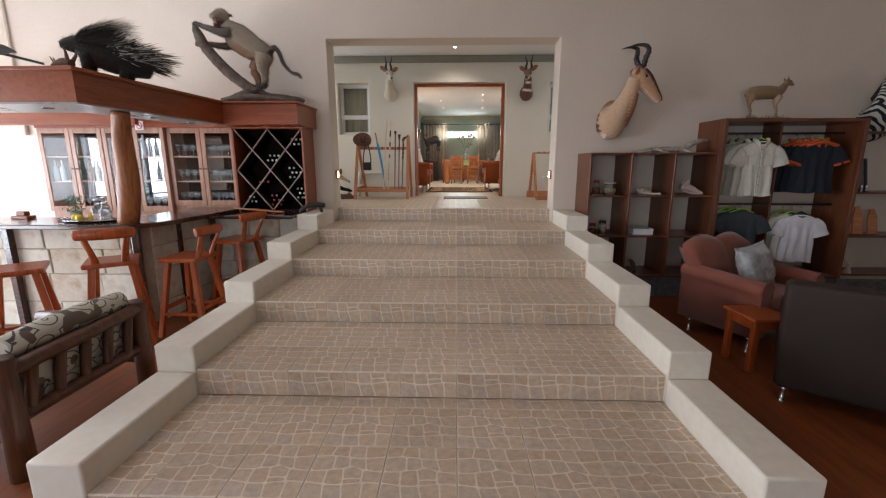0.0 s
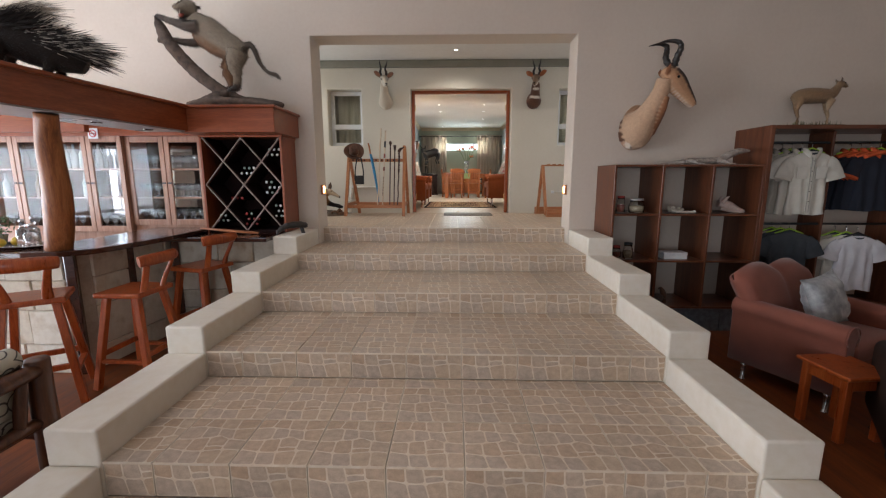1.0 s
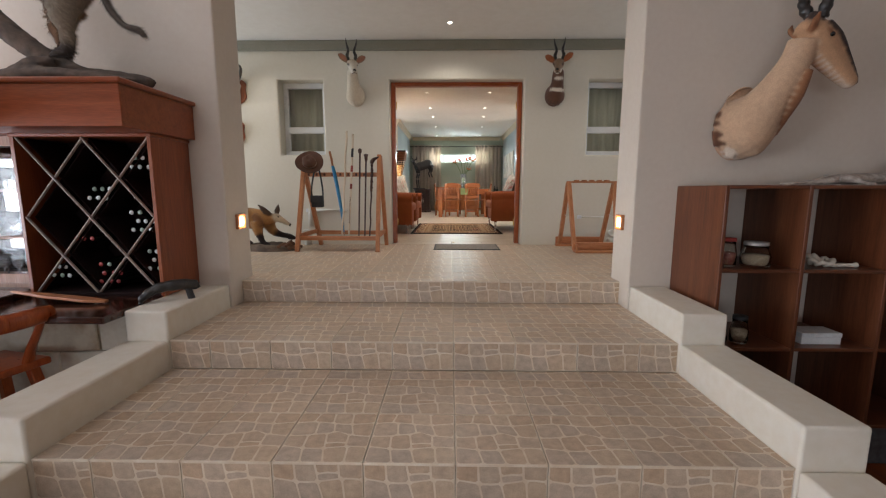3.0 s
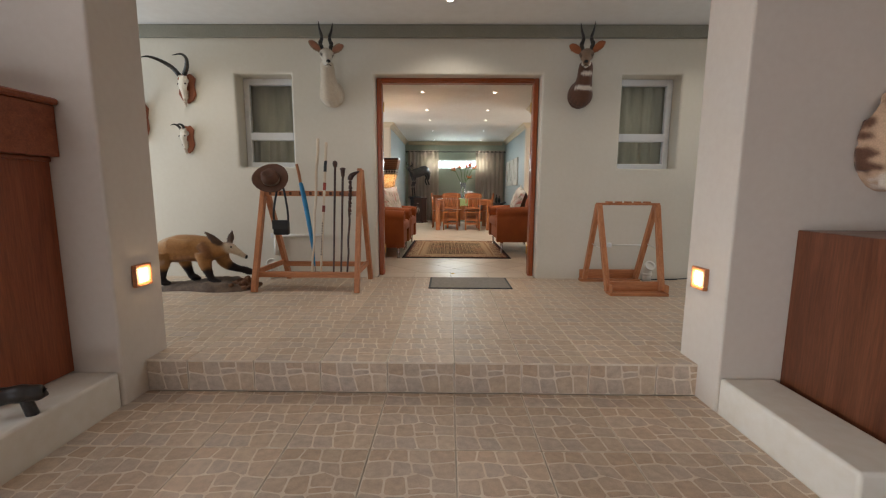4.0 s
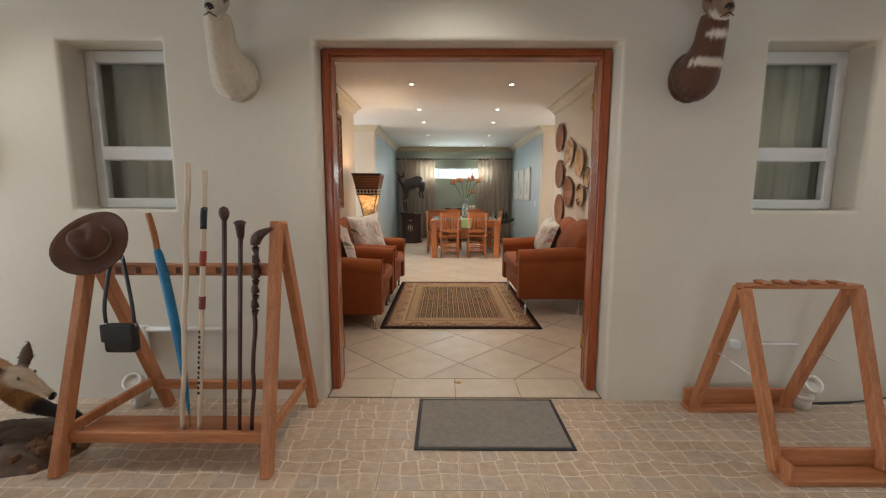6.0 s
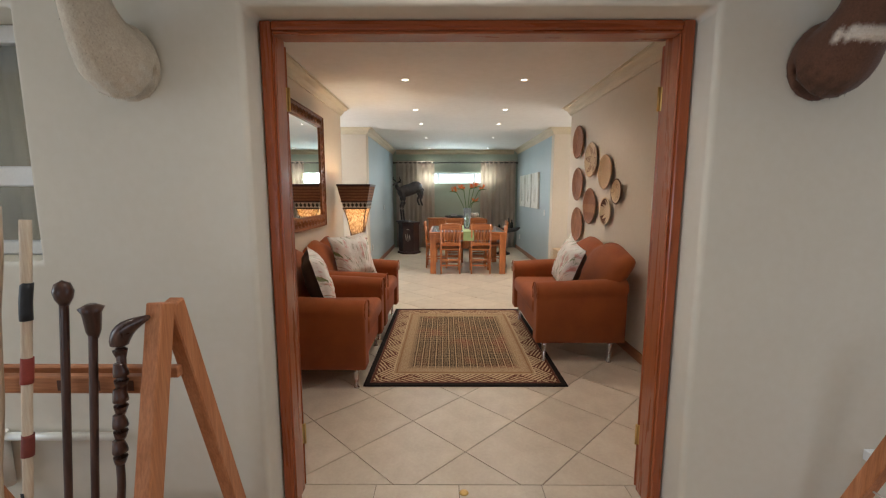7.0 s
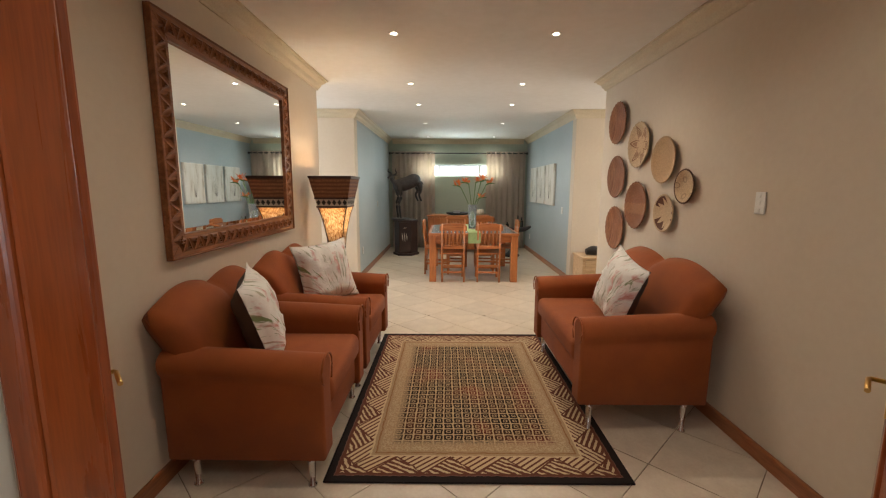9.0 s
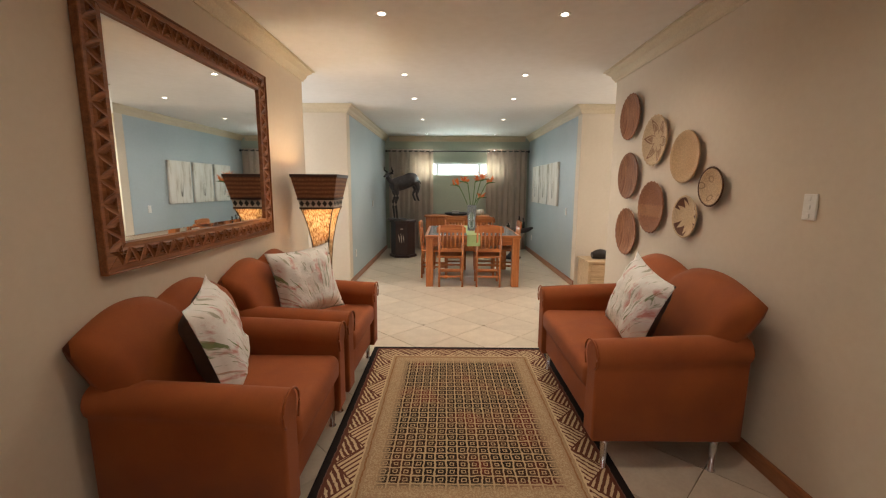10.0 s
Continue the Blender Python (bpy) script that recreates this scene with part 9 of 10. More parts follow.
    tube(q, [p1, p2], [0.0026, 0.0005], 3, mi=1 if white else 0, caps=False)
for k in range(420):
    u = rnd.random()
    base = Vector((0.27 - 0.24 * u, rnd.gauss(0, 0.035), 0.285 + 0.075 * math.sin(u * 2.2)))
    d = Vector((-0.9, rnd.gauss(0, 0.18), 0.38 - 0.25 * u + rnd.uniform(-0.15, 0.15))).normalized()
    ln = rnd.uniform(0.16, 0.36)
    tube(q, [base, base + d * ln * 0.5 + Vector((0, 0, 0.012)), base + d * ln], [0.0015, 0.0013, 0.0004], 3, mi=2 if rnd.random() < 0.7 else 0, caps=False)
tagged(part("quill_coat", q, [FUR_DARK, BONE, FUR_PALE], porc, "black and white banded quills"), kind="stuff")
b = limb(bmesh.new(), [(0.03, 0, 0.035, 0.034), (-0.03, 0, 0.045, 0.038), (-0.09, 0, 0.035, 0.026), (-0.13, 0.0, 0.024, 0.014)], 12)
for s in (0.022, -0.022):
    limb(b, [(0.02, s, 0.06, 0.016), (0.035, s * 2, 0.11, 0.010), (0.03, s * 2.4, 0.15, 0.003)], 8)
    limb(b, [(-0.10, s * 0.4, 0.04, 0.008), (-0.125, s * 0.6, 0.09, 0.003)], 7)
solid("small_skull", b, FUR_BROWN, "small grey-brown horned skull beside the porcupine", "skull", pose(-3.17, -4.88, CZ1 + 0.004))

# baboon on a branch
BARK = surf("driftwood", (0.055, 0.037, 0.026), (0.12, 0.083, 0.06), 14, 0.9, 1.0, 40, stretch=(1, 1, 1))
bab = thing("baboon_mount", "grey-brown monkey mount climbing a driftwood branch", "taxidermy", pose(-2.45, -2.93, 1.337))
b = bmesh.new()
limb(b, [(-0.84, 0.0, 0.93, 0.022), (-0.80, 0.0, 0.82, 0.055), (-0.72, 0.0, 0.66, 0.062), (-0.50, 0.0, 0.41, 0.066), (-0.26, 0.0, 0.22, 0.062), (-0.05, 0.02, 0.10, 0.06), (0.1, 0.02, 0.07, 0.05)], 12)
limb(b, [(-0.77, 0.0, 0.76, 0.035), (-0.81, -0.02, 0.71, 0.026), (-0.82, -0.02, 0.67, 0.014)], 9)
limb(b, [(-0.62, 0.03, 0.05, 0.03, 0.025), (-0.45, 0.04, 0.07, 0.08, 0.05), (-0.20, 0.05, 0.07, 0.12, 0.065), (0.10, 0.04, 0.07, 0.12, 0.06), (0.32, 0.02, 0.055, 0.07, 0.045), (0.44, 0.0, 0.04, 0.03, 0.028)], 14)
limb(b, [(-0.55, -0.08, 0.035, 0.03), (-0.35, -0.10, 0.06, 0.045), (-0.1, -0.12, 0.065, 0.04), (0.15, -0.10, 0.05, 0.035), (0.36, -0.07, 0.035, 0.02)], 10)
limb(b, [(-0.40, -0.05, 0.09, 0.03), (-0.22, -0.09, 0.14, 0.035), (-0.10, -0.06, 0.15, 0.03)], 9)
vs, fs, ns = fused(b, 0.012, 2)
b.free()
q = bmesh.new()
made = []
for v, nn in zip(vs, ns):
    d = noise.noise((v.x * 9, v.y * 40, v.z * 30)) * 0.007 + noise.noise((v.x * 25, v.y * 60, v.z * 60)) * 0.004
    made.append(q.verts.new(v + nn * d))
for f in fs:
    q.faces.new([made[i] for i in f]).smooth = True
part("branch", q, BARK, bab, "weathered grey-brown driftwood branch")
b = bmesh.new()
limb(b, [(0.06, 0, 0.57, 0.075, 0.085), (-0.02, 0, 0.60, 0.105, 0.115), (-0.14, 0, 0.67, 0.115, 0.125), (-0.28, 0, 0.77, 0.125, 0.14), (-0.38, 0, 0.84, 0.11, 0.12), (-0.45, -0.01, 0.91, 0.08, 0.085)], 18, 4)
limb(b, [(-0.06, 0, 0.56, 0.08, 0.06), (-0.20, 0, 0.60, 0.09, 0.07), (-0.34, 0, 0.70, 0.09, 0.08), (-0.42, 0, 0.78, 0.07, 0.06)], 14, 4, mi=1)
limb(b, [(-0.47, 0.05, 0.99, 0.05, 0.055), (-0.485, 0.0, 1.0, 0.088, 0.092), (-0.50, -0.06, 0.985, 0.072, 0.068), (-0.51, -0.13, 0.968, 0.042, 0.036), (-0.515, -0.18, 0.955, 0.030, 0.022)], 14)
limb(b, [(-0.50, -0.03, 0.91, 0.055, 0.035), (-0.515, -0.09, 0.865, 0.034, 0.016), (-0.52, -0.13, 0.85, 0.022, 0.010)], 12, mi=2)
for s in (-1, 1):
    limb(b, [(-0.485 + s * 0.06, 0.0, 0.94, 0.035), (-0.50 + s * 0.065, -0.03, 0.90, 0.03)], 9)
    limb(b, [(-0.485 + s * 0.085, 0.01, 1.02, 0.016), (-0.485 + s * 0.10, 0.015, 1.035, 0.012)], 8, mi=2)
    limb(b, [(-0.505 + s * 0.05, -0.075, 1.005, 0.016), (-0.505, -0.09, 1.012, 0.018)], 8, mi=2)
limb(b, [(-0.36, -0.09, 0.80, 0.065), (-0.46, -0.12, 0.80, 0.046), (-0.58, -0.10, 0.84, 0.036), (-0.70, -0.06, 0.885, 0.028)], 11, mi=3)
limb(b, [(-0.70, -0.06, 0.885, 0.027), (-0.78, -0.03, 0.92, 0.026), (-0.83, -0.015, 0.925, 0.020), (-0.85, 0.0, 0.90, 0.012)], 10, mi=2)
limb(b, [(-0.38, 0.07, 0.76, 0.06), (-0.48, 0.07, 0.70, 0.044), (-0.60, 0.05, 0.70, 0.034), (-0.70, 0.03, 0.715, 0.028), (-0.75, 0.02, 0.715, 0.024)], 11, mi=3)
limb(b, [(0.02, -0.06, 0.56, 0.105), (-0.01, -0.085, 0.43, 0.078), (0.01, -0.085, 0.33, 0.048), (0.0, -0.08, 0.24, 0.036)], 12)
limb(b, [(0.0, -0.08, 0.25, 0.036), (-0.01, -0.08, 0.21, 0.034), (-0.06, -0.09, 0.19, 0.026), (-0.11, -0.09, 0.18, 0.010)], 10, mi=2)
limb(b, [(-0.08, 0.06, 0.53, 0.09), (-0.17, 0.06, 0.42, 0.062), (-0.14, 0.05, 0.32, 0.042), (-0.12, 0.04, 0.24, 0.034)], 12, mi=1)
limb(b, [(-0.12, 0.04, 0.25, 0.034), (-0.13, 0.03, 0.21, 0.03), (-0.20, 0.02, 0.23, 0.014)], 10, mi=2)
limb(b, [(0.05, 0, 0.62, 0.040), (0.12, 0, 0.655, 0.030), (0.17, 0.0, 0.60, 0.025), (0.22, 0, 0.47, 0.021), (0.30, 0, 0.38, 0.018), (0.39, 0, 0.35, 0.020), (0.415, 0, 0.31, 0.012)], 10, mi=3)
beast("body", b, [(0.27, 0.215, 0.155), (0.22, 0.115, 0.058), (0.05, 0.038, 0.031), (0.10, 0.076, 0.058)], bab, 0.011, 4, 13000, 0.034, (0.75, 0, -0.6), 0.4, 8, wide=0.002)
part("mouth", lathe(bmesh.new(), [(0.0, 0), (0.026, 0.002), (0.030, 0.010), (0.0, 0.016)], 12, m=pose(-0.512, -0.088, 0.915, 75, 0, 0)), surf("mouth_red", (0.28, 0.05, 0.035), (0.36, 0.09, 0.06), 30, 0.4), bab, "open red mouth")
for s in (-1, 1):
    part("tooth", limb(bmesh.new(), [(-0.513 + s * 0.020, -0.150, 0.945, 0.006), (-0.513 + s * 0.020, -0.150, 0.905, 0.001)], 8), BONE, bab)
    part("eye", lathe(bmesh.new(), [(0.0, 0), (0.008, 0.002), (0.0, 0.008)], 8, m=pose(-0.503 + s * 0.027, -0.108, 0.997, 90)), EYE, bab)
b = limb(bmesh.new(), [(-0.25, 0, 0, 0.07), (0, 0, 0, 0.06), (0.12, 0, -0.015, 0.03), (0.20, 0, -0.035, 0.004)], 12)
solid("bird_mount", b, FUR_DARK, "dark bird mount fixed high on the wall", "taxidermy", pose(-5.47, -3.2, 1.93))
slab("trim_bird_bracket", -5.60, -5.58, -3.2, WALL_Y, 1.90, 1.93, BLACK, "thin dark wall bracket", "bracket")

# ---- shelves and seats on the east side ----
def board(bm, *a):
    return box(bm, *a, 0.003)


GREYTILE = surf("plinth_slate", (0.07, 0.075, 0.085), (0.13, 0.135, 0.15), 22, 0.55, 1.0, 45)
plinth = thing("shelf_plinth", "low plinth faced with rough grey tiles under the shelves", "plinth")
part("core", box(bmesh.new(), 1.47, 6.6, -3.06, WALL_Y - 0.002, LOW + 0.0005, -0.80), MORTAR, plinth)
for k in range(16):
    x = 1.475 + k * 0.32
    part("slate_tile", box(bmesh.new(), x, x + 0.314, -3.078, -3.0605, LOW + 0.004, -0.806, 0.003), GREYTILE, plinth)

SYF, SYB = -3.10, WALL_Y - 0.003
cube = thing("cube_shelf", "dark wooden cube shelf of nine open compartments", "shelf")
SX = [1.50, 2.005, 2.52, 3.022]
SZ = [-0.798, -0.285, 0.215, 0.725]
for x in SX:
    part("upright", board(bmesh.new(), x - (0 if x == SX[0] else 0.012), x + (0.024 if x == SX[0] else 0.012), SYF, SYB, SZ[0], SZ[3] + 0.022), SHELF_WOOD_Z, cube)
for i in range(3):
    for j, z in enumerate(SZ):
        part("shelf_board", board(bmesh.new(), SX[i] + (0.0245 if i == 0 else 0.0125), SX[i + 1] - 0.0125, SYF + (0.002 if 0 < j < 3 else 0.001), SYB, z, z + 0.022), SHELF_WOOD, cube)

GLASSJAR = plain("jar_glass", (0.96, 0.98, 0.97), 0.01, trans=1.0)
GLASSJAR.node_tree.nodes["Principled BSDF"].inputs["IOR"].default_value = 1.2


def jar(x, y, z, r, h, fill, lid, label):
    t = thing("jar", label, "jar", pose(x, y, z), "jars on the shelf")
    part("glass", lathe(bmesh.new(), [(r * 0.9, 0), (r, 0.01), (r * 1.02, h * 0.5), (r * 0.8, h * 0.85), (r * 0.8, h), (r * 0.74, h), (r * 0.74, h * 0.85), (r * 0.94, h * 0.5), (r * 0.9, 0.012), (0, 0.012)], 18), GLASSJAR, t)
    part("contents", lathe(bmesh.new(), [(0, 0.014), (r * 0.87, 0.014), (r * 0.9, h * 0.55), (0, h * 0.6)], 14), fill, t)
    part("lid", lathe(bmesh.new(), [(r * 0.82, h), (r * 0.84, h + 0.004), (r * 0.82, h + 0.022), (0, h + 0.024)], 16), lid, t)


SEED, BEAD = surf("jar_seeds", (0.30, 0.22, 0.14), (0.44, 0.35, 0.24), 60, 0.7, 0.8, 90), surf("jar_beads_red", (0.25, 0.05, 0.04), (0.35, 0.16, 0.10), 60, 0.6, 0.8, 90)
c0, c1, c2 = SZ[2] + 0.0225, SZ[1] + 0.0225, SZ[0] + 0.0225
jar(1.63, -2.98, c0, 0.045, 0.16, BEAD, surf("lid_red", (0.3, 0.03, 0.02), (0.38, 0.05, 0.03), 9), "tall jar of dark red beads with a red lid")
jar(1.80, -2.98, c0, 0.082, 0.135, SEED, surf("lid_tin", (0.45, 0.44, 0.42), (0.55, 0.54, 0.5), 9, 0.35, 0.1, metal=0.6), "squat glass jar of pale seeds with a tin lid")
jar(1.62, -2.98, c1, 0.045, 0.12, BEAD, surf("lid_red_low", (0.3, 0.03, 0.02), (0.38, 0.05, 0.03), 9), "small jar of red beads")
jar(1.74, -2.99, c1, 0.052, 0.155, SEED, BLACK, "glass jar of shells with a black lid")

# coral-like bones, jaw and other pieces
b = bmesh.new()
rnd = random.Random(31)
for k in range(7):
    a = k * 0.9
    limb(b, [(0.05 * math.cos(a), 0.04 * math.sin(a), 0.014, 0.014), (0.075 * math.cos(a + 0.7), 0.05 * math.sin(a + 0.7), 0.045 + 0.02 * math.sin(k), 0.016), (0.05 * math.cos(a + 1.4), 0.045 * math.sin(a + 1.4), 0.02, 0.012)], 9)
limb(b, [(0.05, -0.03, 0.012, 0.012), (0.16, -0.04, 0.014, 0.013), (0.19, -0.04, 0.016, 0.018)], 9)
solid("bone_cluster", b, BONE, "pale knotted bones lying on the shelf", "bone", pose(2.22, -2.97, c0))
b = limb(bmesh.new(), [(-0.12, 0.02, 0.10, 0.05, 0.04), (-0.03, 0, 0.085, 0.05, 0.045), (0.06, -0.01, 0.045, 0.03, 0.03), (0.14, -0.02, 0.018, 0.014, 0.016)], 14)
limb(b, [(-0.10, 0.0, 0.05, 0.02, 0.02), (0.02, -0.01, 0.02, 0.018, 0.018), (0.12, -0.02, 0.012, 0.01, 0.01)], 10)
for s in (-1, 1):
    limb(b, [(-0.10, s * 0.03, 0.11, 0.02), (-0.07, s * 0.05, 0.165, 0.012), (-0.05, s * 0.05, 0.18, 0.004)], 8)
solid("animal_skull", b, surf("bone_pinkish", (0.50, 0.38, 0.33), (0.62, 0.50, 0.44), 14, 0.6, 0.4, 70), "pale pinkish animal skull on the shelf", "skull", pose(2.80, -2.97, c0 + 0.002))
bx = thing("card_box", "small flat white cardboard box on the shelf", "box", pose(2.24, -2.96, c1))
part("tray", box(bmesh.new(), -0.125, 0.125, -0.07, 0.07, 0, 0.055, 0.003), surf("card_white", (0.66, 0.66, 0.65), (0.72, 0.72, 0.71), 9, 0.6), bx)
part("lid", box(bmesh.new(), -0.128, 0.128, -0.073, 0.073, 0.045, 0.075, 0.003), surf("card_pale", (0.6, 0.6, 0.6), (0.7, 0.7, 0.7), 30, 0.6), bx)
b = limb(bmesh.new(), [(0, 0, 0.0, 0.025), (0.01, 0, 0.06, 0.016), (-0.02, 0, 0.12, 0.03), (-0.05, 0, 0.17, 0.014), (-0.075, 0, 0.155, 0.006)], 10)
solid("carved_bird", b, FUR_BROWN, "small dark carved bird on the lowest shelf", "carving", pose(2.20, -2.95, c2))

# crocodile skin and lizard on top
CROC = surf("scaly_hide", (0.22, 0.175, 0.145), (0.50, 0.43, 0.37), 22, 0.6, 1.0, 60)
b = bmesh.new()
limb(b, [(-0.46, 0, 0.012, 0.006, 0.006), (-0.28, -0.02, 0.02, 0.03, 0.016), (-0.08, 0.01, 0.04, 0.075, 0.034), (0.12, 0.0, 0.045, 0.075, 0.036), (0.25, -0.01, 0.06, 0.05, 0.035), (0.33, -0.02, 0.11, 0.042, 0.036), (0.42, -0.02, 0.145, 0.045, 0.034), (0.50, -0.02, 0.15, 0.028, 0.02), (0.535, -0.02, 0.15, 0.012, 0.01)], 16, 4)
for x in (-0.12, 0.2):
    for s in (-1, 1):
        limb(b, [(x, s * 0.05, 0.045, 0.028), (x + 0.03, s * 0.11, 0.035, 0.02), (x + 0.07, s * 0.14, 0.012, 0.014), (x + 0.12, s * 0.15, 0.008, 0.008)], 9)
prism(b, [(-0.52, -0.13), (-0.2, -0.16), (0.5, -0.15), (0.52, 0.10), (-0.1, 0.13), (-0.5, 0.10)], 0.0, 0.006, 0.002)
solid("lizard_mount", b, CROC, "mottled grey lizard mount lying on the shelf top", "taxidermy", pose(2.46, -2.86, SZ[3] + 0.0225))

# clothes shelf
tall = thing("clothes_shelf", "tall open dark wooden shelf hung with shirts", "shelf")
TX = (3.036, 4.70)
part("upright", board(bmesh.new(), TX[0], TX[0] + 0.045, SYF - 0.005, SYB, -0.798, 1.14), SHELF_WOOD_Z, tall)
part("upright", board(bmesh.new(), TX[1] - 0.045, TX[1], SYF - 0.005, SYB, -0.798, 1.14), SHELF_WOOD_Z, tall)
part("top_board", board(bmesh.new(), TX[0] + 0.0455, TX[1] - 0.0455, SYF - 0.004, SYB, 1.10, 1.139), SHELF_WOOD, tall)
part("bottom_board", board(bmesh.new(), TX[0] + 0.0455, TX[1] - 0.0455, SYF - 0.004, SYB, -0.798, -0.77), SHELF_WOOD, tall)
for z in (0.985, 0.11):
    part("hanging_rail", tube(bmesh.new(), [(TX[0] + 0.045, -2.84, z), (TX[1] - 0.045, -2.84, z)], 0.013, 10), BLACK, tall, "dark metal rail")
part("middle_upright", board(bmesh.new(), 3.86, 3.884, SYF + 0.22, SYB, -0.77, 1.10), SHELF_WOOD_Z, tall)


def shirt(label, x, z, y, w, h, mat, trim=None, collar=True, yaw=0, seed=0, buttons=False, shoulder=None):
    """A short-sleeved shirt on a hanger; local origin at the neck."""
    t = thing("shirt", label, "shirt", pose(x, y, z, 0, 0, yaw), "shirts on the rails")
    bm = bmesh.new()
    n, rows = 56, []
    prof = spline([(0.0, 0.13, 0.026), (0.02, 0.22, 0.030), (0.05, 0.35, 0.034), (0.09, 0.435, 0.036), (0.13, 0.455, 0.038), (0.2, 0.445, 0.040), (0.35, 0.43, 0.040), (0.6, 0.435, 0.040), (0.85, 0.455, 0.042), (1.0, 0.468, 0.044)], 3)
    for v, ww, dd in prof:
        ring = []
        for k in range(n):
            a = k * math.tau / n
            c, q = math.cos(a), math.sin(a)
            fold = 0.013 * math.sin(c * 11 + 2.2 * noise.noise((c * 2, v * 2.5, seed * 1.7)) + seed) * min(1, v * 1.3)
            crease = 0.012 * noise.noise((c * 5, v * 6 + c * 2, seed * 3.1)) + 0.006 * noise.noise((c * 11 + q, v * 15, seed * 5.3))
            f = (fold + crease) * min(1, v * 4)
            ring.append(bm.verts.new((c * w * ww + 0.010 * noise.noise((q, v * 4, seed)) * min(1, v * 3), math.copysign(abs(q) ** 0.6, q) * dd + f, -v * h + 0.008 * math.sin(c * 5 + seed) * v)))
        rows.append(ring)
    for u, v in zip(rows, rows[1:]):
        for k in range(n):
            bm.faces.new((u[k], u[(k + 1) % n], v[(k + 1) % n], v[k])).smooth = True
    bm.faces.new(rows[0][::-1])
    part("body", bm, mat, t)
    g = h / 0.6
    for s in (-1, 1):
        b2 = bmesh.new()
        path = spline([(s * w * 0.36, 0.0, -0.078 * g, 0.060, 0.030), (s * w * 0.46, -0.004, -0.125 * g, 0.078, 0.032), (s * w * 0.54, -0.010, -0.19 * g, 0.084, 0.030), (s * w * 0.605, -0.016, -0.265 * g, 0.088, 0.028)], 5)
        tube(b2, [p[:3] for p in path], [(p[3], p[4]) for p in path], 22, up=(0, 1, 0), caps=False)
        for vv in b2.verts:
            vv.co.y += 0.014 * noise.noise((vv.co.x * 22, vv.co.z * 16, seed * 2.3 + s))
        sl = part("sleeve", b2, shoulder or mat, t)
        hem = path[-3:]
        part("cuff", tube(bmesh.new(), [p[:3] for p in hem], [(p[3] + 0.003, p[4] + 0.003) for p in hem], 22, up=(0, 1, 0), caps=False), trim or mat, sl)
    if collar:
        b2 = bmesh.new()
        for s in (-1, 1):
            limb(b2, [(s * 0.07, 0.03, 0.02, 0.012, 0.025), (s * 0.075, -0.02, 0.008, 0.012, 0.028), (s * 0.045, -0.046, -0.035, 0.006, 0.024), (s * 0.03, -0.052, -0.075, 0.003, 0.006)], 8)
        part("collar", b2, trim or mat, t)
    # charcoal disc stands in for the shade inside the neck
    part("neck_opening", lathe(bmesh.new(), [(0.0, 0.0), (0.052, 0.002), (0.054, 0.008), (0.0, 0.010)], 14, m=pose(0, -0.012, -0.006, 52, 0, 0) @ Matrix.Diagonal((1.0, 0.75, 1.0, 1))), CHARCOAL, t, "dark disc for the shade in the neck opening")
    if buttons:
        strip = part("button_strip", box(bmesh.new(), -0.014, 0.014, -0.056, -0.030, -h * 0.97, -0.06, 0.003), mat, t)
        for s in (-1, 1):
            part("seam", box(bmesh.new(), s * 0.013 - 0.0015, s * 0.013 + 0.0015, -0.0575, -0.0555, -h * 0.96, -0.065), SEAM_THREAD, strip)
        for k in range(5):
            part("button", lathe(bmesh.new(), [(0.006, 0), (0.006, 0.003), (0.0, 0.003)], 10, m=pose(0, -0.0565, -0.10 - k * 0.105, 90)), SEAM_THREAD, strip)
        for s in (-1, 1):
            pk = part("pocket", box(bmesh.new(), s * 0.088 - 0.047, s * 0.088 + 0.047, -0.052, -0.034, -0.285, -0.165, 0.004), mat, t)
            part("flap", prism(bmesh.new(), [(-0.050, 0.0), (-0.050, -0.035), (0.0, -0.055), (0.050, -0.035), (0.050, 0.0)], 0.0, 0.004, 0.001, m=pose(s * 0.088, -0.0525, -0.16, 90)), mat, pk)
    b2 = tube(bmesh.new(), [(-w * 0.30, 0, -0.02), (0, 0, 0.035), (w * 0.30, 0, -0.02)], 0.010, 8)
    hg = part("hanger", b2, HANGER, t, "lime green plastic hanger" if HANGER is LIME else "dark hanger")
    part("hook", limb(bmesh.new(), [(0, 0, 0.035, 0.003), (0, 0, 0.07, 0.003), (0.0, 0.014, 0.095, 0.003), (0.0, 0.028, 0.08, 0.003)], 6), STEEL, hg)
    return t


SEAM_THREAD = surf("seam_thread", (0.20, 0.185, 0.155), (0.27, 0.25, 0.21), 30, 0.8)
LIME = surf("lime_plastic", (0.30, 0.50, 0.03), (0.38, 0.58, 0.05), 9, 0.4)
HANGER = LIME
KHAKI = surf("cloth_stone", (0.58, 0.55, 0.47), (0.66, 0.63, 0.55), 7, 0.9, 0.3, 260)
TAUPE = surf("cloth_taupe", (0.34, 0.31, 0.25), (0.42, 0.38, 0.32), 7, 0.9, 0.3, 260)
NAVY = surf("cloth_navy", (0.008, 0.010, 0.018), (0.014, 0.017, 0.028), 7, 0.9, 0.3, 260)
ORANGE = surf("cloth_orange", (0.50, 0.075, 0.015), (0.60, 0.11, 0.025), 9, 0.85, 0.3, 260)
CHARCOAL = surf("cloth_charcoal", (0.035, 0.042, 0.05), (0.055, 0.062, 0.07), 7, 0.9, 0.3, 260)
WHITE = surf("cloth_white", (0.64, 0.63, 0.66), (0.72, 0.71, 0.73), 7, 0.9, 0.3, 260)
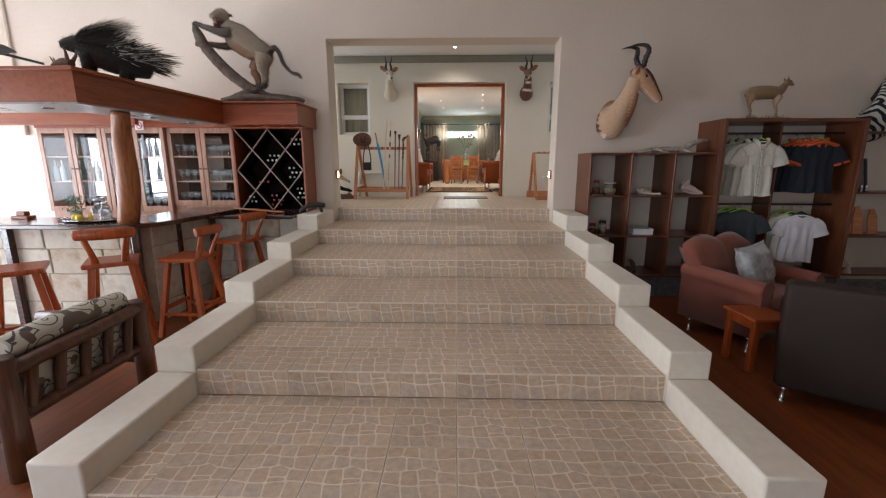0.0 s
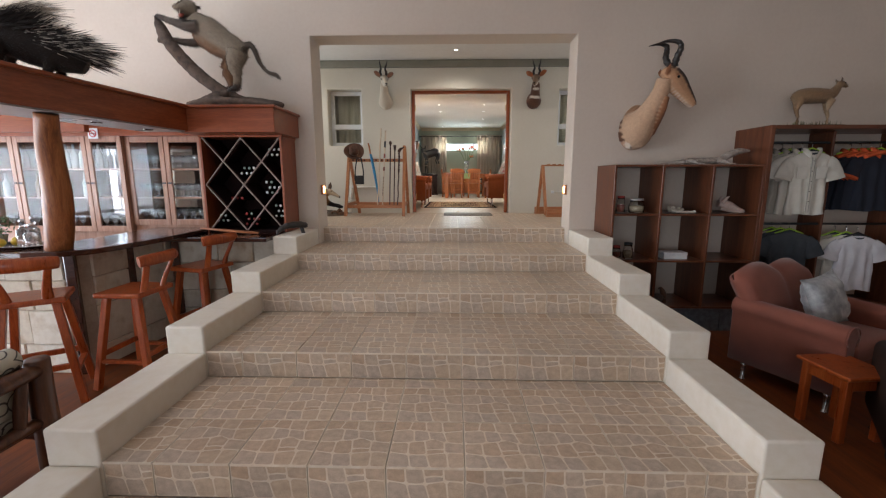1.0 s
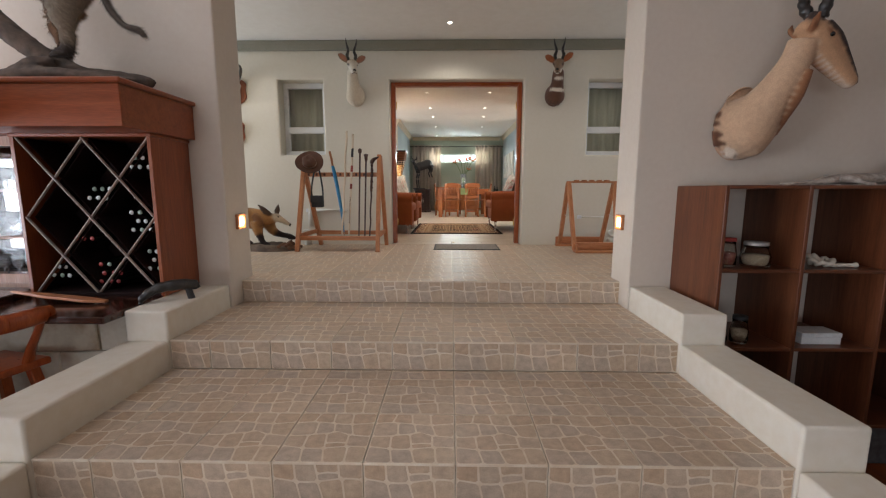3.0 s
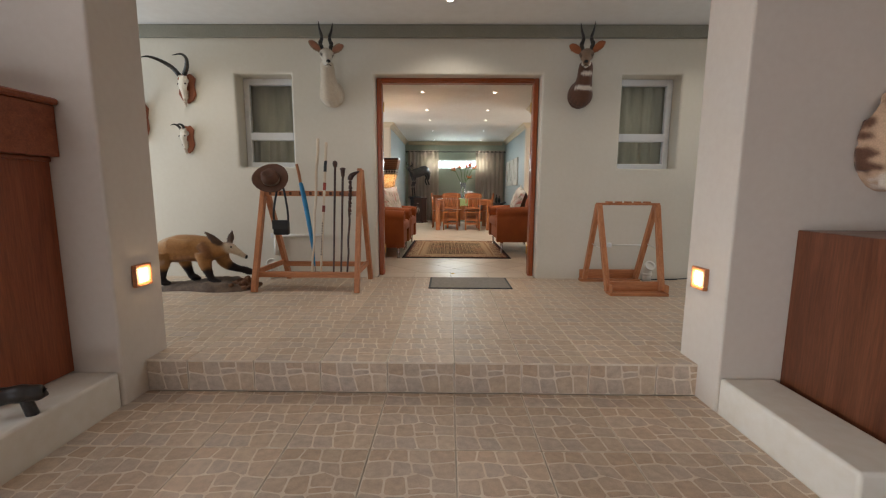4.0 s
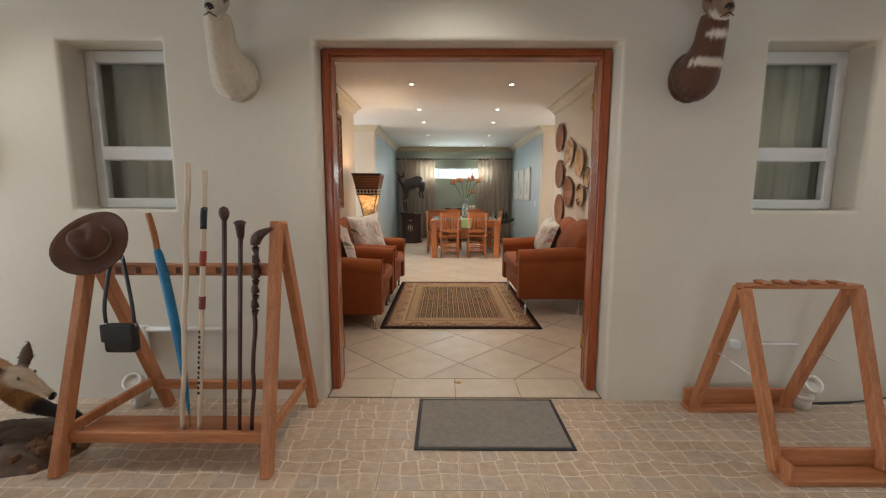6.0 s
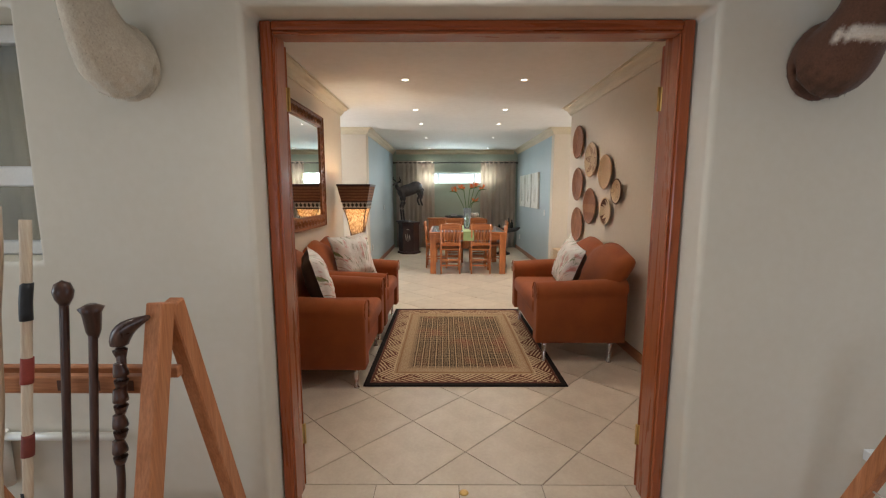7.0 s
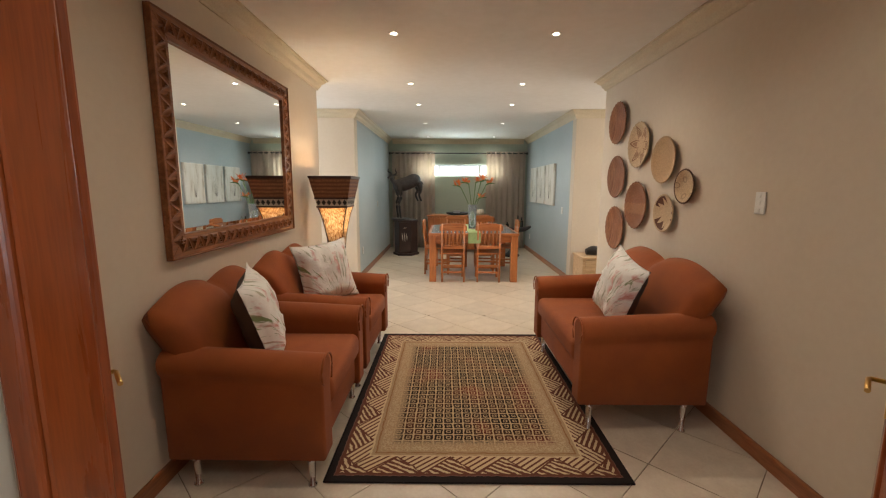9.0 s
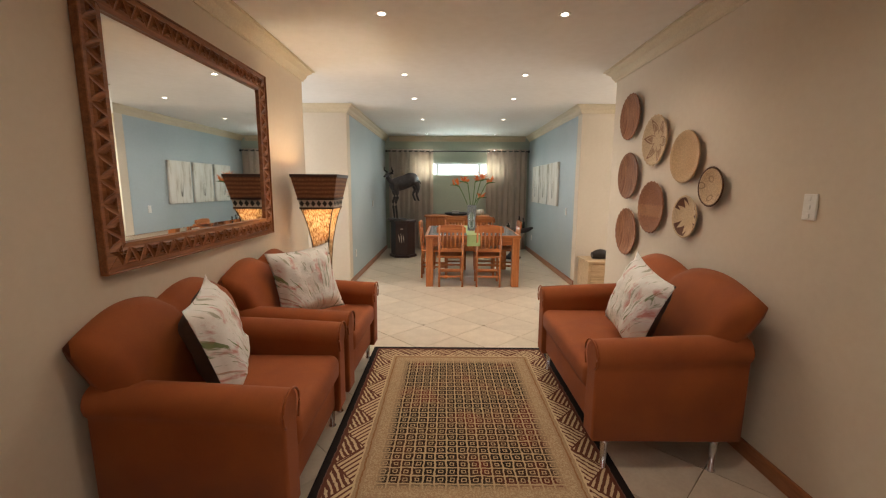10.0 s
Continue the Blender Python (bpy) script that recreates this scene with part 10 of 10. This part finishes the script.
for i in range(4):
    HANGER = LIME if i % 2 else BLACK
    shirt("stone-coloured short-sleeved shirt on the upper rail", 3.40 + i * 0.06, 0.885, -2.80 - i * 0.055, 0.41, 0.66, (TAUPE, TAUPE, KHAKI, KHAKI)[i], seed=i, buttons=(i == 3), yaw=-8)
for i in range(4):
    HANGER = LIME
    shirt("navy polo shirt with orange shoulders on the upper rail", 4.13 + i * 0.05, 0.885, -2.80 - i * 0.055, 0.44, 0.62, NAVY, ORANGE, seed=10 + i, yaw=-6, shoulder=NAVY)
    part("shoulder_yoke", limb(bmesh.new(), [(-0.165, -0.03, -0.055, 0.05, 0.022), (0, -0.03, -0.012, 0.06, 0.024), (0.165, -0.03, -0.055, 0.05, 0.022)], 10), ORANGE, bpy.context.scene.objects[[o.name for o in bpy.data.objects if o.name.startswith("shirt") and not o.parent][-1]], "orange yoke")
for i in range(3):
    HANGER = LIME
    shirt("charcoal t-shirt on the lower rail", 3.40 + i * 0.05, 0.03, -2.80 - i * 0.06, 0.46, 0.60, (TAUPE, CHARCOAL, CHARCOAL)[i], collar=False, seed=20 + i, yaw=-8)
for i in range(3):
    HANGER = LIME if i < 2 else BLACK
    shirt("white t-shirt on the lower rail" if i == 2 else "pale taupe t-shirt on the lower rail", 4.10 + i * 0.06, -0.01, -2.80 - i * 0.07, 0.42, 0.60, (TAUPE, KHAKI, WHITE)[i], collar=False, seed=30 + i, yaw=-8)

# third shelf
third = thing("display_shelf", "dark wooden display shelf with small ornaments", "shelf")
part("upright", board(bmesh.new(), 4.74, 4.77, SYF + 0.15, SYB, -0.798, 1.0), SHELF_WOOD_Z, third)
part("upright", board(bmesh.new(), 6.2, 6.23, SYF + 0.15, SYB, -0.798, 1.0), SHELF_WOOD_Z, third)
for z in (-0.798, -0.30, 0.25, 0.98):
    part("shelf_board", board(bmesh.new(), 4.7705, 6.1995, SYF + 0.152, SYB, z, z + 0.022), SHELF_WOOD, third)
fr = thing("photo_frame", "black picture frame standing on the display shelf", "frame", pose(5.02, -2.72, 0.273, -12, 0, 0))
b = bmesh.new()
for a in ((-0.16, -0.13, 0, 0.42), (0.13, 0.16, 0, 0.42), (-0.13, 0.13, 0, 0.03), (-0.13, 0.13, 0.39, 0.42)):
    box(b, a[0], a[1], -0.012, 0.012, a[2], a[3], 0.002)
part("frame", b, BLACK, fr)
part("print", box(bmesh.new(), -0.13, 0.13, 0.0, 0.008, 0.03, 0.39), surf("print_dark", (0.06, 0.055, 0.05), (0.14, 0.12, 0.1), 7, 0.3), fr)
for x in (4.87, 4.93, 4.99):
    solid("salt_shaker", lathe(bmesh.new(), [(0.018, 0), (0.022, 0.01), (0.016, 0.05), (0.020, 0.06), (0.016, 0.085), (0, 0.09)], 12), plain("shaker_steel", (0.6, 0.6, 0.6), 0.25, 1.0), "small steel shaker on the display shelf", "shaker", pose(x, -2.90, 0.2725), "shakers")
for x, h, r in ((4.90, 0.30, -6), (5.07, 0.36, 4), (5.26, 0.33, 8)):
    solid("carved_board", prism(bmesh.new(), [(-0.075, 0), (0.075, 0), (0.065, h * 0.7), (0.02, h), (-0.03, h * 0.97), (-0.07, h * 0.6)], -0.012, 0.012, 0.006, m=pose(0, 0, 0, 80, 0, 0)), RACK_WOOD_X, "upright slab of carved orange wood on a shelf", "carving", pose(x, -2.82, -0.275, 0, 0, r), "wooden slabs")
b = limb(bmesh.new(), [(0, 0, 0.0, 0.05, 0.04), (0, 0, 0.02, 0.045, 0.035), (0.01, 0, 0.08, 0.018, 0.018), (-0.03, 0, 0.15, 0.014, 0.014), (-0.05, 0, 0.18, 0.01, 0.01)], 10)
for s in (-1, 1):
    limb(b, [(-0.02, 0, 0.14, 0.010), (-0.02 + s * 0.045, 0, 0.19, 0.007), (-0.02 + s * 0.05, 0, 0.24, 0.002)], 7)
    limb(b, [(0.01, 0, 0.06, 0.012), (0.03 + s * 0.03, 0, 0.11, 0.007), (0.05 + s * 0.03, 0, 0.14, 0.002)], 7)
solid("white_ornament", b, BONE, "pale branching ornament on the low shelf", "ornament", pose(4.98, -2.88, -0.775))

# mounts on this side
hb = thing("hartebeest_mount", "tan hartebeest shoulder mount with ringed curved horns", "trophy", pose(1.85, WALL_Y - 0.001, 1.2))
b = bmesh.new()
limb(b, [(0.015, 0.0, -0.02, 0.155, 0.25), (0.03, -0.08, -0.03, 0.165, 0.23), (0.08, -0.17, 0.07, 0.118, 0.138), (0.135, -0.24, 0.21, 0.087, 0.100), (0.175, -0.28, 0.33, 0.076, 0.084), (0.20, -0.29, 0.43, 0.080, 0.085)], 22, 5)
limb(b, [(0.02, -0.08, -0.21, 0.05), (0.06, -0.15, -0.20, 0.055), (0.12, -0.13, -0.15, 0.05)], 12, mi=0)
limb(b, [(-0.06, -0.06, -0.22, 0.035), (-0.02, -0.10, -0.235, 0.04)], 10, mi=3)
limb(b, [(-0.095, -0.035, -0.17, 0.040), (-0.115, -0.035, -0.07, 0.040), (-0.105, -0.035, 0.05, 0.030)], 10, mi=2)
# darker strip down the throat's right side: shade put into the coat colour
limb(b, [(0.215, -0.33, 0.26, 0.03), (0.19, -0.29, 0.12, 0.045), (0.17, -0.21, 0.0, 0.05), (0.15, -0.15, -0.10, 0.05)], 12, mi=4)
limb(b, [(0.18, -0.285, 0.46, 0.055, 0.06), (0.235, -0.29, 0.475, 0.082, 0.100), (0.30, -0.30, 0.40, 0.076, 0.105), (0.38, -0.305, 0.305, 0.058, 0.080), (0.45, -0.31, 0.225, 0.048, 0.058), (0.495, -0.312, 0.18, 0.044, 0.042), (0.513, -0.313, 0.165, 0.02, 0.02)], 16, 4, mi=5)
limb(b, [(0.26, -0.30, 0.37, 0.046, 0.04), (0.34, -0.305, 0.28, 0.034, 0.028), (0.43, -0.31, 0.195, 0.028, 0.02), (0.472, -0.312, 0.155, 0.02, 0.013)], 12, mi=3)
limb(b, [(0.29, -0.30, 0.525, 0.070, 0.034), (0.360, -0.304, 0.450, 0.072, 0.036), (0.428, -0.308, 0.345, 0.056, 0.028), (0.485, -0.312, 0.258, 0.038, 0.020), (0.517, -0.313, 0.205, 0.028, 0.016)], 12, mi=1)
limb(b, [(0.512, -0.313, 0.198, 0.030, 0.022), (0.522, -0.313, 0.170, 0.022, 0.018)], 10, mi=1)
limb(b, [(0.23, -0.29, 0.50, 0.055), (0.262, -0.29, 0.59, 0.045)], 12, mi=1)
limb(b, [(0.475, -0.312, 0.19, 0.036, 0.036), (0.505, -0.314, 0.165, 0.03, 0.026)], 12, mi=3)
for s in (-1, 1):
    limb(b, [(0.19, -0.29 + s * 0.055, 0.475, 0.016, 0.012), (0.185, -0.29 + s * 0.09, 0.52, 0.026, 0.012), (0.20, -0.29 + s * 0.105, 0.57, 0.006, 0.004)], 10, mi=4, up=(0, 1, 0))
    limb(b, [(0.27, -0.297 + s * 0.052, 0.47, 0.018), (0.31, -0.30 + s * 0.058, 0.455, 0.015)], 8, mi=4)
beast("head_and_neck", b, [(0.52, 0.34, 0.215), (0.035, 0.020, 0.016), (0.12, 0.055, 0.03), (0.64, 0.53, 0.42), (0.27, 0.115, 0.052), (0.48, 0.275, 0.15)], hb, 0.008, 2, 0, 0.006, (-0.2, 0, -1), 0.2, 4)
for s in (-1, 1):
    part("eye", lathe(bmesh.new(), [(0.0, 0), (0.013, 0.002), (0.014, 0.008), (0.0, 0.014)], 10, m=pose(0.295, -0.297 + s * 0.078, 0.445, 95 if s < 0 else -95)), EYE, hb)
    q = bmesh.new()
    horn(q, [(0.262 - s * 0.014, -0.29 + s * 0.020, 0.565, 0.032), (0.248 - s * 0.034, -0.29 + s * 0.045, 0.65, 0.031), (0.265 - s * 0.038, -0.29 + s * 0.07, 0.73, 0.028), (0.245 - s * 0.025, -0.29 + s * 0.07, 0.785, 0.024), (0.15 - s * 0.02, -0.29 + s * 0.05, 0.80, 0.015), (0.04 - s * 0.02, -0.29 + s * 0.035, 0.775, 0.003)], 0, 9, 12)
    part("horn", q, HORN, hb, "dark ringed horn")
    part("nostril", lathe(bmesh.new(), [(0.0, 0), (0.010, 0.001), (0.011, 0.006), (0.0, 0.008)], 8, m=pose(0.506, -0.313 + s * 0.022, 0.185, s * -50, 70, 0)), EYE, hb)

klip = thing("klipspringer_mount", "small tawny antelope mount standing on the clothes shelf", "taxidermy", pose(3.66, -2.86, 1.1405))
b = bmesh.new()
limb(b, [(-0.255, 0, 0.275, 0.035, 0.045), (-0.20, 0, 0.31, 0.062, 0.075), (-0.08, 0, 0.322, 0.070, 0.080), (0.06, 0, 0.322, 0.062, 0.072), (0.13, 0, 0.345, 0.045, 0.055), (0.175, 0, 0.40, 0.033, 0.036), (0.20, 0, 0.43, 0.028, 0.03)], 14, 4)
limb(b, [(0.18, 0, 0.435, 0.026, 0.026), (0.215, 0, 0.44, 0.030, 0.03), (0.255, 0, 0.42, 0.018, 0.019), (0.28, 0, 0.41, 0.010, 0.01)], 12)
for s in (-1, 1):
    limb(b, [(0.19, s * 0.02, 0.455, 0.011), (0.18, s * 0.04, 0.495, 0.005)], 8, mi=1)
    for x in (-0.20, 0.11):
        limb(b, [(x, s * 0.03, 0.28, 0.040), (x - 0.012 + 0.02 * s, s * 0.035, 0.18, 0.018), (x + 0.012 + 0.03 * s, s * 0.035, 0.10, 0.013), (x + 0.004 + 0.03 * s, s * 0.035, 0.012, 0.013)], 9, mi=0 if x < 0 else 2)
beast("body", b, [(0.27, 0.17, 0.092), (0.14, 0.085, 0.05), (0.40, 0.28, 0.17)], klip, 0.0075, 2, 5000, 0.016, (-1, 0, -0.4), 0.25, 6)
part("eye", lathe(bmesh.new(), [(0.0, 0), (0.007, 0.001), (0.0, 0.007)], 8, m=pose(0.228, -0.026, 0.447, 95)), EYE, klip)
b = bmesh.new()
prism(b, [(-0.30, -0.10), (0.22, -0.11), (0.27, 0.08), (-0.26, 0.10)], 0.0, 0.018, 0.005, 0)
for k in range(60):
    x, y = rnd.uniform(-0.27, 0.22), rnd.uniform(-0.09, 0.07)
    tube(b, [(x, y, 0.016), (x + rnd.uniform(-0.015, 0.015), y, 0.035 + rnd.uniform(0, 0.03))], [0.004, 0.001], 4, mi=1, caps=False)
part("base", b, [BARK, surf("dry_moss", (0.10, 0.11, 0.04), (0.16, 0.16, 0.07), 12, 0.9)], klip, "thin mossy base board")


def stripes():
    m, n, l, b = nodes_of("zebra_hide")
    w = n.new("ShaderNodeTexWave")
    w.inputs["Scale"].default_value, w.inputs["Distortion"].default_value, w.inputs["Detail"].default_value = 6.5, 4.0, 1.0
    l.new(coords(n, l, (1, 1, 1), rot=(0.3, 0.6, 0.2)), w.inputs["Vector"])
    l.new(ramp(n, l, w.outputs["Fac"], [(0.44, (0.012, 0.011, 0.011)), (0.54, (0.56, 0.54, 0.49))]), b.inputs["Base Color"])
    b.inputs["Roughness"].default_value = 0.85
    return m


b = bmesh.new()
limb(b, [(0.0, 0.0, -0.10, 0.18, 0.22), (0.0, -0.08, -0.08, 0.18, 0.21), (-0.02, -0.17, 0.04, 0.14, 0.17), (-0.04, -0.24, 0.20, 0.105, 0.13), (-0.06, -0.27, 0.33, 0.085, 0.10)], 20, 4)
limb(b, [(-0.04, -0.26, 0.36, 0.075, 0.075), (-0.10, -0.30, 0.36, 0.08, 0.085), (-0.20, -0.37, 0.27, 0.06, 0.065), (-0.30, -0.44, 0.16, 0.055, 0.05), (-0.33, -0.46, 0.12, 0.03, 0.03)], 16, 4)
for s in (-1, 1):
    limb(b, [(-0.04 + s * 0.05, -0.26, 0.43, 0.018, 0.012), (-0.03 + s * 0.08, -0.25, 0.50, 0.035, 0.015), (-0.02 + s * 0.09, -0.25, 0.56, 0.004, 0.004)], 10)
for k in range(14):
    u = k / 13
    box(b, -0.008, 0.008, -0.02, 0.02, 0, 0.07, 0.004, 1, m=pose(-0.03, -0.05 - 0.19 * u, 0.18 + 0.28 * u, -30))
solid("zebra_mount", b, [stripes(), FUR_DARK], "black and white striped zebra shoulder mount", "trophy", pose(5.18, WALL_Y - 0.001, 1.21))

# maroon armchair, cushion, side table, dark sofa
settee("lounge_armchair", "maroon fabric armchair with rolled arms and chrome legs", 0.98, MAROON, "armchair", pose(2.60, -3.88, LOW, 0, 0, -64))
SILVER = surf("fur_silver", (0.22, 0.22, 0.22), (0.48, 0.48, 0.47), 10, 0.9, 1.0, 120, sheen=0.4)
pillow("silvery grey fur cushion on a maroon armchair", 0.44, aimed((2.80, -4.24, LOW + 0.70), (0.35, -0.90, 0.30), 8), [SILVER, SILVER], "fur cushion", seed=6)
tb = thing("side_table", "small square orange-brown wooden side table", "table", pose(2.40, -4.905, LOW, 0, 0, 5))
for x in (-0.15, 0.105):
    for y in (-0.155, 0.11):
        part("leg", box(bmesh.new(), x, x + 0.045, y, y + 0.045, 0, 0.434, 0.004), STOOL_WOOD, tb)
for a in ((-0.104, 0.104, -0.147, -0.127), (-0.104, 0.104, 0.127, 0.147), (-0.142, -0.122, -0.109, 0.109), (0.122, 0.142, -0.109, 0.109)):
    part("apron", box(bmesh.new(), *a, 0.355, 0.434, 0.002), STOOL_WOOD, tb)
part("tabletop", box(bmesh.new(), -0.176, 0.176, -0.182, 0.182, 0.4345, 0.46, 0.006), STOOL_WOOD, tb)
sf = thing("dark_sofa", "dark brown leather sofa seen from behind, on chrome legs", "sofa", pose(2.865, -5.95, LOW, 0, 0, -37))
b = soft_box(bmesh.new(), -0.86, 0.86, -0.09, 0.09, 0.12, 0.90, 0.04, 4)
for v in b.verts:
    v.co.y -= 0.12 * max(0, v.co.z - 0.25)
    v.co.x *= 1 + 0.03 * (v.co.z - 0.1)
part("backrest", b, DARK_LEATHER, sf)
part("base", soft_box(bmesh.new(), -0.84, 0.84, 0.06, 0.80, 0.12, 0.34, 0.03), DARK_LEATHER, sf)
for k in range(2):
    part("seat_cushion", soft_box(bmesh.new(), -0.70 + k * 0.70, -0.005 + k * 0.70, 0.10, 0.80, 0.34, 0.48, 0.05), DARK_LEATHER, sf)
for s in (-1, 1):
    part("arm", soft_box(bmesh.new(), s * 0.78 - 0.08, s * 0.78 + 0.08, 0.06, 0.80, 0.13, 0.62, 0.06), DARK_LEATHER, sf)
    for y in (-0.02, 0.72):
        part("leg", lathe(bmesh.new(), [(0.024, 0.0), (0.024, 0.006), (0.013, 0.012), (0.019, 0.09), (0.024, 0.12)], 14, (s * 0.80, y, 0)), STEEL, sf, "chrome tapered leg")

# ---- tiles, last ----
def clipped(poly, x0, x1, y0, y1):
    for ax, lim, sign in ((0, x0, 1), (0, x1, -1), (1, y0, 1), (1, y1, -1)):
        out = []
        for i, p in enumerate(poly):
            q = poly[(i + 1) % len(poly)]
            a, c = sign * (p[ax] - lim), sign * (q[ax] - lim)
            if a >= 0:
                out.append(p)
            if a * c < 0:
                t = a / (a - c)
                out.append((p[0] + t * (q[0] - p[0]), p[1] + t * (q[1] - p[1])))
        poly = out
        if not poly:
            break
    return poly


def stone_print(size, joint):
    """The printed stones of one square tile: four rows of four, each row with its own slanted joints."""
    def level(k, u):
        base = (0.0, 0.27, 0.52, 0.77, 1.0)[k]
        if k in (0, 4):
            return base
        return base + 0.026 * math.sin(7 * u + 2.1 * k) + (0.05 * math.exp(-((u - 0.58) / 0.07) ** 2) if k == 2 else 0)
    low = ((0.30, 0.55, 0.79), (0.25, 0.50, 0.74), (0.31, 0.53, 0.77), (0.22, 0.47, 0.71))
    high = ((0.26, 0.50, 0.77), (0.24, 0.46, 0.73), (0.29, 0.50, 0.72), (0.25, 0.45, 0.69))
    out = []
    for k in range(4):
        lo, hi = (0.0, *low[k], 1.0), (0.0, *high[k], 1.0)
        for i in range(4):
            a0, a1, b0, b1 = lo[i], lo[i + 1], hi[i], hi[i + 1]
            cuts = [(0.0, 1.0)] if (k, i) != (1, 2) else [(0.0, 0.30), (0.30, 1.0)]
            for v0, v1 in cuts:
                edge = lambda f, left: ((a0 + (b0 - a0) * f) if left else (a1 + (b1 - a1) * f))
                pts = []
                for f, us in ((v0, (0.0, 0.11, 0.5, 0.89, 1.0)), (v1, (1.0, 0.89, 0.5, 0.11, 0.0))):
                    for t in us:
                        u = edge(f, True) + (edge(f, False) - edge(f, True)) * t
                        v = level(k, u) + (level(k + 1, u) - level(k, u)) * f
                        if t in (0.0, 1.0):
                            v += (0.10 if f == v0 else -0.10) * (level(k + 1, u) - level(k, u)) * (v1 - v0)
                        pts.append((u * size, v * size))
                cx, cy = (min(p[0] for p in pts) + max(p[0] for p in pts)) / 2, (min(p[1] for p in pts) + max(p[1] for p in pts)) / 2
                w, h = max(p[0] for p in pts) - min(p[0] for p in pts), max(p[1] for p in pts) - min(p[1] for p in pts)
                out.append([(cx + (x - cx) * (1 - joint / w), cy + (y - cy) * (1 - joint / h)) for x, y in pts])
    return out


TILE_STONES = stone_print(0.362, 0.0092)


def tile_mesh(name, w, d, mat, h=0.010, bev=0.0012):
    b = bmesh.new()
    prism(b, [(0, 0), (w, 0), (w, d), (0, d)], -h, 0, 0)
    top = [e for e in b.edges if all(v.co.z > -1e-6 for v in e.verts)]
    bmesh.ops.bevel(b, geom=top, offset=bev, segments=1, affect="EDGES")
    for poly in TILE_STONES:
        q = clipped(poly, 0.004, w - 0.004, 0.004, d - 0.004)
        if len(q) > 2 and abs(sum(p[0] * r[1] - r[0] * p[1] for p, r in zip(q, q[1:] + q[:1]))) > 0.0006:
            prism(b, q, -0.003, 0.0006, 0, 1)
    return mesh_of(name, b, [TILE_JOINT, mat])


TW, GAP = 0.366, 0.004
SEAM = -0.118                     # one joint line of the tile grid
shared = {}


def lay(parent, w, d, m, mat=MOSAIC, name="tile"):
    key = (round(w, 3), round(d, 3), mat.name)
    if key not in shared:
        shared[key] = tile_mesh(name, w, d, mat)
    ob = new(name, shared[key])
    ob.parent = parent
    ob.matrix_basis = m
    return ob


def columns(x0, x1):
    k = math.floor((x0 - SEAM) / TW)
    while SEAM + k * TW < x1 - 0.01:
        a, c = max(x0, SEAM + k * TW), min(x1, SEAM + (k + 1) * TW)
        if c - a > 0.02:
            yield a + GAP / 2, c - a - GAP
        k += 1


for k, y in enumerate(NOSE):
    z = LOW + RISE * (k + 1)
    for a, w in columns(SX0, SX1):
        lay(stair, w, RISE - 0.0015, pose(a, y + 0.0005, z - RISE + 0.0003, 90))          # riser
        if k < 5:
            deep = NOSE[k + 1] - y
            for d0, d1 in ((0, TW), (TW, 2 * TW), (2 * TW, deep)):
                lay(stair, w, d1 - d0 - GAP, pose(a, y + d0 + GAP / 2 - 0.004, z))
rows_y = [NOSE[5] - 0.004]
while rows_y[-1] + TW < DOOR_Y:
    rows_y.append(rows_y[-1] + TW)
rows_y.append(DOOR_Y + 0.02)
for i, (y0, y1) in enumerate(zip(rows_y, rows_y[1:])):
    if i == 0:
        for x0, x1 in ((-4.4, SX0), (SX1, 4.4)):
            for a, w in columns(x0, x1):
                lay(landing, w, y1 - BACK_Y - GAP, pose(a, BACK_Y + GAP / 2, 0))
    for a, w in columns(SX0 if i == 0 else -4.4, SX1 if i == 0 else 4.4):
        lay(landing, w, y1 - y0 - GAP, pose(a, y0 + GAP / 2, 0))


room_floor = bpy.data.objects["floor_room"]
S = 0.4475                        # cream tile, laid at 45 degrees
OX, OY = -0.073, 0.738            # one tile's middle
R2 = S / math.sqrt(2)
zones = [(LX, RX, 0.16, 3.78), (-3.65, 3.65, 3.93, 5.68), (LBX, RBX, 5.68, 9.35), (LX, RX, 3.78, 3.93)]
full_tile = None
for i in range(-14, 15):
    for j in range(-3, 34):
        if (i + j) % 2:
            continue
        cx, cy = OX + i * R2, OY + j * R2
        g = R2 - 0.0036
        for zn in zones:
            poly = clipped([(cx - g, cy), (cx, cy - g), (cx + g, cy), (cx, cy + g)], *zn)
            if len(poly) < 3:
                continue
            area = abs(sum(p[0] * q[1] - q[0] * p[1] for p, q in zip(poly, poly[1:] + poly[:1]))) / 2
            if area < 0.002:
                continue
            whole = area > 2 * g * g - 1e-5
            if whole and full_tile:
                me = full_tile
            else:
                b = bmesh.new()
                prism(b, [(p[0] - cx, p[1] - cy) for p in poly], -0.006, 0.0)
                me = mesh_of("floor_tile", b, CREAM_TILE)
                if whole:
                    full_tile = me
            ob = new("floor_tile", me)
            ob.parent = room_floor
            ob.matrix_basis = pose(cx, cy, 0)
for k in range(-2, 4):            # threshold tiles in the doorway
    x0, x1 = max(-0.915, -0.118 + k * 0.41 - 0.41), min(0.789, -0.118 + k * 0.41)
    if x1 - x0 > 0.03:
        b = prism(bmesh.new(), [(x0 + 0.002, DOOR_Y + 0.037), (x1 - 0.002, DOOR_Y + 0.037), (x1 - 0.002, 0.155), (x0 + 0.002, 0.155)], -0.006, 0.0)
        ob = new("threshold_tile", mesh_of("threshold_tile", b, CREAM_TILE))
        ob.parent = room_floor
